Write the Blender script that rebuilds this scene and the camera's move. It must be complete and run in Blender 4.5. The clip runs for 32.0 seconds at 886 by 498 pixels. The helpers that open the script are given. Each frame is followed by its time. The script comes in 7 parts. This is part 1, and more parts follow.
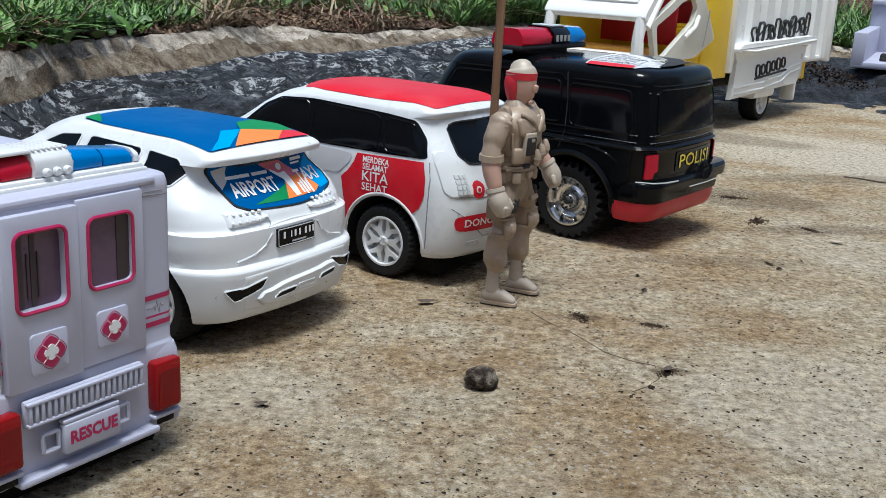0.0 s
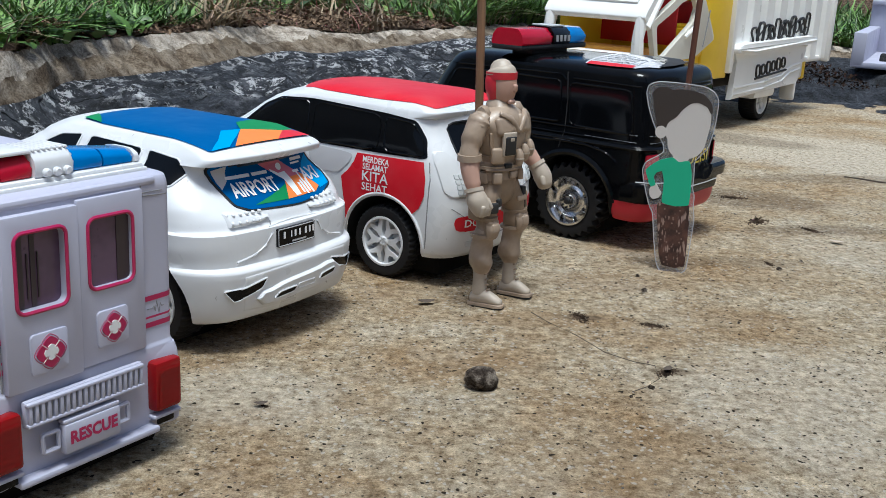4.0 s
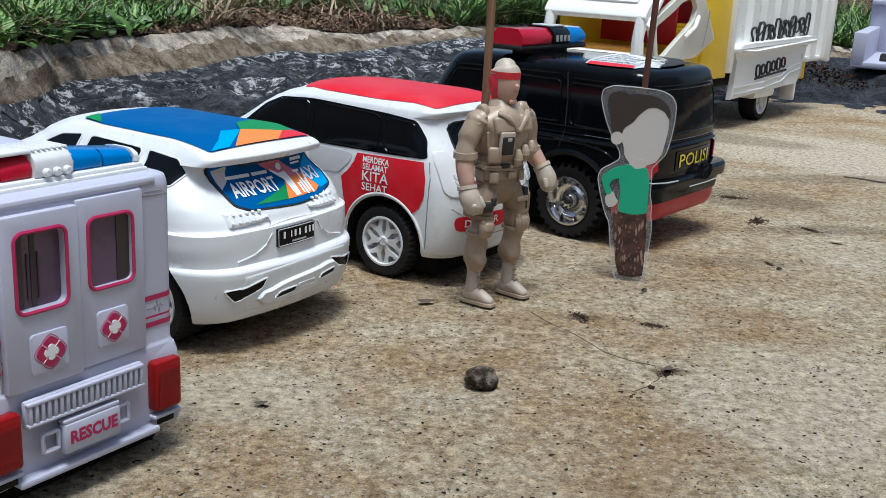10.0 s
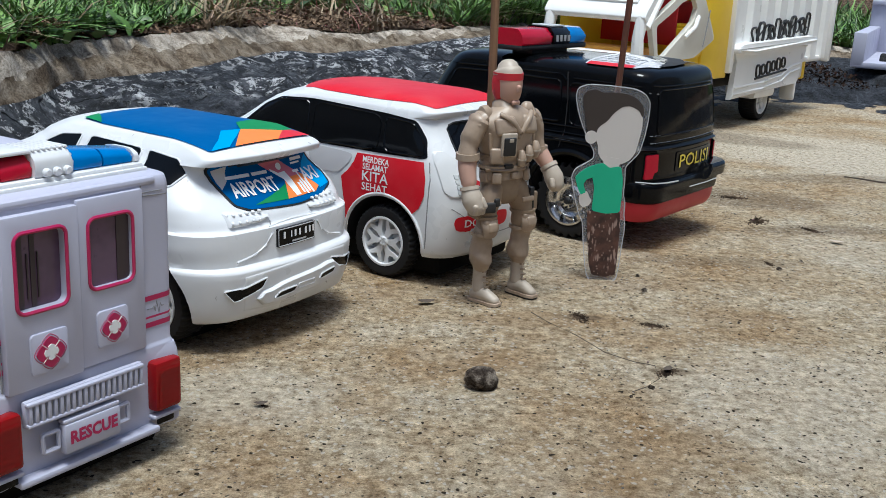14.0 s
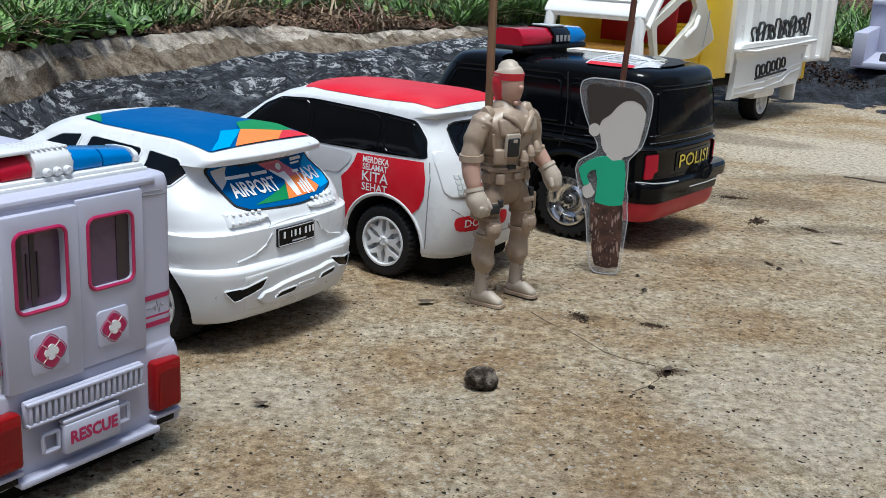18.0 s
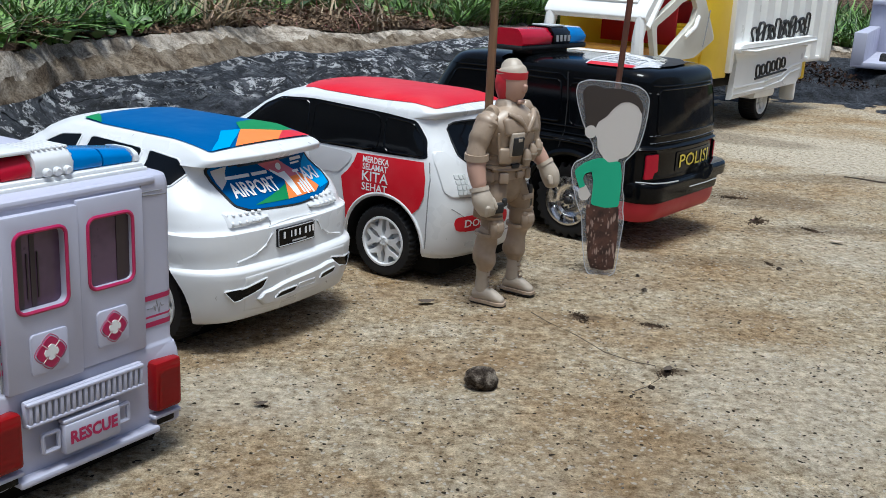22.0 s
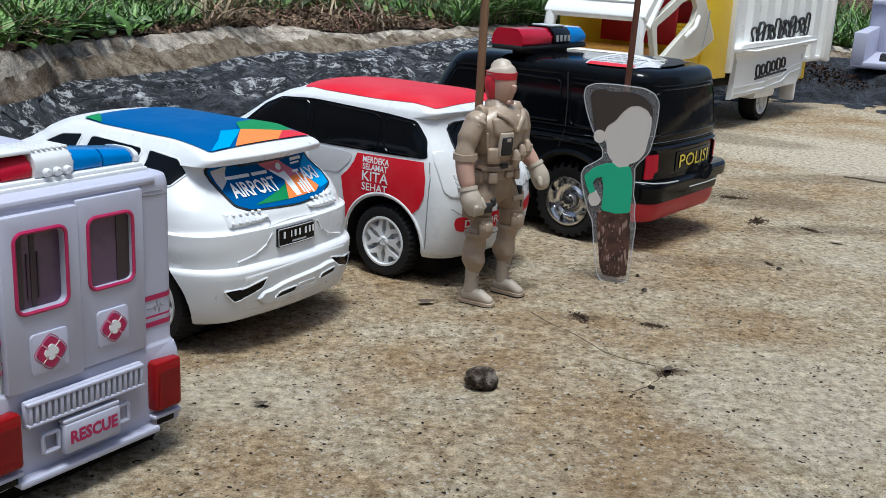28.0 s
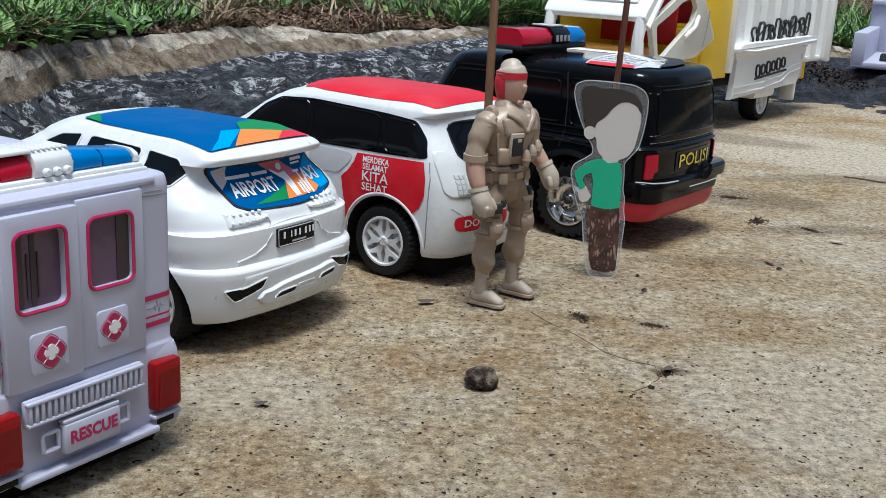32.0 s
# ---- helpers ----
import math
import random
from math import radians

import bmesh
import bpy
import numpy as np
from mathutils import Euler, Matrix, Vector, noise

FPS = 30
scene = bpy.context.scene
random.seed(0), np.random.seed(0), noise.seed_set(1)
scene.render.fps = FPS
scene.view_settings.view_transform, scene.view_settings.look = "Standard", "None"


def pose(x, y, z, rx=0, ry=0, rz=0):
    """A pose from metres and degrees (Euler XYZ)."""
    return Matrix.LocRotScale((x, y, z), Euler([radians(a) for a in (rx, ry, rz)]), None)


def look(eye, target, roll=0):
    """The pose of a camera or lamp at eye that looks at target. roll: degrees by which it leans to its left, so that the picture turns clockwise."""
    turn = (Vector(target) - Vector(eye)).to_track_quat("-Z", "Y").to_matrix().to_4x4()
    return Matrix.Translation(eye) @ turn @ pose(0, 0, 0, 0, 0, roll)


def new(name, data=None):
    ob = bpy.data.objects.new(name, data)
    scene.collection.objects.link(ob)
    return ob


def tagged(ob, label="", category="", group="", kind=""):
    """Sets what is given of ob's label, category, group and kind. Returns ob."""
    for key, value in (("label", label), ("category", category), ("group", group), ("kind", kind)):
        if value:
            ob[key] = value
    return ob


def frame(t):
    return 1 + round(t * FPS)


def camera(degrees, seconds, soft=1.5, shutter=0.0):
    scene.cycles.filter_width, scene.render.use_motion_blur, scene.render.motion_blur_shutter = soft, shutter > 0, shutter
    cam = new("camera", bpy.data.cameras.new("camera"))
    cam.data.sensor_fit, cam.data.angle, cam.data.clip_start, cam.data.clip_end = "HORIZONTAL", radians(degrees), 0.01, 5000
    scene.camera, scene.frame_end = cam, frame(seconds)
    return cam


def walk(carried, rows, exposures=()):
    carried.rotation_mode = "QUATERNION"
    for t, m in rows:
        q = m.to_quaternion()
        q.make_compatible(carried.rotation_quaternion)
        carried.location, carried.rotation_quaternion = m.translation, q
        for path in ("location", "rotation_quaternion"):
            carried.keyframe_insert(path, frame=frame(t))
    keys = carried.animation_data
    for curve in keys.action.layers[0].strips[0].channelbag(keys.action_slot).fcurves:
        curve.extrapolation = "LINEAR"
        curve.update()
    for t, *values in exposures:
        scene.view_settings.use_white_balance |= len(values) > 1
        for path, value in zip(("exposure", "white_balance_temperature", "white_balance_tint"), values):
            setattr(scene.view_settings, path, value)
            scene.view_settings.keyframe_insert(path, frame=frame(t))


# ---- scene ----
from mathutils.bvhtree import BVHTree

# a phone on a low stand watches a row of toy vehicles; metres, z up
cam = camera(46.2, 32.0, soft=0.75)
CAM_POSE = Matrix.Translation((0, 0, 0.19)) @ pose(0, 0, 0, 90 - 15.5, 0, 0) @ pose(0, 0, 0, 0, 0, 3.0)
walk(cam, [(0.0, CAM_POSE), (32.0, CAM_POSE)], exposures=[(0.0, 0.35, 5720, 3), (32.0, 0.35, 5720, 3)])

# ---- light: bright overcast sky ----
world = bpy.data.worlds.new("sky")
scene.world = world
world.use_nodes = True
wn, wl = world.node_tree.nodes, world.node_tree.links
sky = wn.new("ShaderNodeTexSky")
sky.sky_type = "NISHITA"
sky.sun_disc = False
sky.sun_elevation = radians(78)
sky.sun_rotation = radians(180)
sky.air_density, sky.dust_density, sky.ozone_density = 1.0, 4.0, 1.0
wn["Background"].inputs["Strength"].default_value = 0.088
wl.new(sky.outputs["Color"], wn["Background"].inputs["Color"])
sun = new("sun", bpy.data.lights.new("sun", "SUN"))
sun.data.energy, sun.data.angle, sun.data.color = 2.85, radians(18), (1.0, 0.965, 0.91)
sun.matrix_world = look((0.05, -0.55, 5.2), (0, 0.6, 0))


# ---- materials ----
def node(nt, kind, **ins):
    n = nt.nodes.new(kind)
    for k, v in ins.items():
        n.inputs[k.replace("_", " ")].default_value = v
    return n


def ramp(nt, fac, stops):
    r = nt.nodes.new("ShaderNodeValToRGB")
    while len(r.color_ramp.elements) < len(stops):
        r.color_ramp.elements.new(0.5)
    for e, (p, c) in zip(r.color_ramp.elements, stops):
        e.position, e.color = p, (*c, 1) if len(c) == 3 else c
    nt.links.new(fac, r.inputs["Fac"])
    return r.outputs["Color"]


def blend(nt, fac, a, b, mode="MIX"):
    m = nt.nodes.new("ShaderNodeMix")
    m.data_type, m.blend_type = "RGBA", mode
    for sock, v in ((m.inputs[0], fac), (m.inputs[6], a), (m.inputs[7], b)):
        if isinstance(v, bpy.types.NodeSocket):
            nt.links.new(v, sock)
        elif isinstance(v, (int, float)):
            sock.default_value = v
        else:
            sock.default_value = (*v, 1)
    return m.outputs[2]


def noise_tex(nt, scale, detail=4, rough=0.55, vec=None):
    n = node(nt, "ShaderNodeTexNoise", Scale=scale, Detail=detail, Roughness=rough)
    if vec is not None:
        nt.links.new(vec, n.inputs["Vector"])
    return n.outputs["Fac"]


def start_mat(name, rough=0.4, metal=0.0):
    m = bpy.data.materials.new(name)
    m.use_nodes = True
    b = m.node_tree.nodes["Principled BSDF"]
    b.inputs["Roughness"].default_value, b.inputs["Metallic"].default_value = rough, metal
    return m, m.node_tree, b


def coords(nt, which="Object"):
    return nt.nodes.new("ShaderNodeTexCoord").outputs[which]


def bump(nt, b, height, strength=0.3, dist=0.001):
    n = node(nt, "ShaderNodeBump", Strength=strength, Distance=dist)
    nt.links.new(height, n.inputs["Height"])
    nt.links.new(n.outputs["Normal"], b.inputs["Normal"])


def plastic(name, col, rough=0.3, dirt=0.25, dirt_col=(0.25, 0.2, 0.14), metal=0.0, coat=0.0, grain=0.15, spec=0.5, mottle=28, scuff=0.0):
    """Moulded plastic: a faint mottle, handling dust in patches and small scuffs."""
    m, nt, b = start_mat(name, rough, metal)
    v = coords(nt)
    big = noise_tex(nt, mottle, 3, 0.6, v)
    fine = noise_tex(nt, 420, 3, 0.7, v)
    specks = ramp(nt, fine, [(0.66, (0, 0, 0)), (0.76, (1, 1, 1))])
    c = blend(nt, ramp(nt, big, [(0.45, (0, 0, 0)), (0.75, (dirt * 0.6,) * 3)]), col, dirt_col)
    mul = nt.nodes.new("ShaderNodeMath")
    mul.operation = "MULTIPLY"
    nt.links.new(specks, mul.inputs[0])
    mul.inputs[1].default_value = dirt * 0.6
    c = blend(nt, mul.outputs[0], c, dirt_col)
    if scuff:
        vor = node(nt, "ShaderNodeTexVoronoi", Scale=75.0)
        wob = node(nt, "ShaderNodeTexNoise", Scale=220.0, Detail=3.0)
        nt.links.new(v, wob.inputs["Vector"])
        add = nt.nodes.new("ShaderNodeVectorMath")
        add.operation = "MULTIPLY_ADD"
        nt.links.new(wob.outputs["Color"], add.inputs[0])
        add.inputs[1].default_value = (0.010, 0.010, 0.010)
        nt.links.new(v, add.inputs[2])
        nt.links.new(add.outputs[0], vor.inputs["Vector"])
        marks = ramp(nt, vor.outputs["Distance"], [(0.045, (scuff,) * 3), (0.085, (0, 0, 0))])
        keep = ramp(nt, noise_tex(nt, 35, 2, 0.5, v), [(0.50, (0, 0, 0)), (0.56, (1, 1, 1))])
        c = blend(nt, blend(nt, 1.0, marks, keep, "MULTIPLY"), c, (0.20, 0.19, 0.18))
    nt.links.new(c, b.inputs["Base Color"])
    r = ramp(nt, big, [(0.3, (rough * 0.8,) * 3), (0.8, (min(1, rough * 1.5),) * 3)])
    nt.links.new(r, b.inputs["Roughness"])
    b.inputs["Coat Weight"].default_value = coat
    b.inputs["Specular IOR Level"].default_value = spec
    bump(nt, b, noise_tex(nt, 160, 2, 0.5, v), grain, 0.0006)
    return m


M_WHITE = plastic("white_plastic", (0.715, 0.725, 0.735), 0.28, 0.16, scuff=0.75)
M_CLEAN = plastic("clean_white_plastic", (0.88, 0.88, 0.86), 0.32, 0.08)
M_LILAC = plastic("cool_white_plastic", (0.465, 0.468, 0.57), 0.4, 0.14)
M_CREAM = plastic("cream_plastic", (0.72, 0.70, 0.62), 0.4, 0.2)
M_BLACK = plastic("black_plastic", (0.0025, 0.003, 0.004), 0.11, 0.10, (0.03, 0.028, 0.026), spec=0.18)
M_BLACKMATT = plastic("matt_black_plastic", (0.012, 0.012, 0.013), 0.55, 0.3, (0.08, 0.07, 0.06))
M_RED = plastic("red_plastic", (0.52, 0.015, 0.03), 0.35, 0.12, (0.3, 0.1, 0.08))
M_REDFILM = plastic("red_printed_film", (0.60, 0.011, 0.024), 0.30, 0.20, (0.62, 0.34, 0.34), spec=0.16)
M_MAGENTA = plastic("magenta_print", (0.42, 0.010, 0.088), 0.4, 0.1)
M_YELLOW = plastic("yellow_plastic", (0.86, 0.58, 0.02), 0.35, 0.12)
M_BLUEFILM = plastic("blue_printed_film", (0.0003, 0.085, 0.28), 0.36, 0.03, (0.3, 0.5, 0.6), spec=0.06)
M_CYANFILM = plastic("light_blue_printed_film", (0.006, 0.30, 0.68), 0.42, 0.1, spec=0.12)
M_ORANGEFILM = plastic("orange_printed_film", (0.80, 0.22, 0.05), 0.42, 0.1, spec=0.12)
M_GREENFILM = plastic("green_printed_film", (0.015, 0.22, 0.07), 0.42, 0.1, spec=0.12)
M_PINKFILM = plastic("pink_printed_film", (0.55, 0.12, 0.18), 0.3, 0.1)
M_WHITEINK = plastic("white_ink", (0.82, 0.82, 0.82), 0.4, 0.05)
M_BLACKINK = plastic("black_ink", (0.02, 0.02, 0.02), 0.5, 0.05)
M_YELLOWINK = plastic("yellow_ink", (0.80, 0.62, 0.06), 0.4, 0.05)
M_REDINK = plastic("dark_red_ink", (0.42, 0.008, 0.05), 0.4, 0.05)
M_TINT = plastic("tinted_window_plastic", (0.0025, 0.003, 0.004), 0.08, 0.08, (0.03, 0.03, 0.035), grain=0.05, spec=0.2)
M_RUBBER = plastic("tyre_rubber", (0.010, 0.010, 0.011), 0.7, 0.25, (0.08, 0.065, 0.05), spec=0.25)
# near-black, so the low undersides also stand in for shade below the cars
M_UNDER = plastic("underside_black", (0.004, 0.004, 0.004), 0.8, 0.1, (0.02, 0.018, 0.015), spec=0.1)
M_CHROME = plastic("chrome_plating", (0.75, 0.75, 0.76), 0.16, 0.2, (0.2, 0.18, 0.15), metal=1.0)
M_SILVER = plastic("silver_plastic", (0.45, 0.45, 0.46), 0.35, 0.2)
M_PLUM = plastic("dark_plum_interior", (0.115, 0.068, 0.115), 0.10, 0.9, (0.012, 0.007, 0.012), mottle=60)


def lens(name, col, rough=0.12):
    m, nt, b = start_mat(name, rough)
    v = coords(nt)
    c = blend(nt, ramp(nt, noise_tex(nt, 60, 3, 0.6, v), [(0.35, (0, 0, 0)), (0.75, (0.5, 0.5, 0.5))]), col, tuple(k * 0.55 for k in col))
    nt.links.new(c, b.inputs["Base Color"])
    b.inputs["Specular IOR Level"].default_value = 0.3
    bump(nt, b, noise_tex(nt, 220, 2, 0.5, v), 0.1, 0.0005)
    return m


M_REDLENS = lens("red_lens", (0.48, 0.006, 0.028))
M_LAMPLENS = lens("dark_red_lens", (0.26, 0.006, 0.008), 0.16)
M_BLUELENS = lens("blue_lens", (0.005, 0.17, 0.50))
M_CLEARLENS = lens("clear_lens", (0.62, 0.64, 0.64), 0.25)


def concrete_mat():
    """Rough trowelled concrete: broad stains, aggregate grain, sharp pits, pale specks, rusty, pale, tan and dark
    patches.
    """
    m, nt, b = start_mat("weathered_concrete", 0.95)
    b.inputs["Specular IOR Level"].default_value = 0.06
    v = coords(nt)
    wob = node(nt, "ShaderNodeTexNoise", Scale=160.0, Detail=3.0)
    nt.links.new(v, wob.inputs["Vector"])
    add = nt.nodes.new("ShaderNodeVectorMath")
    add.operation = "MULTIPLY_ADD"
    nt.links.new(wob.outputs["Color"], add.inputs[0])
    add.inputs[1].default_value = (0.006, 0.006, 0.006)
    nt.links.new(v, add.inputs[2])
    vw = add.outputs[0]
    base = ramp(nt, noise_tex(nt, 9.0, 7, 0.68, v), [(0.34, (0.290, 0.196, 0.106)), (0.44, (0.362, 0.276, 0.178)), (0.53, (0.412, 0.340, 0.240)), (0.64, (0.455, 0.400, 0.315))])
    rust = ramp(nt, noise_tex(nt, 16, 6, 0.7, v), [(0.53, (0, 0, 0)), (0.66, (0.55, 0.55, 0.55))])
    c = blend(nt, rust, base, (0.285, 0.190, 0.098))
    mid = ramp(nt, noise_tex(nt, 85, 6, 0.75, v), [(0.36, (0.66, 0.62, 0.56)), (0.46, (0.90, 0.89, 0.87)), (0.54, (1.08, 1.08, 1.07)), (0.64, (1.27, 1.27, 1.25))])
    c = blend(nt, 0.85, c, mid, "MULTIPLY")
    lumps = noise_tex(nt, 200, 7, 0.78, v)
    c = blend(nt, 0.92, c, ramp(nt, lumps, [(0.36, (0.40, 0.34, 0.27)), (0.45, (0.82, 0.78, 0.73)), (0.52, (1.06, 1.06, 1.05)), (0.59, (1.42, 1.42, 1.40))]), "MULTIPLY")
    grain = noise_tex(nt, 950, 4, 0.75, v)
    c = blend(nt, 0.5, c, ramp(nt, grain, [(0.37, (0.38, 0.34, 0.30)), (0.46, (0.85, 0.83, 0.81)), (0.54, (1.06, 1.06, 1.06)), (0.62, (1.50, 1.50, 1.48))]), "MULTIPLY")

    def dots(scale, size, keep_scale, keep_at, soft=0.5):
        vor = node(nt, "ShaderNodeTexVoronoi", Scale=scale)
        nt.links.new(vw, vor.inputs["Vector"])
        d = ramp(nt, vor.outputs["Distance"], [(size * soft, (1, 1, 1)), (size, (0, 0, 0))])
        k = ramp(nt, noise_tex(nt, keep_scale, 3, 0.6, v), [(keep_at, (0, 0, 0)), (keep_at + 0.05, (1, 1, 1))])
        return blend(nt, 1.0, d, k, "MULTIPLY")

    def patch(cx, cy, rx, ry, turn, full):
        """A patch of another tone with a ragged outline round one spot of the slab."""
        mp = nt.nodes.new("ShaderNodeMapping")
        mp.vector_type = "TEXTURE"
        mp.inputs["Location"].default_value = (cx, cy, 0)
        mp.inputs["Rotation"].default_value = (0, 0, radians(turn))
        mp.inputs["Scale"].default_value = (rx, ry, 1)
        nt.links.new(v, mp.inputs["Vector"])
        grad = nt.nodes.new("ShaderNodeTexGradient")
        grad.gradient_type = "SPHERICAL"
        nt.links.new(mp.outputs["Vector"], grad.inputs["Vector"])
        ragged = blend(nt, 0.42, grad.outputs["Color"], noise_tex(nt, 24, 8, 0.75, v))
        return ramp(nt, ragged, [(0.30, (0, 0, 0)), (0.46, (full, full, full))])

    speckled = ramp(nt, lumps, [(0.36, (0.42, 0.37, 0.31)), (0.45, (0.82, 0.79, 0.75)), (0.52, (1.04, 1.04, 1.03)), (0.59, (1.34, 1.34, 1.32))])
    pale = blend(nt, 0.9, (0.515, 0.455, 0.362), speckled, "MULTIPLY")
    tan = blend(nt, 0.9, (0.285, 0.195, 0.110), speckled, "MULTIPLY")
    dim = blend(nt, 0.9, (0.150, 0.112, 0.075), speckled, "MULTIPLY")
    c = blend(nt, ramp(nt, noise_tex(nt, 8, 8, 0.78, v), [(0.54, (0, 0, 0)), (0.66, (0.55, 0.55, 0.55))]), c, pale)
    for spot in ((0.190, 0.450, 0.12, 0.09, 10, 0.50), (0.50, 1.14, 0.36, 0.20, -30, 0.95), (-0.085, 0.425, 0.06, 0.045, 0, 0.45), (0.33, 0.72, 0.12, 0.06, -20, 0.45)):
        c = blend(nt, patch(*spot), c, pale)
    for spot in ((0.055, 0.548, 0.075, 0.018, 8, 0.55), (0.170, 0.572, 0.06, 0.02, 0, 0.40), (0.095, 0.385, 0.06, 0.04, 15, 0.40), (0.025, 0.478, 0.04, 0.016, 20, 0.5), (0.105, 0.628, 0.07, 0.03, 5, 0.5)):
        c = blend(nt, patch(*spot), c, tan)
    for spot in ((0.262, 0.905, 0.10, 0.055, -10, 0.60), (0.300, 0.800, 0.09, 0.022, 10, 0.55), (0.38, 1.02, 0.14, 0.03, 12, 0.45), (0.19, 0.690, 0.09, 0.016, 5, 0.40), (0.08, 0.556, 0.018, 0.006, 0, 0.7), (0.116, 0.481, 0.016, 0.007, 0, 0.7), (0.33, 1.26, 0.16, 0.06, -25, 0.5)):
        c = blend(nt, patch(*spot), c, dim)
    specks = dots(260, 0.30, 30, 0.42, 0.6)
    c = blend(nt, blend(nt, 1.0, specks, (0.55, 0.55, 0.55), "MULTIPLY"), c, (0.58, 0.545, 0.475))
    pits = dots(180, 0.18, 26, 0.44, 0.75)
    big = dots(80, 0.070, 15, 0.51, 0.8)
    grit_dots = dots(340, 0.22, 40, 0.45, 0.6)
    c = blend(nt, grit_dots, c, (0.10, 0.078, 0.056))
    c = blend(nt, pits, c, (0.032, 0.024, 0.017))
    c = blend(nt, big, c, (0.020, 0.015, 0.011))
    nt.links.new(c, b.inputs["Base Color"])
    h = blend(nt, 0.5, lumps, noise_tex(nt, 110, 6, 0.75, v))
    for d in (pits, big):
        h = blend(nt, d, h, (0, 0, 0))
    bump(nt, b, h, 1.0, 0.0060)
    return m


def tar_mat():
    """Old black render over rubble: blue-black, cracked, with pale lichen flecks towards its weathered end."""
    m, nt, b = start_mat("black_weathered_bank", 0.62)
    v = coords(nt)
    rough = noise_tex(nt, 60, 9, 0.78, v)
    c = ramp(nt, noise_tex(nt, 30, 9, 0.78, v), [(0.38, (0.003, 0.0036, 0.0048)), (0.48, (0.016, 0.0178, 0.0225)), (0.56, (0.042, 0.045, 0.054)), (0.66, (0.11, 0.112, 0.122))])
    c = blend(nt, 0.8, c, ramp(nt, rough, [(0.38, (0.25, 0.25, 0.26)), (0.50, (0.95, 0.95, 0.95)), (0.62, (1.8, 1.8, 1.8))]), "MULTIPLY")
    wob = node(nt, "ShaderNodeTexNoise", Scale=14.0, Detail=5.0)
    nt.links.new(v, wob.inputs["Vector"])
    add = nt.nodes.new("ShaderNodeVectorMath")
    add.operation = "MULTIPLY_ADD"
    nt.links.new(wob.outputs["Color"], add.inputs[0])
    add.inputs[1].default_value = (0.10, 0.10, 0.10)
    nt.links.new(v, add.inputs[2])
    vor = node(nt, "ShaderNodeTexVoronoi", Scale=13.0)
    vor.feature = "DISTANCE_TO_EDGE"
    nt.links.new(add.outputs[0], vor.inputs["Vector"])
    cracks = ramp(nt, vor.outputs["Distance"], [(0.006, (1, 1, 1)), (0.028, (0, 0, 0))])
    c = blend(nt, cracks, c, (0.0015, 0.0015, 0.002))
    lich = ramp(nt, noise_tex(nt, 62, 9, 0.80, v), [(0.53, (0, 0, 0)), (0.545, (1, 1, 1))])
    where = ramp(nt, noise_tex(nt, 6.5, 5, 0.65, v), [(0.49, (0, 0, 0)), (0.56, (1, 1, 1))])
    sep = nt.nodes.new("ShaderNodeSeparateXYZ")
    nt.links.new(v, sep.inputs[0])
    old = ramp(nt, sep.outputs[0], [(0.36, (1, 1, 1)), (0.5, (0, 0, 0))])
    rim = ramp(nt, sep.outputs[2], [(0.036, (0, 0, 0)), (0.050, (0.8, 0.8, 0.8))])
    flecks = blend(nt, 1.0, lich, blend(nt, 1.0, where, rim, "LIGHTEN"), "MULTIPLY")
    c = blend(nt, blend(nt, 1.0, flecks, old, "MULTIPLY"), c, (0.72, 0.72, 0.72))
    nt.links.new(c, b.inputs["Base Color"])
    h = blend(nt, cracks, rough, (0, 0, 0))
    bump(nt, b, h, 1.0, 0.016)
    return m


def earth_mat(name, a, bcol, c2, scale=20, strength=0.8):
    m, nt, b = start_mat(name, 0.95)
    b.inputs["Specular IOR Level"].default_value = 0.1
    v = coords(nt)
    c = ramp(nt, noise_tex(nt, scale, 7, 0.7, v), [(0.40, a), (0.49, bcol), (0.60, c2)])
    g = noise_tex(nt, scale * 12, 4, 0.7, v)
    c = blend(nt, 0.7, c, ramp(nt, g, [(0.40, (0.35, 0.32, 0.3)), (0.50, (0.95, 0.95, 0.95)), (0.62, (1.35, 1.35, 1.35))]), "MULTIPLY")
    nt.links.new(c, b.inputs["Base Color"])
    bump(nt, b, g, strength, 0.006)
    return m


M_CONCRETE = concrete_mat()
M_TAR = tar_mat()
M_LEDGE = earth_mat("brown_ledge_face", (0.085, 0.062, 0.042), (0.180, 0.142, 0.102), (0.27, 0.225, 0.172), 40, 0.4)
M_CRUST = earth_mat("pale_mortar_crust", (0.17, 0.14, 0.11), (0.36, 0.31, 0.25), (0.50, 0.445, 0.375), 38, 0.35)
M_SOIL = earth_mat("brown_soil", (0.045, 0.030, 0.020), (0.120, 0.076, 0.050), (0.22, 0.155, 0.11), 70, 1.0)
M_STONE = earth_mat("dark_stone", (0.045, 0.034, 0.026), (0.125, 0.098, 0.076), (0.38, 0.325, 0.26), 150)
M_DEBRIS = earth_mat("dark_debris", (0.022, 0.015, 0.010), (0.065, 0.044, 0.029), (0.14, 0.098, 0.066), 60)


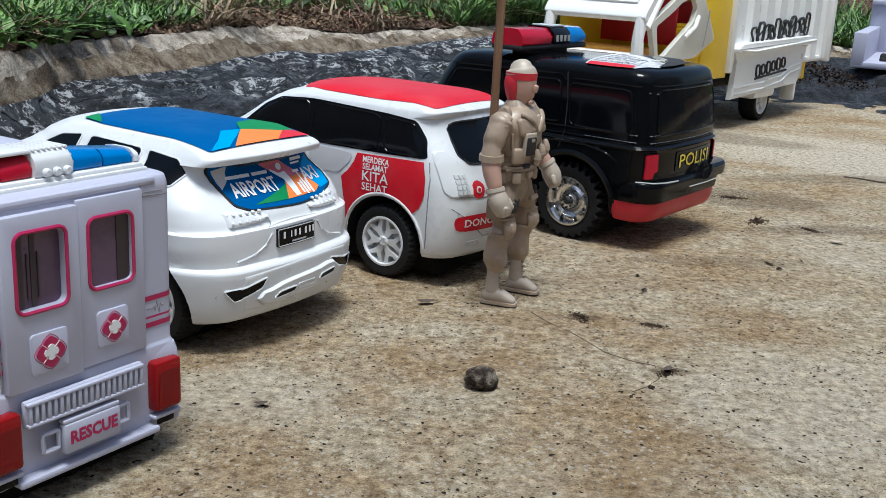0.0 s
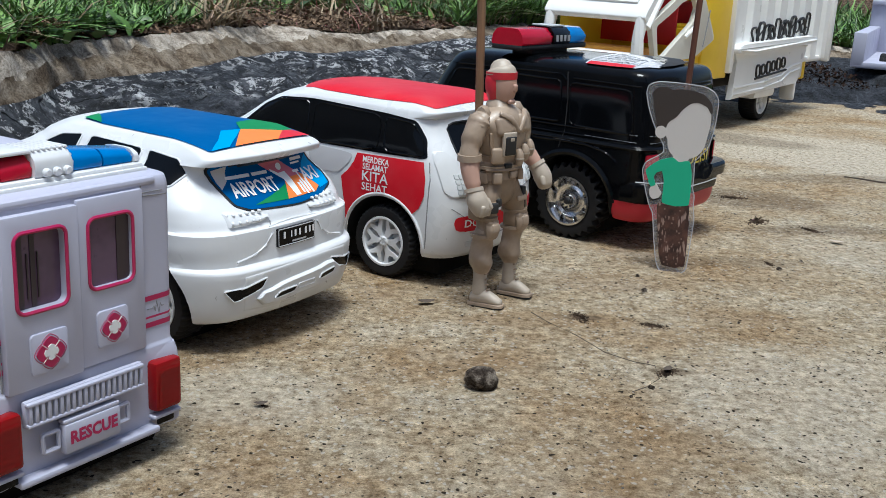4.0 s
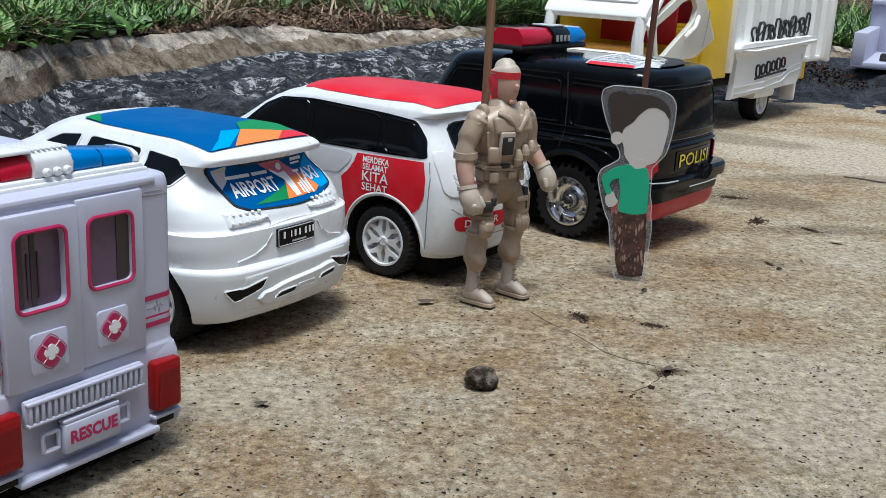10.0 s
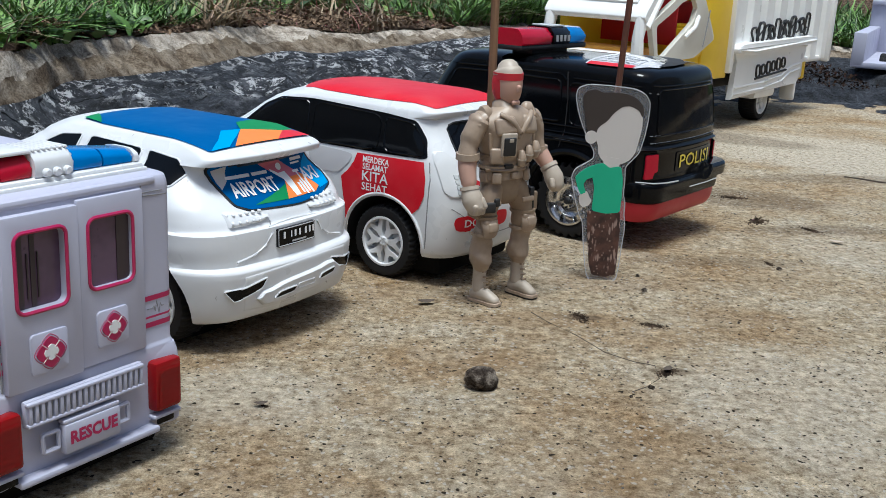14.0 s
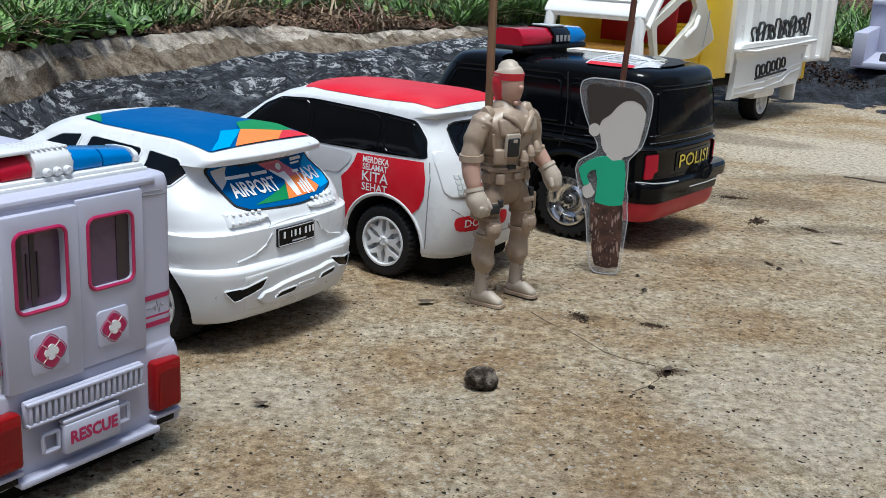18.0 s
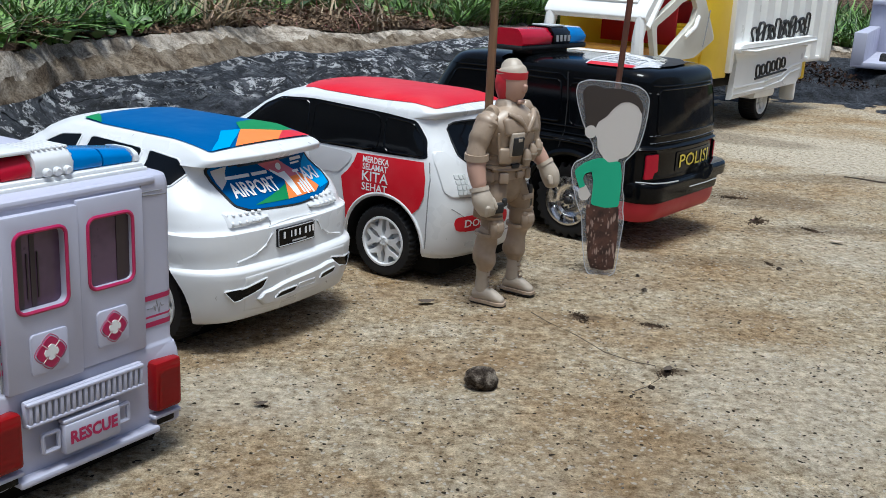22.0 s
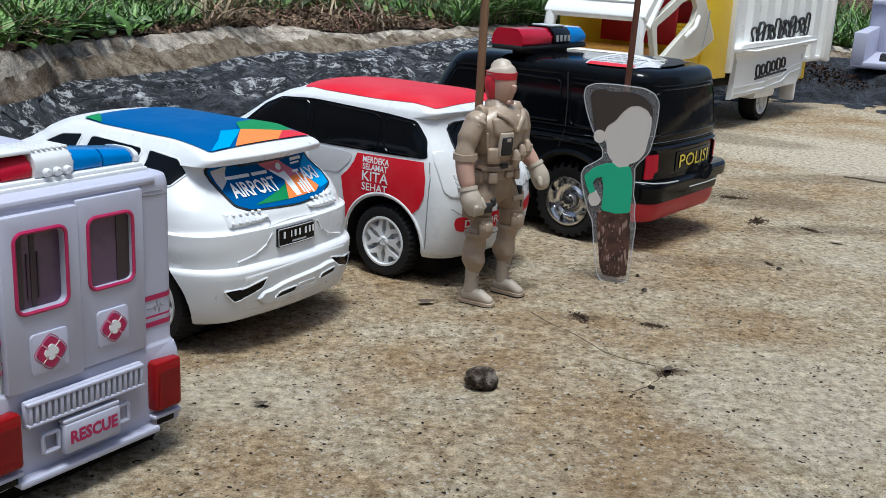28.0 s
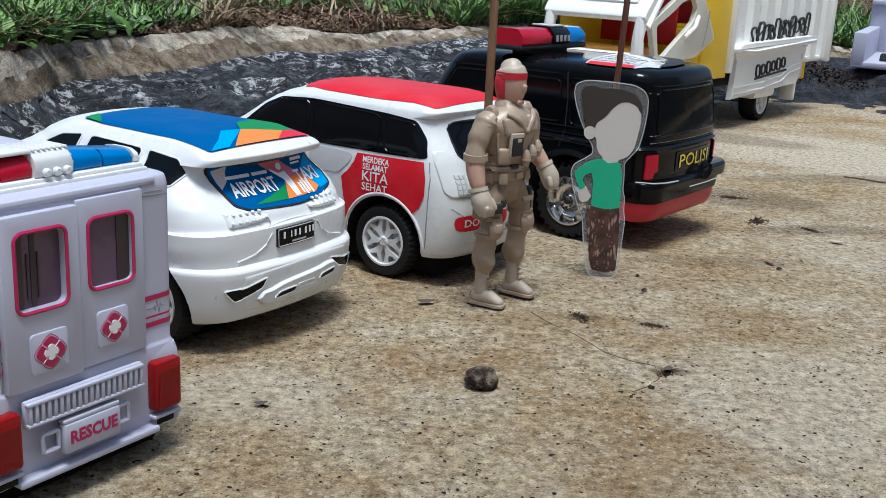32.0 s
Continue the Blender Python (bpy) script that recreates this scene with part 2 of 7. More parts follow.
def leaf_mat(name, a, bcol, scale=9, rough=0.5, spec=0.5):
    m, nt, b = start_mat(name, rough)
    b.inputs["Specular IOR Level"].default_value = spec
    geo = nt.nodes.new("ShaderNodeNewGeometry").outputs["Random Per Island"]
    c = ramp(nt, geo, [(0.0, a), (0.6, bcol), (0.93, tuple(min(1, k * 1.5) for k in bcol)), (1.0, tuple(min(1, k * f) for k, f in zip(bcol, (1.7, 0.8, 1.4))))])
    n = noise_tex(nt, scale, 3, 0.6, coords(nt))
    c = blend(nt, 0.6, c, ramp(nt, n, [(0.3, (0.45, 0.45, 0.45)), (0.7, (1.2, 1.2, 1.1))]), "MULTIPLY")
    nt.links.new(c, b.inputs["Base Color"])
    return m


M_LEAF = leaf_mat("green_grass_blade", (0.016, 0.042, 0.008), (0.125, 0.235, 0.048))
M_DRY = leaf_mat("dry_stalk", (0.13, 0.085, 0.045), (0.26, 0.19, 0.11))


def wood_mat(name, a, bcol):
    m, nt, b = start_mat(name, 0.6)
    v = coords(nt)
    mp = node(nt, "ShaderNodeMapping", Scale=(260, 260, 14))
    nt.links.new(v, mp.inputs["Vector"])
    n = noise_tex(nt, 1.0, 5, 0.7, mp.outputs["Vector"])
    nt.links.new(ramp(nt, n, [(0.3, a), (0.7, bcol)]), b.inputs["Base Color"])
    bump(nt, b, n, 0.3, 0.0005)
    return m


M_STICK = wood_mat("brown_wooden_rod", (0.13, 0.065, 0.03), (0.30, 0.17, 0.09))
M_STICKDARK = wood_mat("dark_wooden_rod", (0.06, 0.02, 0.012), (0.15, 0.055, 0.03))
M_KHAKI = plastic("khaki_plastic", (0.36, 0.275, 0.200), 0.38, 0.7, (0.13, 0.085, 0.055), mottle=90, grain=0.3)
M_TROUSER = plastic("darker_khaki_plastic", (0.265, 0.192, 0.130), 0.38, 0.6, (0.13, 0.085, 0.05), mottle=90, grain=0.3)
M_SKIN = plastic("tan_moulded_plastic", (0.47, 0.29, 0.22), 0.42, 0.25, (0.25, 0.12, 0.09))
M_MITT = plastic("pale_grey_moulded_plastic", (0.44, 0.375, 0.30), 0.45, 0.45, (0.2, 0.14, 0.09), mottle=90)


# ---- mesh tools ----
def mesh_of(bm, name, mats, smooth=True):
    me = bpy.data.meshes.new(name)
    bm.to_mesh(me)
    bm.free()
    for m in mats if isinstance(mats, (list, tuple)) else [mats]:
        me.materials.append(m)
    if smooth:
        me.shade_smooth()
        me.set_sharp_from_angle(angle=radians(38))
    return me


def thing(name, m, label, category, group=""):
    e = new(name)
    e.empty_display_size = 0.02
    e.matrix_basis = m
    return tagged(e, label, category, group)


def part(name, bm, material, parent, label="", m=None, smooth=True):
    """One mesh object under a thing or under a part."""
    ob = new(name, bm if isinstance(bm, bpy.types.Mesh) else mesh_of(bm, name, material, smooth))
    ob.parent = parent
    if m is not None:
        ob.matrix_basis = m
    return tagged(ob, label)


def solo(name, bm, material, label, category, m=None, group="", kind="", smooth=True):
    ob = new(name, mesh_of(bm, name, material, smooth))
    if m is not None:
        ob.matrix_basis = m
    return tagged(ob, label, category, group, kind)


def rbox(c, s, r=0.0, bm=None, m=None, seg=2, mat=0):
    """A box of size s round the centre c with rounded edges."""
    bm = bm or bmesh.new()
    g = bmesh.ops.create_cube(bm, size=1.0)["verts"]
    for v in g:
        v.co = Vector((v.co.x * s[0] + c[0], v.co.y * s[1] + c[1], v.co.z * s[2] + c[2]))
    faces = {f for v in g for f in v.link_faces}
    if r > 0:
        edges = list({e for v in g for e in v.link_edges})
        out = bmesh.ops.bevel(bm, geom=edges, offset=r, segments=seg, affect="EDGES", profile=0.5)
        g = list({v for f in out["faces"] for v in f.verts} | {v for v in g if v.is_valid})
        faces = {f for v in g for f in v.link_faces}
    for f in faces:
        f.material_index = mat
    if m is not None:
        for v in g:
            v.co = m @ v.co
    return bm


def prism(poly, d0, d1, m, r=0.0, bm=None, mat=0):
    """A plate with the outline poly in m's xy plane, from depth d0 to d1 along m's z."""
    bm = bm or bmesh.new()
    a = [bm.verts.new(m @ Vector((x, y, d0))) for x, y in poly]
    b = [bm.verts.new(m @ Vector((x, y, d1))) for x, y in poly]
    top = bm.faces.new(b)
    fs = [bm.faces.new(a[::-1]), top]
    n = len(poly)
    for i in range(n):
        fs.append(bm.faces.new((a[i], a[(i + 1) % n], b[(i + 1) % n], b[i])))
    for f in fs:
        f.material_index = mat
    if r > 0:
        bmesh.ops.bevel(bm, geom=list(top.edges), offset=r, segments=2, affect="EDGES", profile=0.5)
    bmesh.ops.recalc_face_normals(bm, faces=[f for f in bm.faces])
    return bm


def round_rect(w, h, r, n=4, cx=0.0, cy=0.0):
    out = []
    for k, (sx, sy) in enumerate(((1, 1), (-1, 1), (-1, -1), (1, -1))):
        for i in range(n + 1):
            a = (k + i / n) * math.pi / 2
            out.append((cx + sx * (w / 2 - r) + r * math.cos(a), cy + sy * (h / 2 - r) + r * math.sin(a)))
    return out


def ellipse(w, h, n=24, cx=0.0, cy=0.0):
    return [(cx + w / 2 * math.cos(2 * math.pi * i / n), cy + h / 2 * math.sin(2 * math.pi * i / n)) for i in range(n)]


def soft_poly(poly, n=4, pull=0.3):
    """The outline with its corners rounded off."""
    out = []
    k = len(poly)
    for i in range(k):
        p0, p1, p2 = (Vector(poly[(i + j) % k]) for j in (-1, 0, 1))
        a, b = p1.lerp(p0, pull), p1.lerp(p2, pull)
        for j in range(n + 1):
            t = j / n
            out.append(tuple(a.lerp(p1, t).lerp(p1.lerp(b, t), t)))
    return out


def tube(pts, rad, closed=False, n=6, bm=None, mat=0):
    """A round rod along pts; rad: one radius or one a point."""
    bm = bm or bmesh.new()
    pts = [Vector(p) for p in pts]
    k = len(pts)
    rads = rad if isinstance(rad, (list, tuple)) else [rad] * k
    rings = []
    for i, p in enumerate(pts):
        a = pts[(i - 1) % k] if closed or i else p
        b = pts[(i + 1) % k] if closed or i < k - 1 else p
        d = (b - a).normalized()
        q = d.to_track_quat("Z", "Y")
        rings.append([bm.verts.new(p + q @ Vector((rads[i] * math.cos(2 * math.pi * j / n), rads[i] * math.sin(2 * math.pi * j / n), 0))) for j in range(n)])
    for i in range(k if closed else k - 1):
        a, b = rings[i], rings[(i + 1) % k]
        best = min(range(n), key=lambda s: (a[0].co - b[s].co).length)
        for j in range(n):
            bm.faces.new((a[j], a[(j + 1) % n], b[(j + 1 + best) % n], b[(j + best) % n])).material_index = mat
    if not closed:
        for ring in (rings[0][::-1], rings[-1]):
            bm.faces.new(ring).material_index = mat
    return bm


def lathe(profile, n=32, m=None, bm=None, mat=0):
    """profile: (radius, height) pairs turned about m's z."""
    bm = bm or bmesh.new()
    m = m or Matrix()
    rings = []
    for r, h in profile:
        rings.append([bm.verts.new(m @ Vector((r * math.cos(2 * math.pi * j / n), r * math.sin(2 * math.pi * j / n), h))) for j in range(n)])
    for a, b in zip(rings, rings[1:]):
        for j in range(n):
            bm.faces.new((a[j], a[(j + 1) % n], b[(j + 1) % n], b[j])).material_index = mat
    for ring in (rings[0][::-1], rings[-1]):
        bm.faces.new(ring).material_index = mat
    bmesh.ops.recalc_face_normals(bm, faces=bm.faces[:])
    return bm


def cut_mesh(me, cutters):
    """The mesh less the closed bmeshes in cutters."""
    ob = new("work", me)
    tools = []
    for c in cutters:
        t = new("tool", mesh_of(c, "tool", [], False))
        t_mod = ob.modifiers.new("cut", "BOOLEAN")
        t_mod.object, t_mod.operation, t_mod.solver = t, "DIFFERENCE", "EXACT"
        tools.append(t)
    dg = bpy.context.evaluated_depsgraph_get()
    out = bpy.data.meshes.new_from_object(ob.evaluated_get(dg))
    for o in (ob, *tools):
        bpy.data.objects.remove(o)
    return out


def spread(rows, steps=4):
    """Rows of numbers made dense by monotone cubic curves over the first column."""
    a = np.array(rows, float)
    z, v = a[:, 0], a[:, 1:]
    h = np.diff(z)[:, None]
    d = np.diff(v, axis=0) / h
    s = np.zeros_like(v)
    s[0], s[-1] = d[0], d[-1]
    for i in range(1, len(z) - 1):
        ok = d[i - 1] * d[i] > 0
        with np.errstate(divide="ignore", invalid="ignore"):
            s[i] = np.where(ok, 2 * d[i - 1] * d[i] / (d[i - 1] + d[i]), 0)
    out = []
    for i in range(len(z) - 1):
        for k in range(steps):
            t = k / steps
            h00, h10, h01, h11 = 2 * t**3 - 3 * t**2 + 1, t**3 - 2 * t**2 + t, -2 * t**3 + 3 * t**2, t**3 - t**2
            out.append([z[i] + t * h[i, 0], *(h00 * v[i] + h10 * h[i] * s[i] + h01 * v[i + 1] + h11 * h[i] * s[i + 1])])
    out.append([z[-1], *v[-1]])
    return out


def shell(rows, steps=4):
    """A vehicle's body from level outlines. Rows: height, half width, rear end, front end, rear corner, front corner, bow of the rear."""
    bm = bmesh.new()
    rings = []
    for z, w, yr, yf, rr, rf, bow in spread(rows, steps):
        rr, rf = min(rr, w * 0.95), min(rf, w * 0.95)
        pts = []
        for i in range(17):
            x = -(w - rr) + 2 * (w - rr) * i / 16
            pts.append((x, yr))
        pts += [(w - rr + rr * math.sin(a), yr + rr - rr * math.cos(a)) for a in (math.pi / 14 * k for k in range(1, 7))]
        for i in range(41):
            pts.append((w, yr + rr + (yf - rf - yr - rr) * i / 40))
        pts += [(w - rf + rf * math.cos(a), yf - rf + rf * math.sin(a)) for a in (math.pi / 14 * k for k in range(1, 7))]
        for i in range(17):
            pts.append(((w - rf) - 2 * (w - rf) * i / 16, yf))
        pts += [(-(w - rf) - rf * math.sin(a), yf - rf + rf * math.cos(a)) for a in (math.pi / 14 * k for k in range(1, 7))]
        for i in range(41):
            pts.append((-w, yf - rf - (yf - rf - yr - rr) * i / 40))
        pts += [(-(w - rr) - rr * math.cos(a), yr + rr - rr * math.sin(a)) for a in (math.pi / 14 * k for k in range(1, 7))]
        ring = []
        for x, y in pts:
            back = max(0.0, 1 - (y - yr) / 0.03)
            front = max(0.0, 1 - (yf - y) / 0.05)
            ring.append(bm.verts.new((x, y - bow * back * (1 - (x / w) ** 2) + 0.012 * front * (1 - (x / w) ** 2), z)))
        rings.append(ring)
    n = len(rings[0])
    for a, b in zip(rings, rings[1:]):
        for j in range(n):
            bm.faces.new((a[j], a[(j + 1) % n], b[(j + 1) % n], b[j]))
    bm.faces.new(rings[0][::-1])
    bm.faces.new(rings[-1])
    bmesh.ops.recalc_face_normals(bm, faces=bm.faces[:])
    return bm


LEFT = Matrix(((0, 0, -1, 0), (-1, 0, 0, 0), (0, 1, 0, 0), (0, 0, 0, 1)))  # u to the rear, v up, n to the left
REAR = Matrix(((1, 0, 0, 0), (0, 0, -1, 0), (0, 1, 0, 0), (0, 0, 0, 1)))  # u to the right, v up, n to the rear
TOP = Matrix()  # u to the right, v forward, n up


class Skin:
    """Lays plates and prints on a body's surface. Outlines are in the side's own u, v metres."""

    def __init__(self, me):
        bm = bmesh.new()
        bm.from_mesh(me)
        self.tree = BVHTree.FromBMesh(bm)
        bm.free()

    def hit(self, m, u, v, lift=0.0):
        n = (m.to_3x3() @ Vector((0, 0, 1))).normalized()
        p = m @ Vector((u, v, 0.4))
        at, nor, _, _ = self.tree.ray_cast(p, -n, 0.8)
        if at is None:
            at, nor, _, _ = self.tree.find_nearest(m @ Vector((u, v, 0.05)))
        return at + nor * lift if lift else at

    def lay(self, poly, m, lift=0.0004, thick=0.0, step=0.004, bm=None, mat=0, src=None, puff=0.0, base=0.0, corner=None):
        """poly: an outline, or src: a flat bmesh in u, v. It follows the body, lift above it; thick: how deep its edge goes back.
        puff: the width over which the plate swells from its outline, at base, to its full lift.
        corner: half width and corner radius of the tail, round which the plate is lifted outward."""
        own = src or bmesh.new()
        rise = {}
        if puff:
            # rings that swell inward from the outline
            dense = []
            for i, p in enumerate(poly):
                p, q = Vector(p), Vector(poly[(i + 1) % len(poly)])
                c = max(1, int((q - p).length / 0.002))
                dense += [p.lerp(q, j / c) for j in range(c)]
            turn = sum(p.x * q.y - p.y * q.x for p, q in zip(dense, dense[1:] + dense[:1]))
            rings, c = [], len(dense)
            for k in (0.0, 0.12, 0.3, 0.6, 1.0):
                ring = []
                for i, p in enumerate(dense):
                    d = (dense[(i + 1) % c] - dense[i - 1]).normalized() * (1 if turn > 0 else -1)
                    v = own.verts.new((p.x - d.y * puff * k, p.y + d.x * puff * k, 0))
                    rise[v] = base + (lift - base) * math.sin(k * math.pi / 2)
                    ring.append(v)
                rings.append(ring)
            for r0, r1 in zip(rings, rings[1:]):
                for i in range(c):
                    own.faces.new((r0[i], r0[(i + 1) % c], r1[(i + 1) % c], r1[i]))
            cap = own.faces.new(rings[-1])
        elif poly is not None:
            own.faces.new([own.verts.new((x, y, 0)) for x, y in poly])
        us, vs = [v.co.x for v in own.verts], [v.co.y for v in own.verts]
        for lo, hi, no in ((min(us), max(us), Vector((1, 0, 0))), (min(vs), max(vs), Vector((0, 1, 0)))):
            k = int((hi - lo) / step)
            for i in range(1, k + 1):
                geom = own.verts[:] + own.edges[:] + own.faces[:]
                if puff:
                    inner = [f for f in own.faces if all(rise.get(v, lift) > lift * 0.999 for v in f.verts)]
                    geom = list({v for f in inner for v in f.verts}) + list({e for f in inner for e in f.edges}) + inner
                bmesh.ops.bisect_plane(own, geom=geom, plane_co=no * (lo + (hi - lo) * i / (k + 1)), plane_no=no)
        n = m.to_3x3() @ Vector((0, 0, 1))
        spots = {}
        for v in own.verts:
            p = self.hit(m, v.co.x, v.co.y)
            out = n
            if corner:
                k = min(0.98, max(0.0, (abs(v.co.x) - corner[0] + corner[1]) / corner[1]))
                out = m.to_3x3() @ Vector((math.copysign(k, v.co.x), 0, math.sqrt(1 - k * k)))
            spots[v] = p + out * rise.get(v, lift)
        for v, p in spots.items():
            v.co = p
        if thick:
            rim = [e for e in own.edges if e.is_boundary]
            g = bmesh.ops.extrude_edge_only(own, edges=rim)["geom"]
            for v in g:
                if isinstance(v, bmesh.types.BMVert):
                    v.co -= n * thick
        for f in own.faces:
            f.material_index = mat
        bmesh.ops.recalc_face_normals(own, faces=own.faces[:])
        # outward faces look along n
        lean = sum((f.normal.dot(n) * f.calc_area() for f in own.faces), 0.0)
        if lean < 0:
            bmesh.ops.reverse_faces(own, faces=own.faces[:])
        if bm is None:
            return own
        tmp = bpy.data.meshes.new("tmp")
        own.to_mesh(tmp)
        own.free()
        bm.from_mesh(tmp)
        bpy.data.meshes.remove(tmp)
        return bm

    def rim(self, poly, m, rad=0.0006, lift=0.0002, closed=True, bm=None, mat=0, step=0.004):
        pts = []
        k = len(poly)
        for i in range(k if closed else k - 1):
            a, b = Vector(poly[i]), Vector(poly[(i + 1) % k])
            c = max(1, int((b - a).length / step))
            pts += [a.lerp(b, j / c) for j in range(c)]
        if not closed:
            pts.append(Vector(poly[-1]))
        n = m.to_3x3() @ Vector((0, 0, 1))
        return tube([self.hit(m, p.x, p.y) + n * lift for p in pts], rad, closed, 6, bm, mat)


def words(body, size, width=None, bold=0.0):
    """Lettering as a flat bmesh, centred; width: stretched to it."""
    cu = bpy.data.curves.new("words", "FONT")
    cu.body, cu.size, cu.align_x, cu.align_y, cu.resolution_u, cu.offset = body, size, "CENTER", "CENTER", 2, bold
    ob = new("work", cu)
    me = bpy.data.meshes.new_from_object(ob.evaluated_get(bpy.context.evaluated_depsgraph_get()))
    bpy.data.objects.remove(ob)
    bm = bmesh.new()
    bm.from_mesh(me)
    xs = [v.co.x for v in bm.verts]
    k = width / (max(xs) - min(xs)) if width else 1.0
    for v in bm.verts:
        v.co.x *= k
    return bm


def moved(bm, du, dv, turn=0.0, shear=0.0):
    c, s = math.cos(radians(turn)), math.sin(radians(turn))
    for v in bm.verts:
        x, y = v.co.x + shear * v.co.y, v.co.y
        v.co = Vector((c * x - s * y + du, s * x + c * y + dv, 0))
    return bm


# ---- wheels ----
def wheel_meshes(rad, wide, style):
    """Meshes of a wheel about the x axis, its outer face at -x: tyre, rim, hub cap."""
    ax = pose(0, 0, 0, 0, -90, 0)
    h = wide / 2
    bm = bmesh.new()
    n = 104 if style == "chunky" else 160
    prof = [(0.66, 0.9, 0), (0.80, 1.0, 0), (0.92, 0.96, 0.3), (0.985, 0.74, 1), (0.985, 0.40, 1), (0.985, 0.34, 2), (0.985, -0.34, 2), (0.985, -0.40, 1), (0.985, -0.74, 1), (0.92, -0.96, 0.3), (0.80, -1.0, 0), (0.66, -0.9, 0)]
    deep = 0.105 if style == "chunky" else 0.022
    rings = []
    for r, k, w in prof:
        ring = []
        for j in range(n):
            up = ((j + (2 if w == 2 else 0)) % 4) < 2
            q = rad * (r + ((0.03 if style == "chunky" else 0.015) if up and w else 0) - (deep * min(w, 1) if not up else 0))
            a = 2 * math.pi * (j + k * 1.2) / n
            ring.append(bm.verts.new((-k * h, q * math.cos(a), q * math.sin(a))))
        rings.append(ring)
    for a, b in zip(rings, rings[1:]):
        for j in range(n):
            bm.faces.new((a[j], a[(j + 1) % n], b[(j + 1) % n], b[j]))
    for j in range(n):
        bm.faces.new((rings[-1][j], rings[-1][(j + 1) % n], rings[0][(j + 1) % n], rings[0][j]))
    bmesh.ops.recalc_face_normals(bm, faces=bm.faces[:])
    tyre = mesh_of(bm, "tyre", M_RUBBER)
    rr = rad * (0.70 if style != "chunky" else 0.66)
    bm = lathe([(rr, -h * 0.9), (rr, h * 0.86), (rr * 0.985, h * 0.98), (rr * 0.91, h * 0.98), (rr * 0.87, h * 0.7), (rr * 0.85, h * 0.3)], 36, ax)
    spokes = {"split": 6, "chunky": 8}.get(style, 5)
    for i in range(spokes):
        turn = Matrix.Rotation(2 * math.pi * i / spokes, 4, "X")
        if style == "split":
            fork = soft_poly([(-0.10, 0.1), (0.10, 0.1), (0.095, 0.40), (0.36, 0.74), (0.38, 0.90), (0.24, 0.94), (0.19, 0.78), (0.0, 0.56), (-0.19, 0.78), (-0.24, 0.94), (-0.38, 0.90), (-0.36, 0.74), (-0.095, 0.40)], 2, 0.2)
            prism([(x * rr, y * rr) for x, y in fork], -h * 0.2, h * 0.84, turn @ ax, 0.0005, bm)
        elif style == "chunky":
            prism([(-rr * 0.19, rr * 0.56), (rr * 0.19, rr * 0.56), (rr * 0.27, rr * 0.9), (-rr * 0.27, rr * 0.9)], -h * 0.2, h * 0.62, turn @ ax, 0.0006, bm)
        else:
            prism([(-rr * 0.16, rr * 0.3), (rr * 0.16, rr * 0.3), (rr * 0.24, rr * 0.9), (-rr * 0.24, rr * 0.9)], -h * 0.2, h * 0.72, turn @ ax, 0.0006, bm)
    if style == "chunky":
        lathe([(rr * 0.66, h * 0.1), (rr * 0.66, h * 0.64), (rr * 0.60, h * 0.70), (rr * 0.50, h * 0.62), (rr * 0.46, h * 0.40)], 32, ax, bm)
    lathe([(rr * 0.86, h * 0.0), (rr * 0.86, h * 0.08)], 24, ax, bm, 1)
    rim = mesh_of(bm, "rim", [M_CHROME if style == "chunky" else M_WHITE, M_UNDER])
    bm = lathe([(rr * 0.34, h * 0.1), (rr * 0.34, h * 0.8), (rr * 0.28, h * 0.92), (rr * 0.1, h * 0.96)] if style == "chunky" else [(rr * 0.22, h * 0.1), (rr * 0.22, h * 0.84), (rr * 0.17, h * 0.92), (rr * 0.06, h * 0.90)], 20, ax)
    bolts = 8 if style == "chunky" else 5
    for i in range(bolts):
        a = 2 * math.pi * i / bolts
        ring = rr * (0.24 if style == "chunky" else 0.13)
        lathe([(rr * 0.045, h * 0.8), (rr * 0.045, h * 0.98), (rr * 0.02, h * 1.0)], 8, ax @ pose(ring * math.cos(a), ring * math.sin(a), 0), bm, 1 if style == "chunky" else 0)
    if style == "chunky":
        lathe([(rr * 0.14, h * 0.9), (rr * 0.14, h * 1.0), (rr * 0.10, h * 1.04)], 6, ax, bm, 1)
    cap = mesh_of(bm, "hub_cap", [M_CHROME if style == "chunky" else M_WHITE, M_BLACKMATT])
    return tyre, rim, cap


def wheels(car, meshes, half, spots, label="black rubber tyre with moulded tread"):
    for y, z in spots:
        for s in (-1, 1):
            m = pose(s * half, y, z, 0, 0, 0 if s < 0 else 180)
            w = part("wheel", meshes[0], None, car, label, m)
            part("rim", meshes[1], None, w, "moulded spoked rim")
            part("hub_cap", meshes[2], None, w)


def arch_cut(rad, spots, half):
    out = []
    for y, z in spots:
        bm = lathe([(rad, -half * 1.3), (rad, half * 1.3)], 40, pose(0, y, z, 0, 90, 0))
        out.append(bm)
    return out


def car_body(car, rows, name, mats, arch, spots, half, steps=4):
    """The hollowed body mesh: wheel arches cut through, their insides dark (second material)."""
    me = mesh_of(shell(rows, steps), name, mats)
    me = cut_mesh(me, arch_cut(arch, spots, half))
    for p in me.polygons:
        c = p.center
        for y, z in spots:
            if abs(math.hypot(c.y - y, c.z - z) - arch) < 0.0012 and abs(p.normal.x) < 0.3:
                p.material_index = 1
    me.shade_smooth()
    me.set_sharp_from_angle(angle=radians(38))
    ob = part(name, me, None, car)
    return ob, Skin(me)


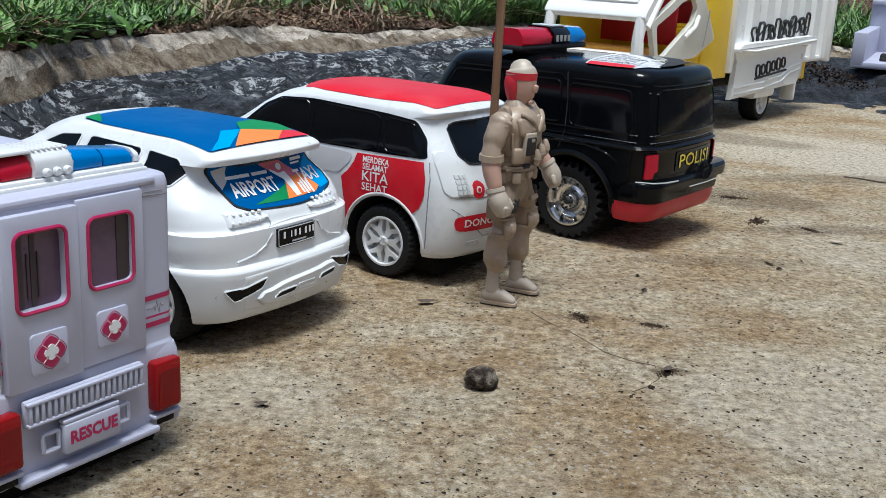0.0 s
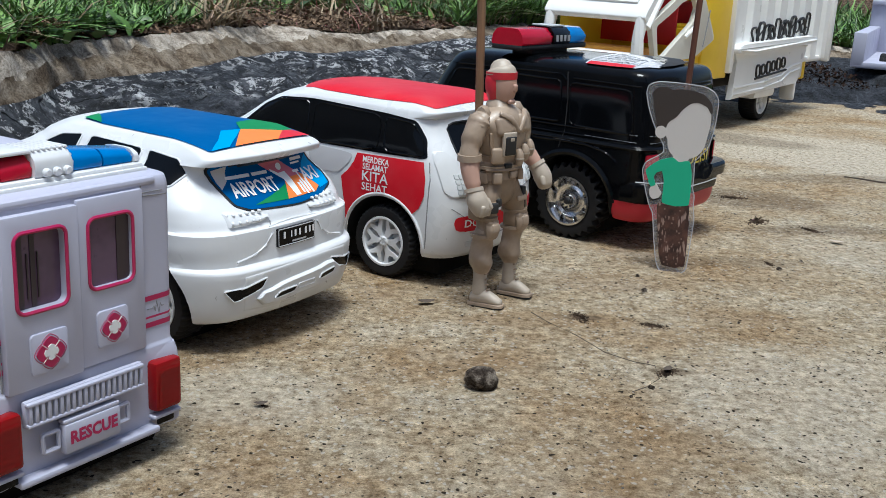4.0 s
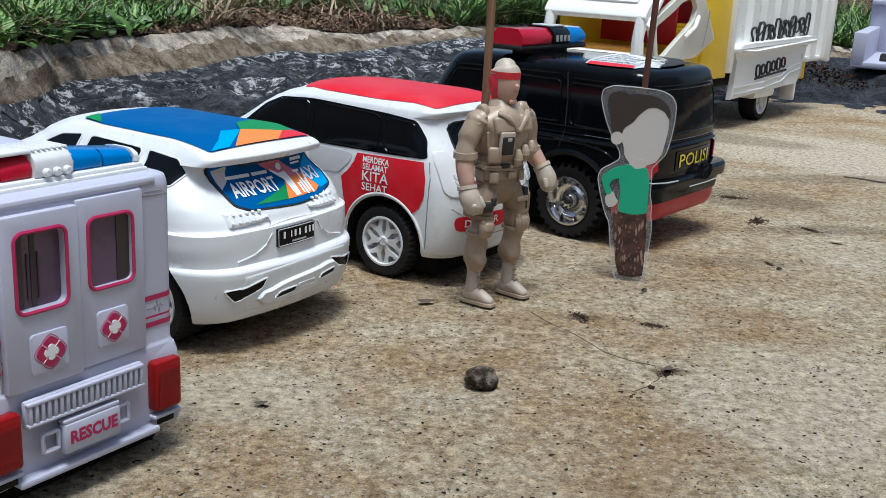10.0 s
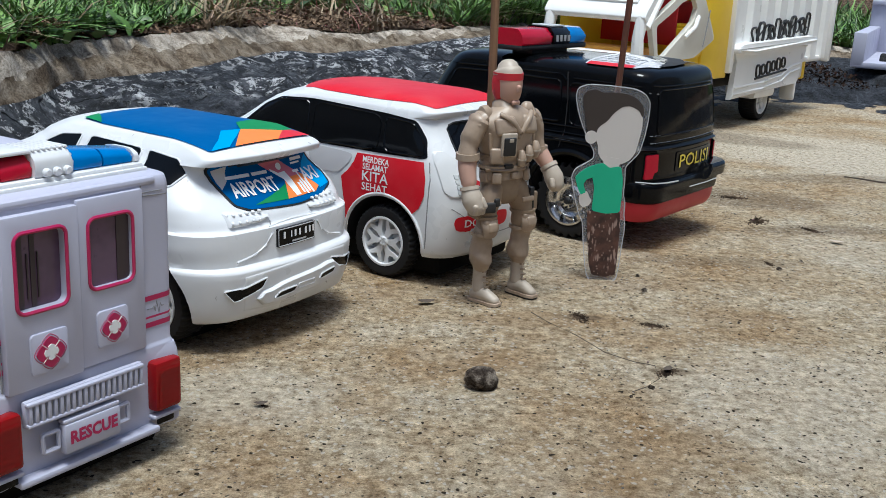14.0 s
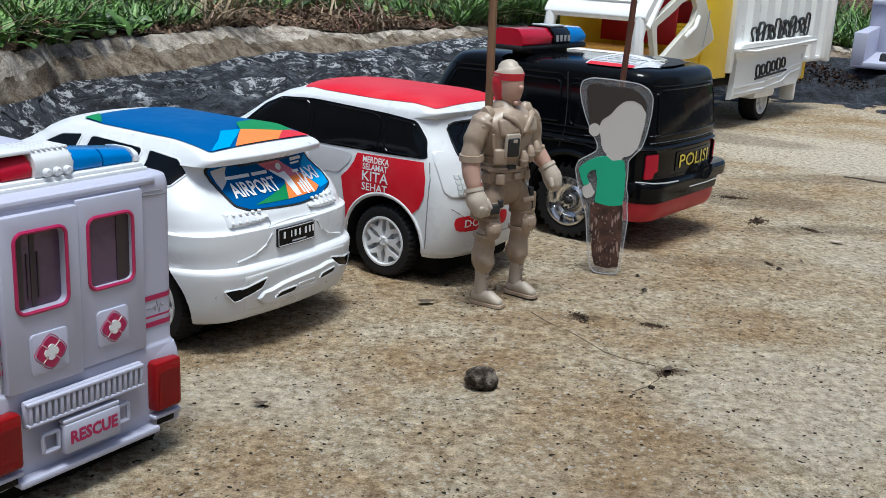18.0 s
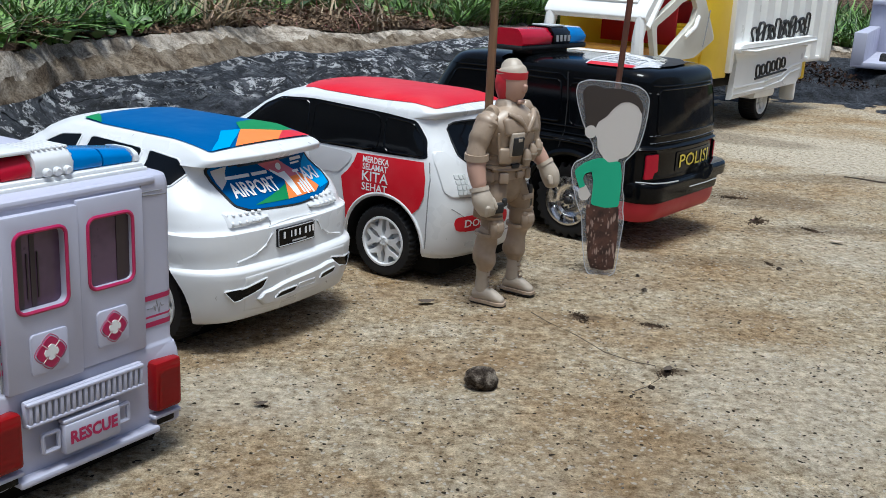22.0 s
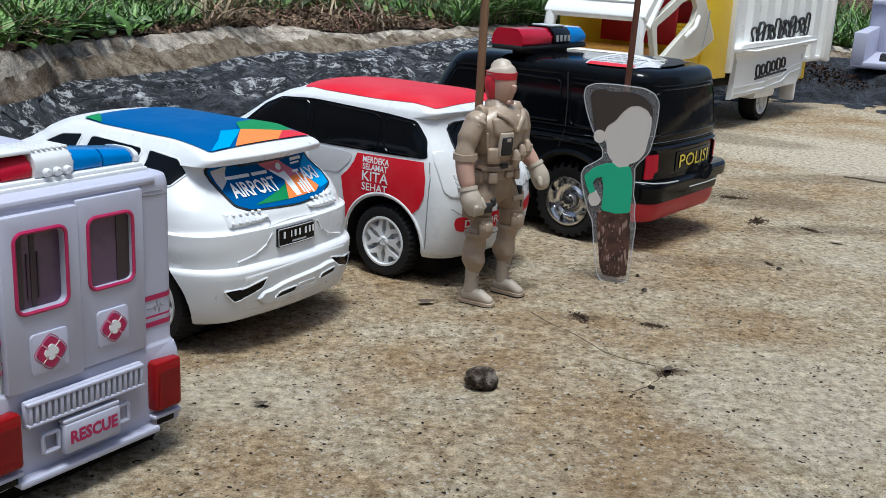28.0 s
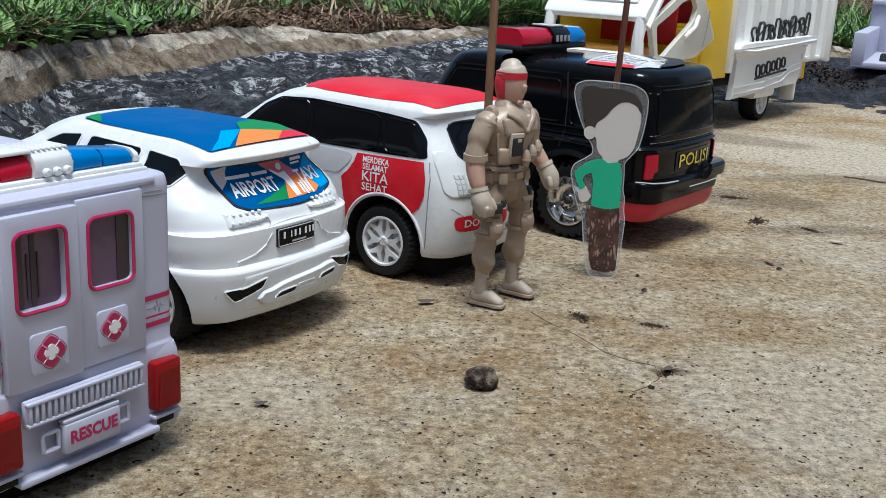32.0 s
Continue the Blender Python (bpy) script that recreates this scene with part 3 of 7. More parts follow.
# ---- ground, bank and verge ----
def track(cols, u):
    """A point between rows of control points, by smooth steps."""
    k = len(cols) - 1
    i = min(int(u * k), k - 1)
    t = u * k - i
    p = [np.array(cols[max(0, min(k, i + j))], float) for j in (-1, 0, 1, 2)]
    return 0.5 * (2 * p[1] + (p[2] - p[0]) * t + (2 * p[0] - 5 * p[1] + 4 * p[2] - p[3]) * t * t + (3 * p[1] - p[0] - 3 * p[2] + p[3]) * t**3)


FOOT = [(-1.6, -0.9, -0.006), (-1.0, -0.15, -0.006), (-0.55, 0.40, -0.006), (-0.38, 0.62, -0.006), (-0.25, 0.80, -0.006), (-0.10, 0.98, -0.006), (0.03, 1.13, -0.006), (0.20, 1.30, -0.006), (0.42, 1.56, -0.006), (0.56, 1.62, -0.004), (0.66, 1.56, -0.004), (0.95, 1.38, -0.004), (1.8, 0.9, -0.004)]
CREST = [(-1.7, -0.6, 0.05), (-1.05, 0.15, 0.05), (-0.55, 0.62, 0.05), (-0.40, 0.90, 0.05), (-0.39, 1.09, 0.05), (-0.32, 1.26, 0.05), (-0.27, 1.45, 0.05), (-0.17, 1.60, 0.05), (0.0, 1.93, 0.05), (0.20, 2.35, 0.045), (0.60, 2.50, 0.025), (1.05, 2.50, 0.012), (2.2, 2.0, 0.01)]
LEDGE = [(-1.75, -0.56, 0.088), (-1.1, 0.20, 0.088), (-0.59, 0.66, 0.088), (-0.435, 0.95, 0.086), (-0.42, 1.14, 0.085), (-0.355, 1.36, 0.083), (-0.29, 1.62, 0.08), (-0.17, 1.78, 0.066), (0.0, 2.15, 0.06), (0.22, 2.55, 0.055), (0.62, 2.62, 0.04), (1.08, 2.62, 0.03), (2.3, 2.2, 0.03)]
VERGE = [(-4.5, 1.2, 0.14), (-3.5, 1.9, 0.14), (-2.6, 2.6, 0.14), (-2.0, 3.2, 0.14), (-1.7, 3.6, 0.14), (-1.3, 3.9, 0.14), (-0.9, 4.2, 0.14), (-0.5, 4.5, 0.13), (0.2, 4.8, 0.12), (0.8, 5.0, 0.12), (1.6, 5.0, 0.12), (2.6, 4.8, 0.12), (4.5, 4.0, 0.12)]


def strip(a, b, nu, nv, rough, scale, swell=0.0, lip=0.0):
    bm = bmesh.new()
    rows = []
    for j in range(nv + 1):
        t = j / nv
        row = []
        for i in range(nu + 1):
            u = i / nu
            p = track(a, u) * (1 - t) + track(b, u) * t
            q = Vector(p)
            edge = math.sin(math.pi * t) ** 0.5 if 0 < t < 1 else 0.0
            q.z += swell * math.sin(math.pi * t)
            d = noise.fractal(q * scale, 0.9, 2.1, 6) * rough
            d2 = noise.noise(q * scale * 0.45 + Vector((7, 3, 1))) * rough * 1.2
            w = edge + (1 - edge) * lip
            q += Vector((noise.noise(q * scale + Vector((3, 9, 4))) * rough * w, noise.noise(q * scale + Vector((11, 2, 8))) * rough * w, (d + d2) * w))
            row.append(bm.verts.new(q))
        rows.append(row)
    for r0, r1 in zip(rows, rows[1:]):
        for i in range(nu):
            bm.faces.new((r0[i], r0[i + 1], r1[i + 1], r1[i]))
    bmesh.ops.recalc_face_normals(bm, faces=bm.faces[:])
    if sum(f.normal.z for f in bm.faces) < 0:
        bmesh.ops.reverse_faces(bm, faces=bm.faces[:])
    return bm


def slab():
    bm = bmesh.new()
    n = 110
    vs = [[bm.verts.new((-3 + 6.5 * i / n, -3 + 6.0 * j / n, 0)) for i in range(n + 1)] for j in range(n + 1)]
    for j in range(n):
        for i in range(n):
            bm.faces.new((vs[j][i], vs[j][i + 1], vs[j + 1][i + 1], vs[j + 1][i]))
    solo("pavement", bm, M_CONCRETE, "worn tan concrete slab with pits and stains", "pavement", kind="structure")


slab()
solo("bank", strip(FOOT, CREST, 620, 60, 0.020, 13, 0.004, 0.15), M_TAR, "black weathered bank with pale lichen patches", "bank", kind="structure")
ledge = strip([(x, y, z - 0.022) for x, y, z in CREST], LEDGE, 620, 24, 0.008, 26, 0.0, 0.45)
ledge.faces.ensure_lookup_table()
for i, f in enumerate(ledge.faces):
    p = f.calc_center_median()
    t = (i // 620 + 0.5) / 24
    f.material_index = 1 if t < 0.13 + 0.10 * noise.noise(p * 9) or t > 0.72 + 0.14 * noise.noise(p * 7) + 0.04 * noise.noise(p * 60) else 0
solo("ledge", ledge, [M_LEDGE, M_CRUST], "crumbling grey-brown earth ledge above the bank", "ledge", kind="structure")
solo("verge", strip(LEDGE, VERGE, 300, 40, 0.02, 8, 0.0, 0.2), M_SOIL, "brown soil verge under the grass", "soil", kind="structure")


def ground():
    bm = bmesh.new()
    rings = []
    for r, z in ((2.5, -0.06), (6, -0.05), (40, -0.2), (900, -1.0)):
        rings.append([bm.verts.new((r * math.cos(2 * math.pi * i / 48), 0.5 + r * math.sin(2 * math.pi * i / 48), z)) for i in range(48)])
    for a, b in zip(rings, rings[1:]):
        for i in range(48):
            bm.faces.new((a[i], a[(i + 1) % 48], b[(i + 1) % 48], b[i]))
    bm.faces.new(rings[0])
    solo("ground", bm, M_SOIL, "bare brown earth reaching to the horizon", "ground", kind="structure")


ground()


def shut_in():
    """Plain unseen walls added round the yard, behind and beside the camera, to bounce light in."""
    for name, c, size in (("bounce_wall_south", (0.2, -5.0, 1.0), (9.0, 0.14, 2.2)), ("bounce_wall_west", (-4.3, -1.2, 1.0), (0.14, 7.6, 2.2)), ("bounce_wall_east", (4.7, -1.2, 1.0), (0.14, 7.6, 2.2))):
        solo(name, rbox(c, size, 0.01), M_WALL, "plain pale wall, unseen, added to bounce light", "wall", kind="structure")


M_WALL = earth_mat("pale_bounce_wall", (0.34, 0.33, 0.29), (0.46, 0.45, 0.41), (0.55, 0.54, 0.50), 3, 0.3)
shut_in()


def blades(name, spots, mat, label, category, lo, hi, wide, bend, seed, broad=False):
    """Many bent blades in one mesh. spots: places and how tall grass stands there."""
    rnd = random.Random(seed)
    verts, faces = [], []
    for p, tall in spots:
        h = tall * rnd.uniform(lo, hi)
        a = rnd.uniform(0, 2 * math.pi)
        lean = Vector((math.cos(a), math.sin(a), 0))
        side = Vector((-lean.y, lean.x, 0))
        w = wide * rnd.uniform(0.6, 1.3)
        k = bend * rnd.uniform(0.3, 1.3)
        start = len(verts)
        segs = 4
        for i in range(segs + 1):
            t = i / segs
            q = p + lean * (h * k * t * t) + Vector((0, 0, h * (t - 0.42 * k * t * t)))
            ww = w * ((math.sin(math.pi * min(1, 0.12 + t * 0.88)) if broad else (1 - t) ** 0.7)) * 0.5 + 0.0002
            verts.append(q - side * ww)
            verts.append(q + side * ww)
        for i in range(segs):
            j = start + 2 * i
            faces.append((j, j + 1, j + 3, j + 2))
    me = bpy.data.meshes.new(name)
    me.from_pydata([tuple(v) for v in verts], [], faces)
    me.materials.append(mat)
    me.shade_smooth()
    tagged(new(name, me), label, category, kind="stuff")


def verge_point(u, t):
    return Vector(track(LEDGE, u) * (1 - t) + track(VERGE, u) * t)


def grass():
    rnd = random.Random(11)
    tall, leafy, dry = [], [], []
    while len(tall) < 24000:
        u, t = rnd.uniform(0.16, 0.97), rnd.random() ** 2.2 * 0.42
        p = verge_point(u, t)
        bare = 0.46 < u < 0.665 and t < 0.10 + 0.10 * noise.noise(p * 3)
        edge = (0.019 if u < 0.46 else 0.004) + 0.016 * noise.noise(p * 6)
        thick = 0.5 + 0.9 * noise.noise(p * 4.5)
        if bare or t < edge or rnd.random() > thick + 0.35:
            continue
        p.z -= 0.01
        tall.append((p, (0.085 + 0.06 * noise.noise(p * 5 + Vector((4, 4, 4)))) * min(1.0, 0.15 + 0.42 * p.y)))
    for p, h in tall:
        if rnd.random() < 0.34 and noise.noise(p * 2.3 + Vector((1, 5, 2))) > -0.1:
            leafy.append((p + Vector((rnd.gauss(0, 0.02), rnd.gauss(0, 0.02), 0.01)), h))
    while len(dry) < 1100:
        u, t = rnd.uniform(0.10, 0.92), rnd.random() ** 1.8 * 0.25
        p = verge_point(u, t)
        if (noise.noise(p * 3.1) > 0.12 and rnd.random() < (0.12 if u < 0.43 else 0.5)) or 0.44 < u < 0.475:
            p.z -= 0.005
            dry.append((p, 0.07))
    blades("grass", tall, M_LEAF, "dense green grass growing on the verge", "grass", 0.4, 1.2, 0.0070, 1.0, 3)
    blades("weeds", leafy, M_LEAF, "broad-leaved green weeds among the grass", "weeds", 0.25, 0.7, 0.017, 1.4, 4, True)
    blades("dry_grass", dry, M_DRY, "dry brown stalks and twigs in the grass", "dry grass", 0.5, 1.8, 0.004, 1.5, 5)


grass()


def litter():
    """Flakes of dead leaf on the black earth beyond the slab."""
    rnd = random.Random(21)
    verts, faces = [], []
    for _ in range(7000):
        u, t = rnd.uniform(0.70, 0.86), rnd.uniform(0.08, 0.9)
        p = Vector(track(FOOT, u) * (1 - t) + track(CREST, u) * t)
        if noise.noise(p * 4) < -0.02:
            continue
        p.z = max(p.z, 0.0) + 0.016 * math.sin(math.pi * t) + rnd.uniform(0.002, 0.014)
        r = rnd.uniform(0.002, 0.0048)
        q = Euler((rnd.uniform(-0.9, 0.9), rnd.uniform(-0.9, 0.9), rnd.uniform(0, 6.3))).to_matrix()
        j = len(verts)
        for x, y, z in ((-1, 0, 0), (-0.2, -0.55, 0.2), (1, 0, 0.1), (-0.1, 0.5, 0.25)):
            verts.append(tuple(p + q @ Vector((x * r, y * r, z * r))))
        faces.append((j, j + 1, j + 2, j + 3))
    me = bpy.data.meshes.new("leaf_litter")
    me.from_pydata(verts, [], faces)
    me.materials.append(M_LITTER)
    tagged(new("leaf_litter", me), "dark brown dead leaf flakes on black earth", "leaf litter", kind="stuff")


def verge_litter():
    """Crumbs of soil and scraps of dead leaf on the bare verge and under the grass edge."""
    rnd = random.Random(22)
    verts, faces = [], []
    for _ in range(9000):
        u, t = rnd.uniform(0.20, 0.70), rnd.random() ** 1.5 * 0.14
        p = verge_point(u, t)
        p.z += 0.02 * noise.noise(p * 8) + rnd.uniform(0.0, 0.012)
        r = rnd.uniform(0.0012, 0.0052) * (0.5 + 0.4 * p.y)
        q = Euler((rnd.uniform(-0.9, 0.9), rnd.uniform(-0.9, 0.9), rnd.uniform(0, 6.3))).to_matrix()
        j = len(verts)
        for x, y, z in ((-1, 0, 0), (-0.2, -0.55, 0.2), (1, 0, 0.1), (-0.1, 0.5, 0.25)):
            verts.append(tuple(p + q @ Vector((x * r, y * r, z * r))))
        faces.append((j, j + 1, j + 2, j + 3))
    me = bpy.data.meshes.new("soil_litter")
    me.from_pydata(verts, [], faces)
    me.materials.append(M_SCRAP)
    tagged(new("soil_litter", me), "brown soil crumbs and dead leaf scraps on the verge", "leaf litter", kind="stuff")


M_SCRAP = leaf_mat("brown_scrap", (0.075, 0.052, 0.034), (0.19, 0.130, 0.088), 20, 0.95, 0.1)
verge_litter()
M_LITTER = leaf_mat("dead_leaf", (0.015, 0.010, 0.007), (0.040, 0.022, 0.014), 9, 0.95, 0.1)
litter()


# ---- red and white people carrier ----
def red_car():
    car = thing("toy_car", pose(-0.0043, 0.6517, 0, 0, 0, 56), "white plastic toy people carrier with red roof and door prints", "toy car", "parked toy vehicles")
    spots = [(0.0065, 0.0225), (0.143, 0.0225)]
    body, skin = car_body(car, [
        (0.018, 0.0470, -0.033, 0.186, 0.012, 0.02, 0.008), (0.022, 0.0490, -0.037, 0.190, 0.014, 0.022, 0.009), (0.045, 0.0503, -0.040, 0.195, 0.014, 0.022, 0.010),
        (0.060, 0.0505, -0.038, 0.193, 0.014, 0.022, 0.010), (0.070, 0.0500, -0.034, 0.175, 0.013, 0.02, 0.009), (0.077, 0.0490, -0.031, 0.145, 0.012, 0.016, 0.009),
        (0.0995, 0.0437, -0.018, 0.106, 0.011, 0.014, 0.008), (0.1006, 0.0434, -0.0205, 0.103, 0.008, 0.014, 0.005), (0.1034, 0.0425, -0.0215, 0.097, 0.007, 0.014, 0.005), (0.1052, 0.0412, -0.0190, 0.090, 0.007, 0.014, 0.004), (0.1074, 0.0390, -0.014, 0.085, 0.009, 0.014, 0.004),
        (0.1098, 0.034, -0.008, 0.079, 0.009, 0.012, 0.003), (0.1114, 0.026, 0.001, 0.070, 0.009, 0.012, 0.002), (0.1124, 0.016, 0.014, 0.058, 0.008, 0.01, 0.0), (0.1128, 0.004, 0.03, 0.037, 0.001, 0.001, 0.0)], "body", [M_WHITE, M_BLACKMATT], 0.0285, spots, 0.05)
    wheels(car, wheel_meshes(0.0225, 0.019, "split"), 0.0405, spots)
    return car, skin


# ---- taxi ----
def taxi():
    car = thing("toy_taxi", pose(-0.1155, 0.5307, 0, 0, 0, 58), "white plastic toy taxi with blue roof print and printed rear window", "toy car", "parked toy vehicles")
    spots = [(-0.005, 0.0225), (0.150, 0.0225)]
    body, skin = car_body(car, [
        (0.0160, 0.0575, -0.0385, 0.200, 0.020, 0.03, 0.006), (0.0175, 0.0592, -0.0412, 0.205, 0.022, 0.03, 0.007), (0.030, 0.0606, -0.0438, 0.207, 0.022, 0.03, 0.008), (0.0415, 0.0612, -0.0448, 0.208, 0.022, 0.03, 0.008),
        (0.0432, 0.0608, -0.0436, 0.207, 0.021, 0.03, 0.008), (0.0444, 0.0596, -0.0410, 0.207, 0.020, 0.03, 0.008), (0.054, 0.0606, -0.0408, 0.205, 0.020, 0.03, 0.008), (0.0602, 0.0606, -0.0404, 0.200, 0.020, 0.03, 0.008),
        (0.0612, 0.0590, -0.0378, 0.198, 0.019, 0.028, 0.008), (0.066, 0.0584, -0.0352, 0.188, 0.018, 0.025, 0.008), (0.072, 0.0570, -0.030, 0.150, 0.014, 0.02, 0.007),
        (0.0860, 0.0476, -0.018, 0.106, 0.012, 0.015, 0.006), (0.0896, 0.0446, -0.0195, 0.100, 0.011, 0.015, 0.006), (0.0903, 0.0441, -0.0290, 0.098, 0.007, 0.015, 0.005), (0.0936, 0.0422, -0.0312, 0.094, 0.007, 0.015, 0.005), (0.0950, 0.0412, -0.0295, 0.091, 0.007, 0.015, 0.005), (0.0974, 0.0392, -0.0220, 0.086, 0.009, 0.015, 0.004),
        (0.0994, 0.0372, -0.0110, 0.080, 0.010, 0.012, 0.003), (0.1010, 0.0315, 0.002, 0.073, 0.009, 0.012, 0.002), (0.1022, 0.022, 0.018, 0.064, 0.008, 0.01, 0.0), (0.1028, 0.004, 0.036, 0.043, 0.001, 0.001, 0.0)], "body", [M_WHITE, M_BLACKMATT], 0.0275, spots, 0.0585)
    wheels(car, wheel_meshes(0.0225, 0.019, "split"), 0.0470, spots)
    return car, skin


# ---- police wagon ----
def police():
    car = thing("toy_police_car", pose(0.1277, 0.7764, 0, 0, 0, 53), "black plastic toy police wagon with red and blue light bar", "toy car", "parked toy vehicles")
    spots = [(0.006, 0.0275), (0.150, 0.0275)]
    body, skin = car_body(car, [
        (0.024, 0.0550, -0.045, 0.205, 0.012, 0.02, 0.006), (0.030, 0.0575, -0.050, 0.208, 0.013, 0.02, 0.006), (0.060, 0.0600, -0.052, 0.208, 0.013, 0.02, 0.006),
        (0.071, 0.0600, -0.052, 0.206, 0.013, 0.02, 0.006), (0.0725, 0.0612, -0.053, 0.204, 0.013, 0.02, 0.006), (0.074, 0.0596, -0.0515, 0.17, 0.013, 0.02, 0.006), (0.080, 0.0590, -0.051, 0.15, 0.013, 0.016, 0.006),
        (0.114, 0.0565, -0.047, 0.125, 0.013, 0.016, 0.006), (0.120, 0.0555, -0.0455, 0.12, 0.012, 0.016, 0.006), (0.1235, 0.0535, -0.043, 0.115, 0.012, 0.016, 0.006),
        (0.1260, 0.0470, -0.037, 0.105, 0.012, 0.015, 0.004), (0.1275, 0.030, -0.018, 0.08, 0.01, 0.012, 0.0), (0.128, 0.004, 0.03, 0.037, 0.001, 0.001, 0.0)], "body", [M_BLACK, M_BLACKMATT], 0.033, spots, 0.06)
    wheels(car, wheel_meshes(0.0275, 0.026, "chunky"), 0.0465, spots)
    return car, skin


# ---- rescue ambulance ----
def ambulance():
    car = thing("toy_ambulance", pose(-0.1241, 0.3396, 0, 0, 0, 57), "cool white plastic toy ambulance with magenta trim", "toy ambulance", "parked toy vehicles")
    spots = [(0.035, 0.018), (0.135, 0.018)]
    body, skin = car_body(car, [
        (0.012, 0.0418, 0.001, 0.19, 0.004, 0.01, 0.0), (0.013, 0.0428, 0.0, 0.19, 0.004, 0.01, 0.0), (0.044, 0.0428, 0.0, 0.19, 0.004, 0.01, 0.0), (0.046, 0.0426, 0.001, 0.185, 0.004, 0.01, 0.0),
        (0.098, 0.0426, 0.001, 0.15, 0.004, 0.01, 0.0), (0.105, 0.0426, 0.001, 0.145, 0.004, 0.01, 0.0), (0.109, 0.0422, 0.002, 0.143, 0.004, 0.01, 0.0), (0.1105, 0.0390, 0.006, 0.14, 0.004, 0.01, 0.0), (0.111, 0.02, 0.02, 0.12, 0.004, 0.01, 0.0)], "body", [M_LILAC, M_BLACKMATT], 0.021, spots, 0.04)
    wheels(car, wheel_meshes(0.018, 0.016, "plain"), 0.031, spots)
    return car, skin


RED, RED_SKIN = red_car()
TAXI, TAXI_SKIN = taxi()
POLICE, POLICE_SKIN = police()
AMB, AMB_SKIN = ambulance()


ACROSS = Matrix(((0, 0, 1, 0), (1, 0, 0, 0), (0, 1, 0, 0), (0, 0, 0, 1)))  # u forward, v up, n to the right


def mm(poly):
    return [(x / 1000, y / 1000) for x, y in poly]


def flip(poly):
    return [(-x, y) for x, y in poly][::-1]


def print_on(car, skin, name, poly, m, mat, label="", lift=0.0004, thick=0.0, soft=0, pull=0.25, step=0.004, puff=0.0, base=0.0, corner=None):
    p = mm(poly)
    if soft:
        p = soft_poly(p, soft, pull)
    return part(name, skin.lay(p, m, lift, thick, step, puff=puff, base=base, corner=corner), mat, car, label)


def words_on(car, skin, text, m, mat, u, v, size, width=None, lift=0.0008, turn=0.0, bold=0.0, name="lettering", parent=None, shear=0.0):
    bm = moved(words(text, size / 1000, width / 1000 if width else None, bold), u / 1000, v / 1000, turn, shear)
    return part(name, skin.lay(None, m, lift, 0.0, 0.006, src=bm), mat, parent or car, "printed word " + text.lower())


def window(car, skin, poly, m, frame_mat=M_BLACKMATT, pull=0.2, rad=0.0006, name="window"):
    p = soft_poly(mm(poly), 3, pull)
    w = part(name, skin.lay(p, m, 0.0005, 0.0008), M_TINT, car, "dark tinted window")
    part("window_frame", skin.rim(p, m, rad, 0.0003), frame_mat, w)
    return w


def seam(car, skin, pts, m, rad=0.00028, mat=M_SILVER, closed=False, name="seam"):
    return part(name, skin.rim(mm(pts), m, rad, 0.0, closed), mat, car)


M_STICKER = plastic("faded_white_sticker", (0.62, 0.62, 0.64), 0.22, 0.45, (0.30, 0.29, 0.30), mottle=90)
# for thin grey lines that draw worn edges and the highlights along them
M_WORNGLINT = plastic("worn_glinting_grey_edge", (0.16, 0.16, 0.165), 0.4, 0.5, (0.02, 0.02, 0.02), mottle=120)
M_SEAM = plastic("shut_line", (0.25, 0.25, 0.26), 0.6, 0.1)
M_GREYFILM = plastic("light_grey_printed_film", (0.52, 0.51, 0.52), 0.35, 0.15)


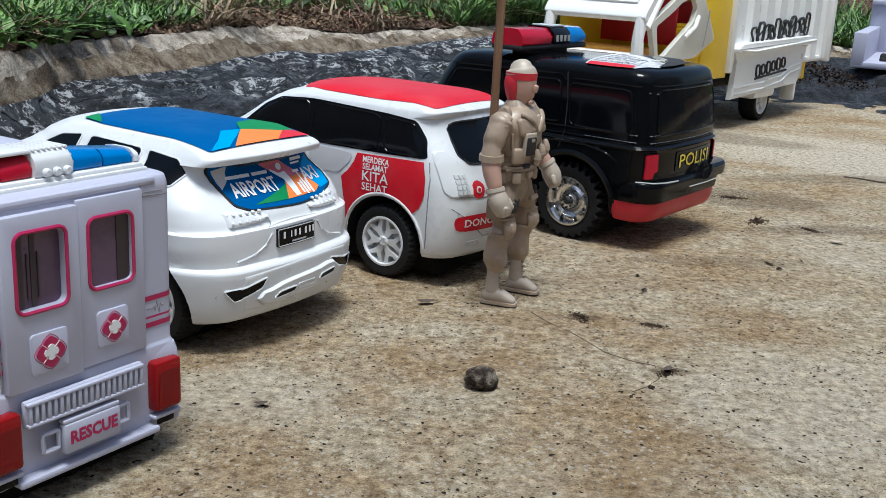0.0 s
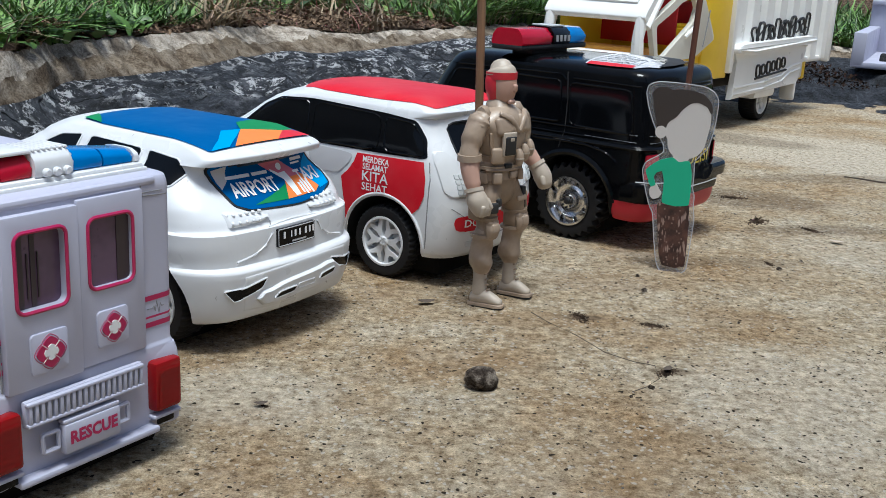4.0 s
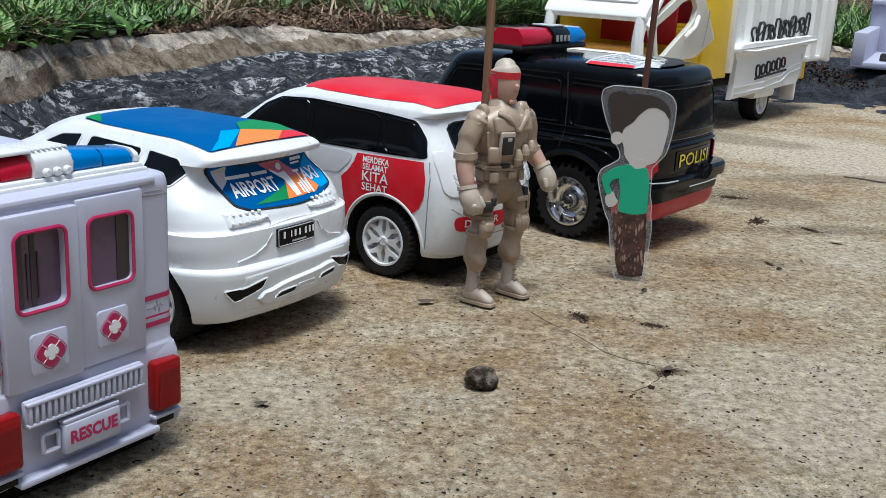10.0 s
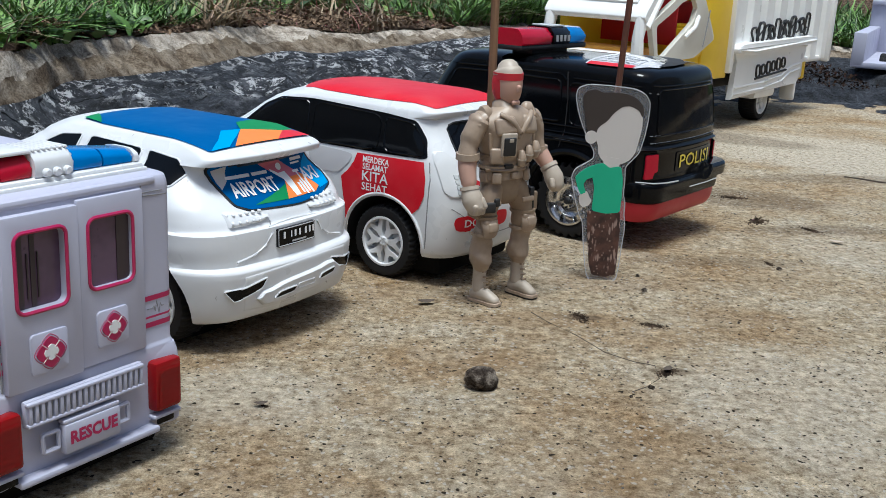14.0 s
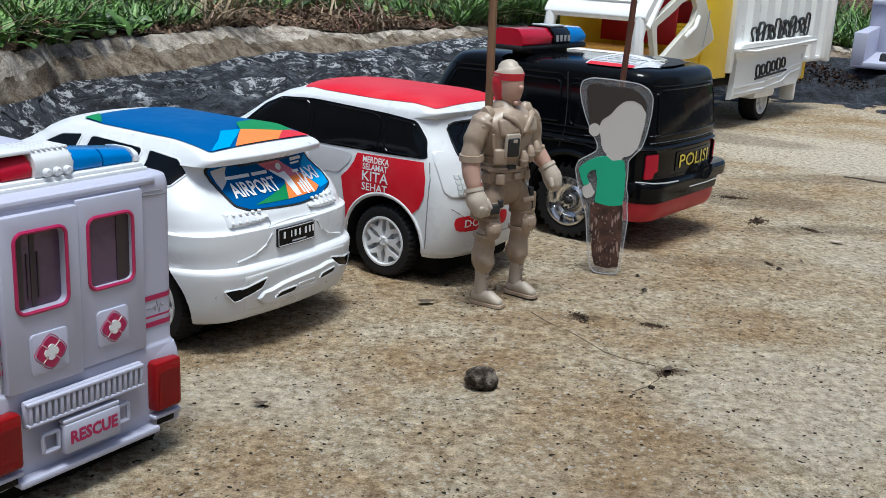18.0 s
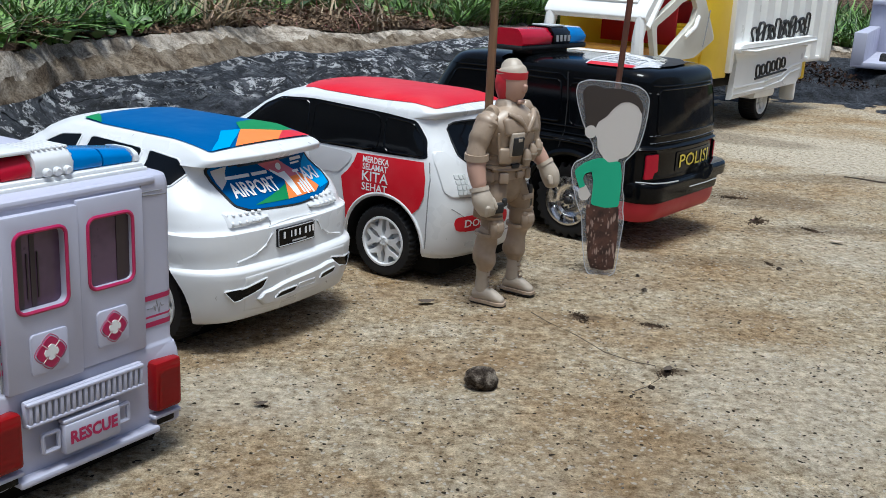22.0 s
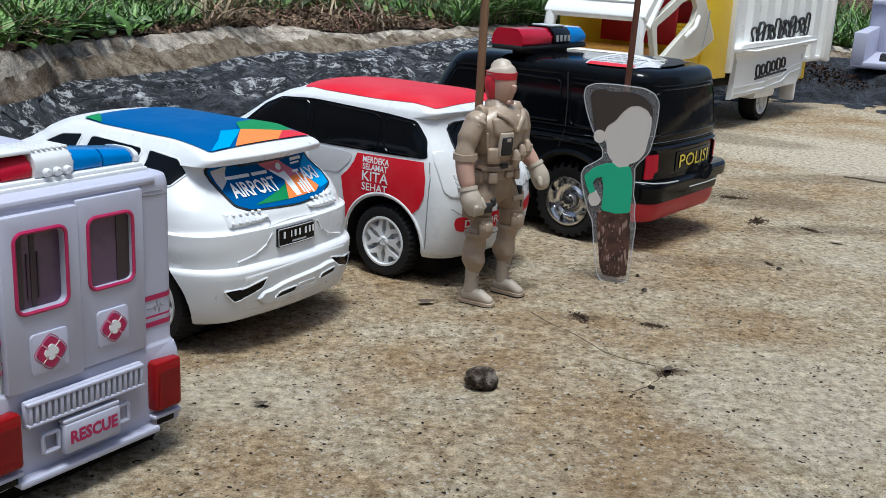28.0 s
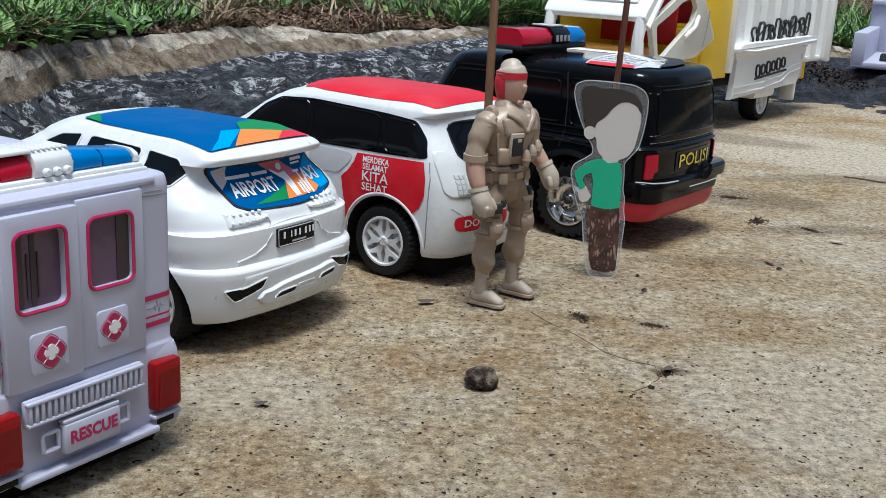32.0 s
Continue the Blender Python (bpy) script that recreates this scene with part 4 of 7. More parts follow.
# ---- details of the people carrier ----
def red_car_details(car, skin):
    arc = [(-6.5 + 30.2 * math.cos(radians(k)), 22.5 + 30.2 * math.sin(radians(k))) for k in range(44, 172, 8)]
    print_on(car, skin, "window_band", [(-127, 82), (-112, 95), (-97, 101), (-70, 102.6), (-10, 100.3), (11, 98.5), (20, 88), (23.5, 77.6), (-8, 76.8), (-66, 76.4), (-121, 78)], LEFT, M_TINT, "black band round the windows", 0.0004, 0.0006, 3, 0.15)
    for poly in ([(-123, 83), (-109, 95), (-97, 99.6), (-72, 101.2), (-70, 78.2), (-117, 79.4)], [(-67, 101.2), (-14, 99), (-13, 78.2), (-66, 77.8)], [(-10.5, 98.6), (9.5, 97), (18, 88), (21.5, 79), (-8.5, 78.2)]):
        window(car, skin, poly, LEFT, M_TINT)
        window(car, skin, [(-x, y) for x, y in poly][::-1], RIGHT, M_TINT)
    print_on(car, skin, "door_print", [(-39.5, 58.5), (-34, 63.5), (-30, 69), (-28, 74.6), (21.8, 75.8), (24.2, 66), (24, 56), (20.5, 48)] + arc + [(-36.5, 40)], LEFT, M_REDFILM, "red printed door panel with slogan", step=0.003)
    print_on(car, skin, "grey_print", [(-68, 75.2), (-31, 73.8), (-33.5, 68), (-42, 60.5), (-56, 60), (-66, 66)], LEFT, M_GREYFILM, "light grey printed panel", soft=3)
    for text, v, size, wide in (("MERDEKA", 71.6, 5.2, 20), ("SELAMAT", 67.2, 5.2, 19), ("KITA", 61.4, 8.6, 20), ("SEHAT", 54.9, 6.6, 19.5)):
        words_on(car, skin, text, LEFT, M_WHITEINK, -13, v, size, wide, bold=0.0001)
    scrawl = [(-57 + 2.1 * k, 69 + 1.8 * math.sin(k * 2.2) + (1.6 if k in (0, 3) else 0)) for k in range(8)]
    seam(car, skin, scrawl, LEFT, 0.0003, M_BLACKINK, name="scrawl")
    print_on(car, skin, "roof_print", [(-34, 87), (-38.5, 68), (-39.5, 20), (-38.5, -10), (-36, -20), (36, -20), (38.5, -10), (39.5, 20), (38.5, 68), (34, 87)], TOP, M_REDFILM, "red printed roof", 0.0004, 0.0, 3, 0.15, 0.005)
    window(car, skin, [(-30, 97.6), (30, 97.6), (33, 84), (29, 74), (-26, 74), (-33, 80)], REAR, name="rear_window")
    for side in (-1, 1):
        lamp = [(-45.5, 82), (-41, 82.5), (-37, 78), (-33, 70), (-30.5, 62), (-31, 57.5), (-44, 57), (-47, 60), (-47, 76)]
        ob = print_on(car, skin, "tail_lamp", lamp if side < 0 else flip(lamp), REAR, M_WHITE, "white moulded lamp cluster", 0.0012, 0.003, 3, 0.2)
        grid = bmesh.new()
        for i in range(3):
            for k in range(4):
                rect = round_rect(2.1, 2.4, 0.4, 2, side * (34.8 + 2.7 * i), 59.6 + 3.0 * k)
                skin.lay(mm(rect), REAR, 0.0019, 0.001, 0.004, grid)
        part("reflector", grid, M_CLEARLENS, ob, "grey ribbed reflector")
    spot = ellipse(10.5, 10.5, 20, -25.5, 60)
    print_on(car, skin, "round_badge", spot, REAR, M_REDFILM, "red round badge")
    print_on(car, skin, "ring", ellipse(4.4, 4.4, 14, -25.5, 60), REAR, M_WHITEINK, "white ring on the badge", 0.0008)
    print_on(car, skin, "ring", ellipse(2.6, 2.6, 12, -25.5, 60), REAR, M_REDFILM, "", 0.0011)
    print_on(car, skin, "donor_badge", [(-42, 45.5), (0, 45.5), (2, 41), (0, 35.5), (-41, 35.5), (-43, 41)], REAR, M_REDFILM, "red badge with white lettering", soft=3, pull=0.3)
    words_on(car, skin, "DONOR", REAR, M_WHITEINK, -23, 40.5, 6.4, 29, bold=0.0001)
    print_on(car, skin, "side_badge", [(24, 45), (40, 49), (44, 46), (40, 41), (24, 38)], REAR, M_REDFILM, "red pointed badge", soft=3, pull=0.3)
    seam(car, skin, [(25, 76), (27, 66), (26.5, 50), (25.5, 30), (24.8, 24)], LEFT, 0.0004, M_SEAM)
    seam(car, skin, [(-40, 56.5), (-20, 55), (20, 55), (40, 56.5)], REAR, 0.0003, M_SEAM)
    seam(car, skin, [(-44, 50), (-20, 31), (20, 31), (44, 50)], REAR, 0.0003, M_SEAM)
    seam(car, skin, round_rect(11, 3.4, 1.6, 3, -28, 27), REAR, 0.0004, M_WHITE, True, "reflector_rim")
    seam(car, skin, round_rect(11, 3.4, 1.6, 3, 28, 27), REAR, 0.0004, M_WHITE, True, "reflector_rim")
    arch = [(-6.5 + 30 * math.cos(radians(k)), 22.5 + 30 * math.sin(radians(k))) for k in range(2, 179, 8)]
    part("wheel_arch", skin.rim(mm(arch), LEFT, 0.0011, -0.0002, False), M_WHITE, car, "white raised arch lip")
    part("chassis", rbox((0, 0.075, 0.0135), (0.080, 0.21, 0.017), 0.004), M_UNDER, car, "black underside, hung low to deepen the shade below")
    part("axle", tube([(-0.04, 0.0065, 0.0225), (0.04, 0.0065, 0.0225)], 0.002), M_SILVER, car)


# ---- details of the taxi ----
def taxi_details(car, skin):
    # roof print
    print_on(car, skin, "roof_print", [(-32, 70), (-34.8, 52), (-36, 10), (-36.2, -12), (-36.4, -26.5), (36.4, -26.5), (36.2, -12), (36, 10), (34.8, 52), (32, 70)], TOP, M_BLUEFILM, "blue printed roof", 0.0005, 0.0, 3, 0.12, 0.006)
    print_on(car, skin, "roof_stripe", [(-36.2, -26.3), (-24, -26.4), (-9, -16.5), (4, -7), (-8, -5), (-22, -17)], TOP, M_CYANFILM, "light blue wedge on the roof", 0.0010, step=0.005)
    print_on(car, skin, "roof_stripe", [(-20, -26.6), (11, -26.8), (25, -17), (4, -7)], TOP, M_ORANGEFILM, "orange wedge on the roof", 0.0010, step=0.005)
    print_on(car, skin, "roof_stripe", [(4, -7), (25, -17), (32, -17.5), (36, -4), (29, 7), (13.2, 5)], TOP, M_GREENFILM, "green wedge on the roof", 0.0010, step=0.005)
    print_on(car, skin, "roof_stripe", [(11, -26.8), (35.6, -26.3), (32, -17.5), (25, -17)], TOP, M_REDFILM, "red wedge on the roof", 0.0010, step=0.005)
    print_on(car, skin, "roof_stripe", [(-32, 69.6), (-34.6, 53), (-28.6, 60), (-22, 69.8)], TOP, M_GREENFILM, "green wedge on the roof", 0.0010, step=0.005)
    glass = [(-36, 88.2), (-15, 90.2), (15, 90.2), (38.5, 88.6), (46, 77), (44.5, 71.4), (32, 68.0), (10, 66.8), (-24, 68.4), (-31, 71.2)]
    p = soft_poly(mm(glass), 3, 0.15)
    w = part("rear_window", skin.lay(p, REAR, 0.0005, 0.0008), M_BLACKMATT, car, "rear window with a printed advert")
    part("window_frame", skin.rim(p, REAR, 0.0005, 0.0002), M_BLACKMATT, w)
    film = [(1 + (u - 1) * 0.972, 79.5 + (v - 79.5) * 0.95) for u, v in glass]
    part("advert", skin.lay(soft_poly(mm(film), 3, 0.12), REAR, 0.0008), M_BLUEFILM, w, "blue printed advert film")
    # print colours; the last, grey field paints in a reflection at upper left
    for poly, mat in (([(-7, 89), (9, 89.2), (26, 78.5), (11, 78)], M_PINKFILM), ([(11, 78), (26, 78.5), (33, 72), (28, 70.3), (4, 70)], M_ORANGEFILM), ([(-19, 70.4), (4, 70), (9, 76), (-2, 73.6)], M_GREENFILM), ([(26, 78.5), (34, 84), (37.5, 86.5), (43.8, 76.4), (42.6, 72.0), (33, 71)], M_CYANFILM), ([(-33, 86.5), (-24, 88), (-26, 81), (-31.5, 78)], M_GREYFILM)):
        part("colour_field", skin.lay(mm(poly), REAR, 0.0011), mat, w)
    words_on(car, skin, "AIRPORT", REAR, M_WHITEINK, -12, 76.9, 8.2, 31, 0.0015, 0, 0.0002, parent=w)
    words_on(car, skin, "TAXI", REAR, M_WHITEINK, 29.5, 77.6, 7.6, 18, 0.0015, 0, 0.0002, parent=w)
    for u, wide in ((-18.5, 15.5), (-3.6, 11.0)):
        print_on(w, skin, "small_print", round_rect(wide, 1.5, 0.3, 2, u, 82.4), REAR, M_WHITEINK, "", 0.0014)
    for u, v, wd, ht in ((27.5, 85.6, 10, 1.6), (26.0, 83.6, 8, 0.9)):
        print_on(w, skin, "small_print", round_rect(wd, ht, 0.3, 2, u, v), REAR, M_WHITEINK, "", 0.0014)
    print_on(w, skin, "white_mark", ellipse(4.2, 3.6, 16, 11.5, 83.6), REAR, M_WHITEINK, "white dot of the advert", 0.0014)
    print_on(w, skin, "white_mark", [(4, 83.4), (9, 80.8), (14.4, 81), (15.6, 77), (15, 70.6), (11, 70.6), (10, 78), (4.4, 82)], REAR, M_WHITEINK, "white slanted shape of the advert", 0.0014)
    for k in range(4):
        print_on(w, skin, "white_mark", round_rect(1.7, 4.5 + k % 2 * 1.6, 0.3, 2, 18.4 + 2.4 * k, 73.2), REAR, M_WHITEINK, "", 0.0014)
    # lower tail
    plate = part("number_plate", skin.lay(mm(round_rect(28, 9.4, 0.8, 3, -0.5, 54.3)), REAR, 0.0012, 0.002), M_BLACK, car, "black number plate with pale bars")
    part("plate_frame", skin.rim(mm(round_rect(27, 8.4, 0.6, 3, -0.5, 54.3)), REAR, 0.0003, 0.0012), M_SILVER, plate)
    for u, wd in ((-10.3, 2.4), (-5.3, 1.4), (-2.4, 2.4), (1.0, 2.4), (5.6, 2.6), (8.8, 2.4), (11.6, 2.0)):
        part("plate_bar", skin.lay(mm(round_rect(wd * 0.62, 3.4, 0.35, 2, u, 55.4)), REAR, 0.0016), M_WHITEINK, plate)
    part("plate_bar", skin.lay(mm(round_rect(11, 0.9, 0.3, 2, 0.5, 51.6)), REAR, 0.0016), M_SILVER, plate)
    bumper = [(-38, 40.4), (-20, 41.4), (0, 42.4), (20, 42.4), (38, 41.6), (38.6, 34), (37, 22), (20, 20.4), (0, 19.8), (-20, 20), (-37, 21.4), (-38.6, 34)]
    lip = print_on(car, skin, "bumper", bumper, REAR, M_WHITE, "white moulded rear bumper", 0.0004, 0.0, 0, 0.12, 0.003, 0.0014, -0.0006)
    for side in (-1, 1):
        f = (lambda q: q) if side < 0 else flip
        lamp = print_on(car, skin, "tail_lamp", f([(-40.5, 69.4), (-38, 70.2), (-31, 69.2), (-22, 67.0), (-14.5, 66.2), (-15, 64.0), (-22, 62.8), (-34, 62.2), (-40.5, 62.4)]), REAR, M_WHITE, "white moulded lamp cluster with studs", 0.0018, 0.0, 3, 0.15, 0.003, 0.0016, -0.0005)
        bm = bmesh.new()
        for i in range(5):
            for k, v in enumerate((67.6, 64.4)):
                q = skin.hit(REAR, side * (20 + i * 4.0 + k * 2) / 1000, v / 1000, 0.0008)
                lathe([(0.0009, 0.0), (0.0009, 0.0010), (0.0007, 0.0016), (0.0003, 0.0019)], 10, Matrix.Translation(q) @ REAR, bm)
        part("studs", bm, M_WHITE, lamp)
        seam(car, skin, f([(-15, 62.6), (-17, 57.5), (-21, 52.5), (-28, 48.6), (-39, 46.4)]), REAR, 0.0006, M_WHITE, name="tailgate_edge")
        hole = f([(-48, 34.0), (-38, 34.4), (-24.5, 37.4), (-27.5, 32.4), (-43.0, 27.8)])
        print_on(lip, skin, "air_intake", hole, REAR, M_BLACK, "black bumper intake", 0.0008, 0.0, 3, 0.12)
        part("intake_rim", skin.rim(soft_poly(mm(hole), 3, 0.12), REAR, 0.0005, 0.0005), M_WHITE, lip)
    skid = [(-31, 27.4), (-27, 31.0), (-22, 31.4), (-14, 33.4), (-6, 34.2), (14, 35.4), (20, 36.4), (26, 36.2), (31, 32.8), (35, 30.4), (31, 25.2), (14, 23.6), (-16, 22.0), (-26, 22.6)]
    plate = print_on(lip, skin, "skid_plate", skid, REAR, M_WHITE, "white moulded skid plate", 0.0024, 0.0, 2, 0.12, 0.003, 0.0014, -0.0004)
    for poly in ([(-21, 25.4), (-7, 26.6), (-5, 29.4), (-17, 28.6)], [(12.5, 28.2), (25, 29.4), (26.5, 32.2), (14.5, 31.2)]):
        print_on(lip, skin, "vent_slot", poly, REAR, M_BLACK, "black slot", 0.0028, 0.0, 2, 0.2)
        part("slot_rim", skin.rim(soft_poly(mm(poly), 2, 0.2), REAR, 0.0005, 0.0025), M_WHITE, lip)
    part("slot_rim", skin.rim(mm(round_rect(13, 2.6, 0.8, 2, 2.6, 28.6)), REAR, 0.00035, 0.0024), M_WHITE, lip)
    seam(car, skin, [(-18, 60.6), (0, 61.6), (18, 60.8)], REAR, 0.0005, M_WHITE)
    for poly in ([(-9, 94.0), (12, 92.4), (17, 86.0), (14, 80.5), (-7, 78)], [(-52, 95.4), (-14, 94.2), (-12, 78), (-55, 78.2)], [(-59, 95.4), (-74, 93.8), (-96, 83), (-61, 78.6)]):
        window(car, skin, poly, LEFT, M_WHITE, 0.10, 0.0005)
        window(car, skin, [(-x, y) for x, y in poly][::-1], RIGHT, M_WHITE, 0.10, 0.0005)
    part("chassis", rbox((0, 0.084, 0.0112), (0.088, 0.208, 0.018), 0.004), M_UNDER, car, "black underside, hung low to deepen the shade below")


# ---- details of the police wagon ----
def police_details(car, skin):
    for poly in ([(-12.5, 112), (36, 111.4), (40.5, 82), (-9.5, 82.8)], [(-112, 112.6), (-70, 113.4), (-67, 84), (-128, 84)], [(-64, 113.4), (-20, 112.8), (-16.5, 84), (-61, 84)]):
        window(car, skin, poly, LEFT, M_BLACK, 0.12, 0.0008)
        window(car, skin, [(-x, y) for x, y in poly][::-1], RIGHT, M_BLACK, 0.12, 0.0008)
    seam(car, skin, [(-15.5, 119), (-12.8, 100), (-12.4, 78), (-16, 66)], LEFT, 0.0005, M_BLACKMATT)
    seam(car, skin, [(-120, 116), (-40, 117.2), (-20, 117), (-15, 113)], LEFT, 0.0007, M_BLACK, name="rain_gutter")
    seam(car, skin, [(-10, 115.2), (30, 114.8), (42, 114.4)], LEFT, 0.0006, M_BLACK, name="rain_gutter")
    seam(car, skin, [(-48, 115.5), (-38, 114.8), (38, 114.8), (48, 115.5)], REAR, 0.0006, M_BLACK, name="rain_gutter")
    for v in (76.4, 81.4):
        seam(car, skin, [(-60, v), (20, v), (43, v)], LEFT, 0.0006, M_BLACK, name="belt_line")
        seam(car, skin, [(-50, v), (50, v)], REAR, 0.0006, M_BLACK, name="belt_line")
        seam(car, skin, [(4, v + 0.3), (30, v + 0.3), (44, v + 0.3)], LEFT, 0.00045, M_WORNGLINT, name="worn_edge_glint")
        seam(car, skin, [(-52, v + 0.3), (-20, v + 0.3), (12, v + 0.3), (46, v + 0.3)], REAR, 0.0004, M_WORNGLINT, name="worn_edge_glint")
    seam(car, skin, [(-6, 111.6), (20, 111.6), (33, 111.0)], LEFT, 0.0003, M_WORNGLINT, name="worn_edge_glint")
    seam(car, skin, [(-51, 110.4), (-44, 109.8), (-32, 110.6)], REAR, 0.0004, M_WORNGLINT, name="worn_edge_glint")
    seam(car, skin, [(-38, 70.4), (-10, 71.0), (6, 70.6), (18, 68.6), (26, 65.4), (31, 61.8)], LEFT, 0.0009, M_BLACK, name="arch_crease")
    seam(car, skin, [(-20, 71.7), (4, 71.3), (16, 69.6), (24, 66.6)], LEFT, 0.0003, M_WORNGLINT, name="worn_edge_glint")
    arch = [(-6 + 36 * math.cos(radians(k)), 27.5 + 36 * math.sin(radians(k))) for k in range(8, 172, 8)]
    part("wheel_arch", skin.rim(mm(arch), LEFT, 0.0024, -0.0006, False), M_BLACK, car, "black flared arch")
    window(car, skin, [(-43.5, 112.4), (43.5, 112.4), (46.5, 82), (-46.5, 82)], REAR, M_BLACK, 0.1, 0.0006, "rear_window")
    for side in (-1, 1):
        f = (lambda q: q) if side < 0 else flip
        lamp = print_on(car, skin, "tail_lamp", f([(-55, 68.8), (-46.5, 69.6), (-45.5, 57.4), (-49, 56.6), (-50, 52.6), (-55, 52)]), REAR, M_REDLENS, "dark red tail lamp", 0.0016, 0.004, 2, 0.1)
        part("lamp_rim", skin.rim(mm(f([(-55.4, 69.2), (-46.2, 70), (-45.2, 57), (-48.6, 56.2), (-49.6, 52.2), (-55.4, 51.6)])), REAR, 0.0005, 0.0006), M_BLACK, lamp)
    panel = print_on(car, skin, "name_panel", round_rect(58, 14, 1.5, 3, 7.5, 61.6), REAR, M_BLACK, "black panel with yellow lettering", 0.0006, 0.001)
    words_on(car, skin, "POLISI", REAR, M_YELLOWINK, 7.5, 61.3, 13.2, 50, 0.0012, parent=panel, bold=0.0001)
    rows = [(0.0345, 0.0572, -0.0575, -0.034, 0.015, 0.002, 0.006), (0.0360, 0.0590, -0.0605, -0.034, 0.016, 0.002, 0.006), (0.0455, 0.0594, -0.0612, -0.034, 0.016, 0.002, 0.006), (0.0490, 0.0590, -0.0605, -0.034, 0.016, 0.002, 0.006), (0.0500, 0.0575, -0.0580, -0.034, 0.015, 0.002, 0.006), (0.0505, 0.055, -0.052, -0.036, 0.01, 0.002, 0.006)]
    bumper = part("rear_bumper", shell(rows, 3), M_BLACK, car, "black wrap-round rear bumper")
    rows = [(0.0455, 0.0600, -0.0625, -0.030, 0.017, 0.002, 0.006), (0.0468, 0.0618, -0.0650, -0.030, 0.018, 0.002, 0.006), (0.0535, 0.0620, -0.0655, -0.030, 0.018, 0.002, 0.006), (0.0556, 0.0612, -0.0640, -0.030, 0.017, 0.002, 0.006), (0.0562, 0.059, -0.0605, -0.032, 0.015, 0.002, 0.006)]
    upper = shell(rows, 3)
    bmesh.ops.bisect_plane(upper, geom=upper.verts[:] + upper.edges[:] + upper.faces[:], plane_co=(-0.026, 0, 0), plane_no=Vector((1, 0, -0.9)), clear_inner=True)
    bmesh.ops.holes_fill(upper, edges=[e for e in upper.edges if e.is_boundary])
    step = part("bumper_step", upper, M_BLACK, bumper, "raised step of the bumper")
    # grey rods draw the highlights along the bumper's edges
    part("step_edge", tube([(-0.024, -0.0712, 0.0466), (0.0, -0.0718, 0.0466), (0.022, -0.0708, 0.0466)], 0.0004, False, 6), M_SILVER, step, "grey line for the worn edge's highlight")
    part("bumper_edge", tube([(-0.058, -0.0460, 0.0499), (-0.0535, -0.0575, 0.0502), (-0.044, -0.0628, 0.0503), (-0.030, -0.0648, 0.0503)], 0.0005, False, 6), M_SILVER, bumper, "grey line for the worn edge's highlight")
    rows = [(0.0205, 0.0535, -0.0520, -0.031, 0.012, 0.002, 0.006), (0.0220, 0.0562, -0.0550, -0.030, 0.013, 0.002, 0.006), (0.0290, 0.0578, -0.0580, -0.029, 0.014, 0.002, 0.006), (0.0350, 0.0582, -0.0585, -0.029, 0.014, 0.002, 0.006)]
    part("lower_skirt", shell(rows, 3), M_RED, car, "red lower skirt")
    # roof sticker
    st = print_on(car, skin, "roof_sticker", [(-49.5, 6), (-50, -16), (-49, -33), (-30, -42), (-8, -36), (12, -14), (30, 6), (34, 22), (6, 18)], TOP, M_STICKER, "white printed sticker on the roof", 0.0006, step=0.006)
    print_on(st, skin, "red_band", [(-51.2, 4), (-51.4, -16), (-50.4, -31), (-44.5, -31), (-45.0, 4)], TOP, M_REDFILM, "red band of the sticker", 0.0011, step=0.005)
    for k in range(7):
        part("grid_line", skin.rim(mm([(-43, 5 - 6 * k), (24 - 5.5 * k, 14 - 6 * k)]), TOP, 0.00035, 0.0007, False), M_SILVER, st)
    for k in range(5):
        part("grid_line", skin.rim(mm([(-38 + 13 * k, 6 + 2.4 * k), (-38 + 13 * k, -30 + 9 * k)]), TOP, 0.00035, 0.0007, False), M_SILVER, st)
    for k in range(6):
        print_on(st, skin, "sticker_field", round_rect(9, 6, 0.5, 2, -34 + 13 * (k % 3), 0 - 16 * (k // 3)), TOP, M_GREYFILM, "", 0.0010)
    print_on(st, skin, "dark_pattern", [(-30, -41), (-10, -43), (16, -40), (36, -26), (40, -4), (30, 6), (12, -14), (-8, -36)], TOP, M_BLACKINK, "dark patterned end of the sticker", 0.0011, step=0.006)
    for k in range(16):
        print_on(st, skin, "gold_mark", round_rect(4.5, 1.6 + k % 3, 0.7, 2, -14 + 8.5 * (k % 4) + 5 * (k // 4), -36 + 3.5 * (k % 4) + 5 * (k // 4)), TOP, M_CREAM, "", 0.0015)
    # light bar
    bar = part("light_bar", rbox((-0.010, 0.066, 0.1300), (0.092, 0.027, 0.004), 0.0015), M_BLACKMATT, car, "roof light bar with red and blue lenses", Matrix.Translation((-0.005, 0, 0.002)))
    part("bar_foot", rbox((-0.010, 0.066, 0.1265), (0.05, 0.018, 0.006), 0.001), M_BLACKMATT, bar)
    for x0, x1, mat, lb in ((-0.0555, -0.014, M_REDLENS, "red lens"), (0.010, 0.0345, M_BLUELENS, "blue lens")):
        bm = bmesh.new()
        prism(soft_poly([(0.052, 0.1310), (0.053, 0.1385), (0.057, 0.1435), (0.075, 0.1435), (0.079, 0.1385), (0.080, 0.1310)], 3, 0.25), x0, x1, ACROSS, 0.003, bm)
        part("lens", bm, mat, bar, lb)
    bm = bmesh.new()
    prism(soft_poly([(0.0515, 0.1310), (0.052, 0.1395), (0.0565, 0.1445), (0.0755, 0.1445), (0.080, 0.1395), (0.0805, 0.1310)], 3, 0.25), -0.014, 0.010, ACROSS, 0.001, bm)
    mid = part("siren_box", bm, M_BLACK, bar, "black siren housing")
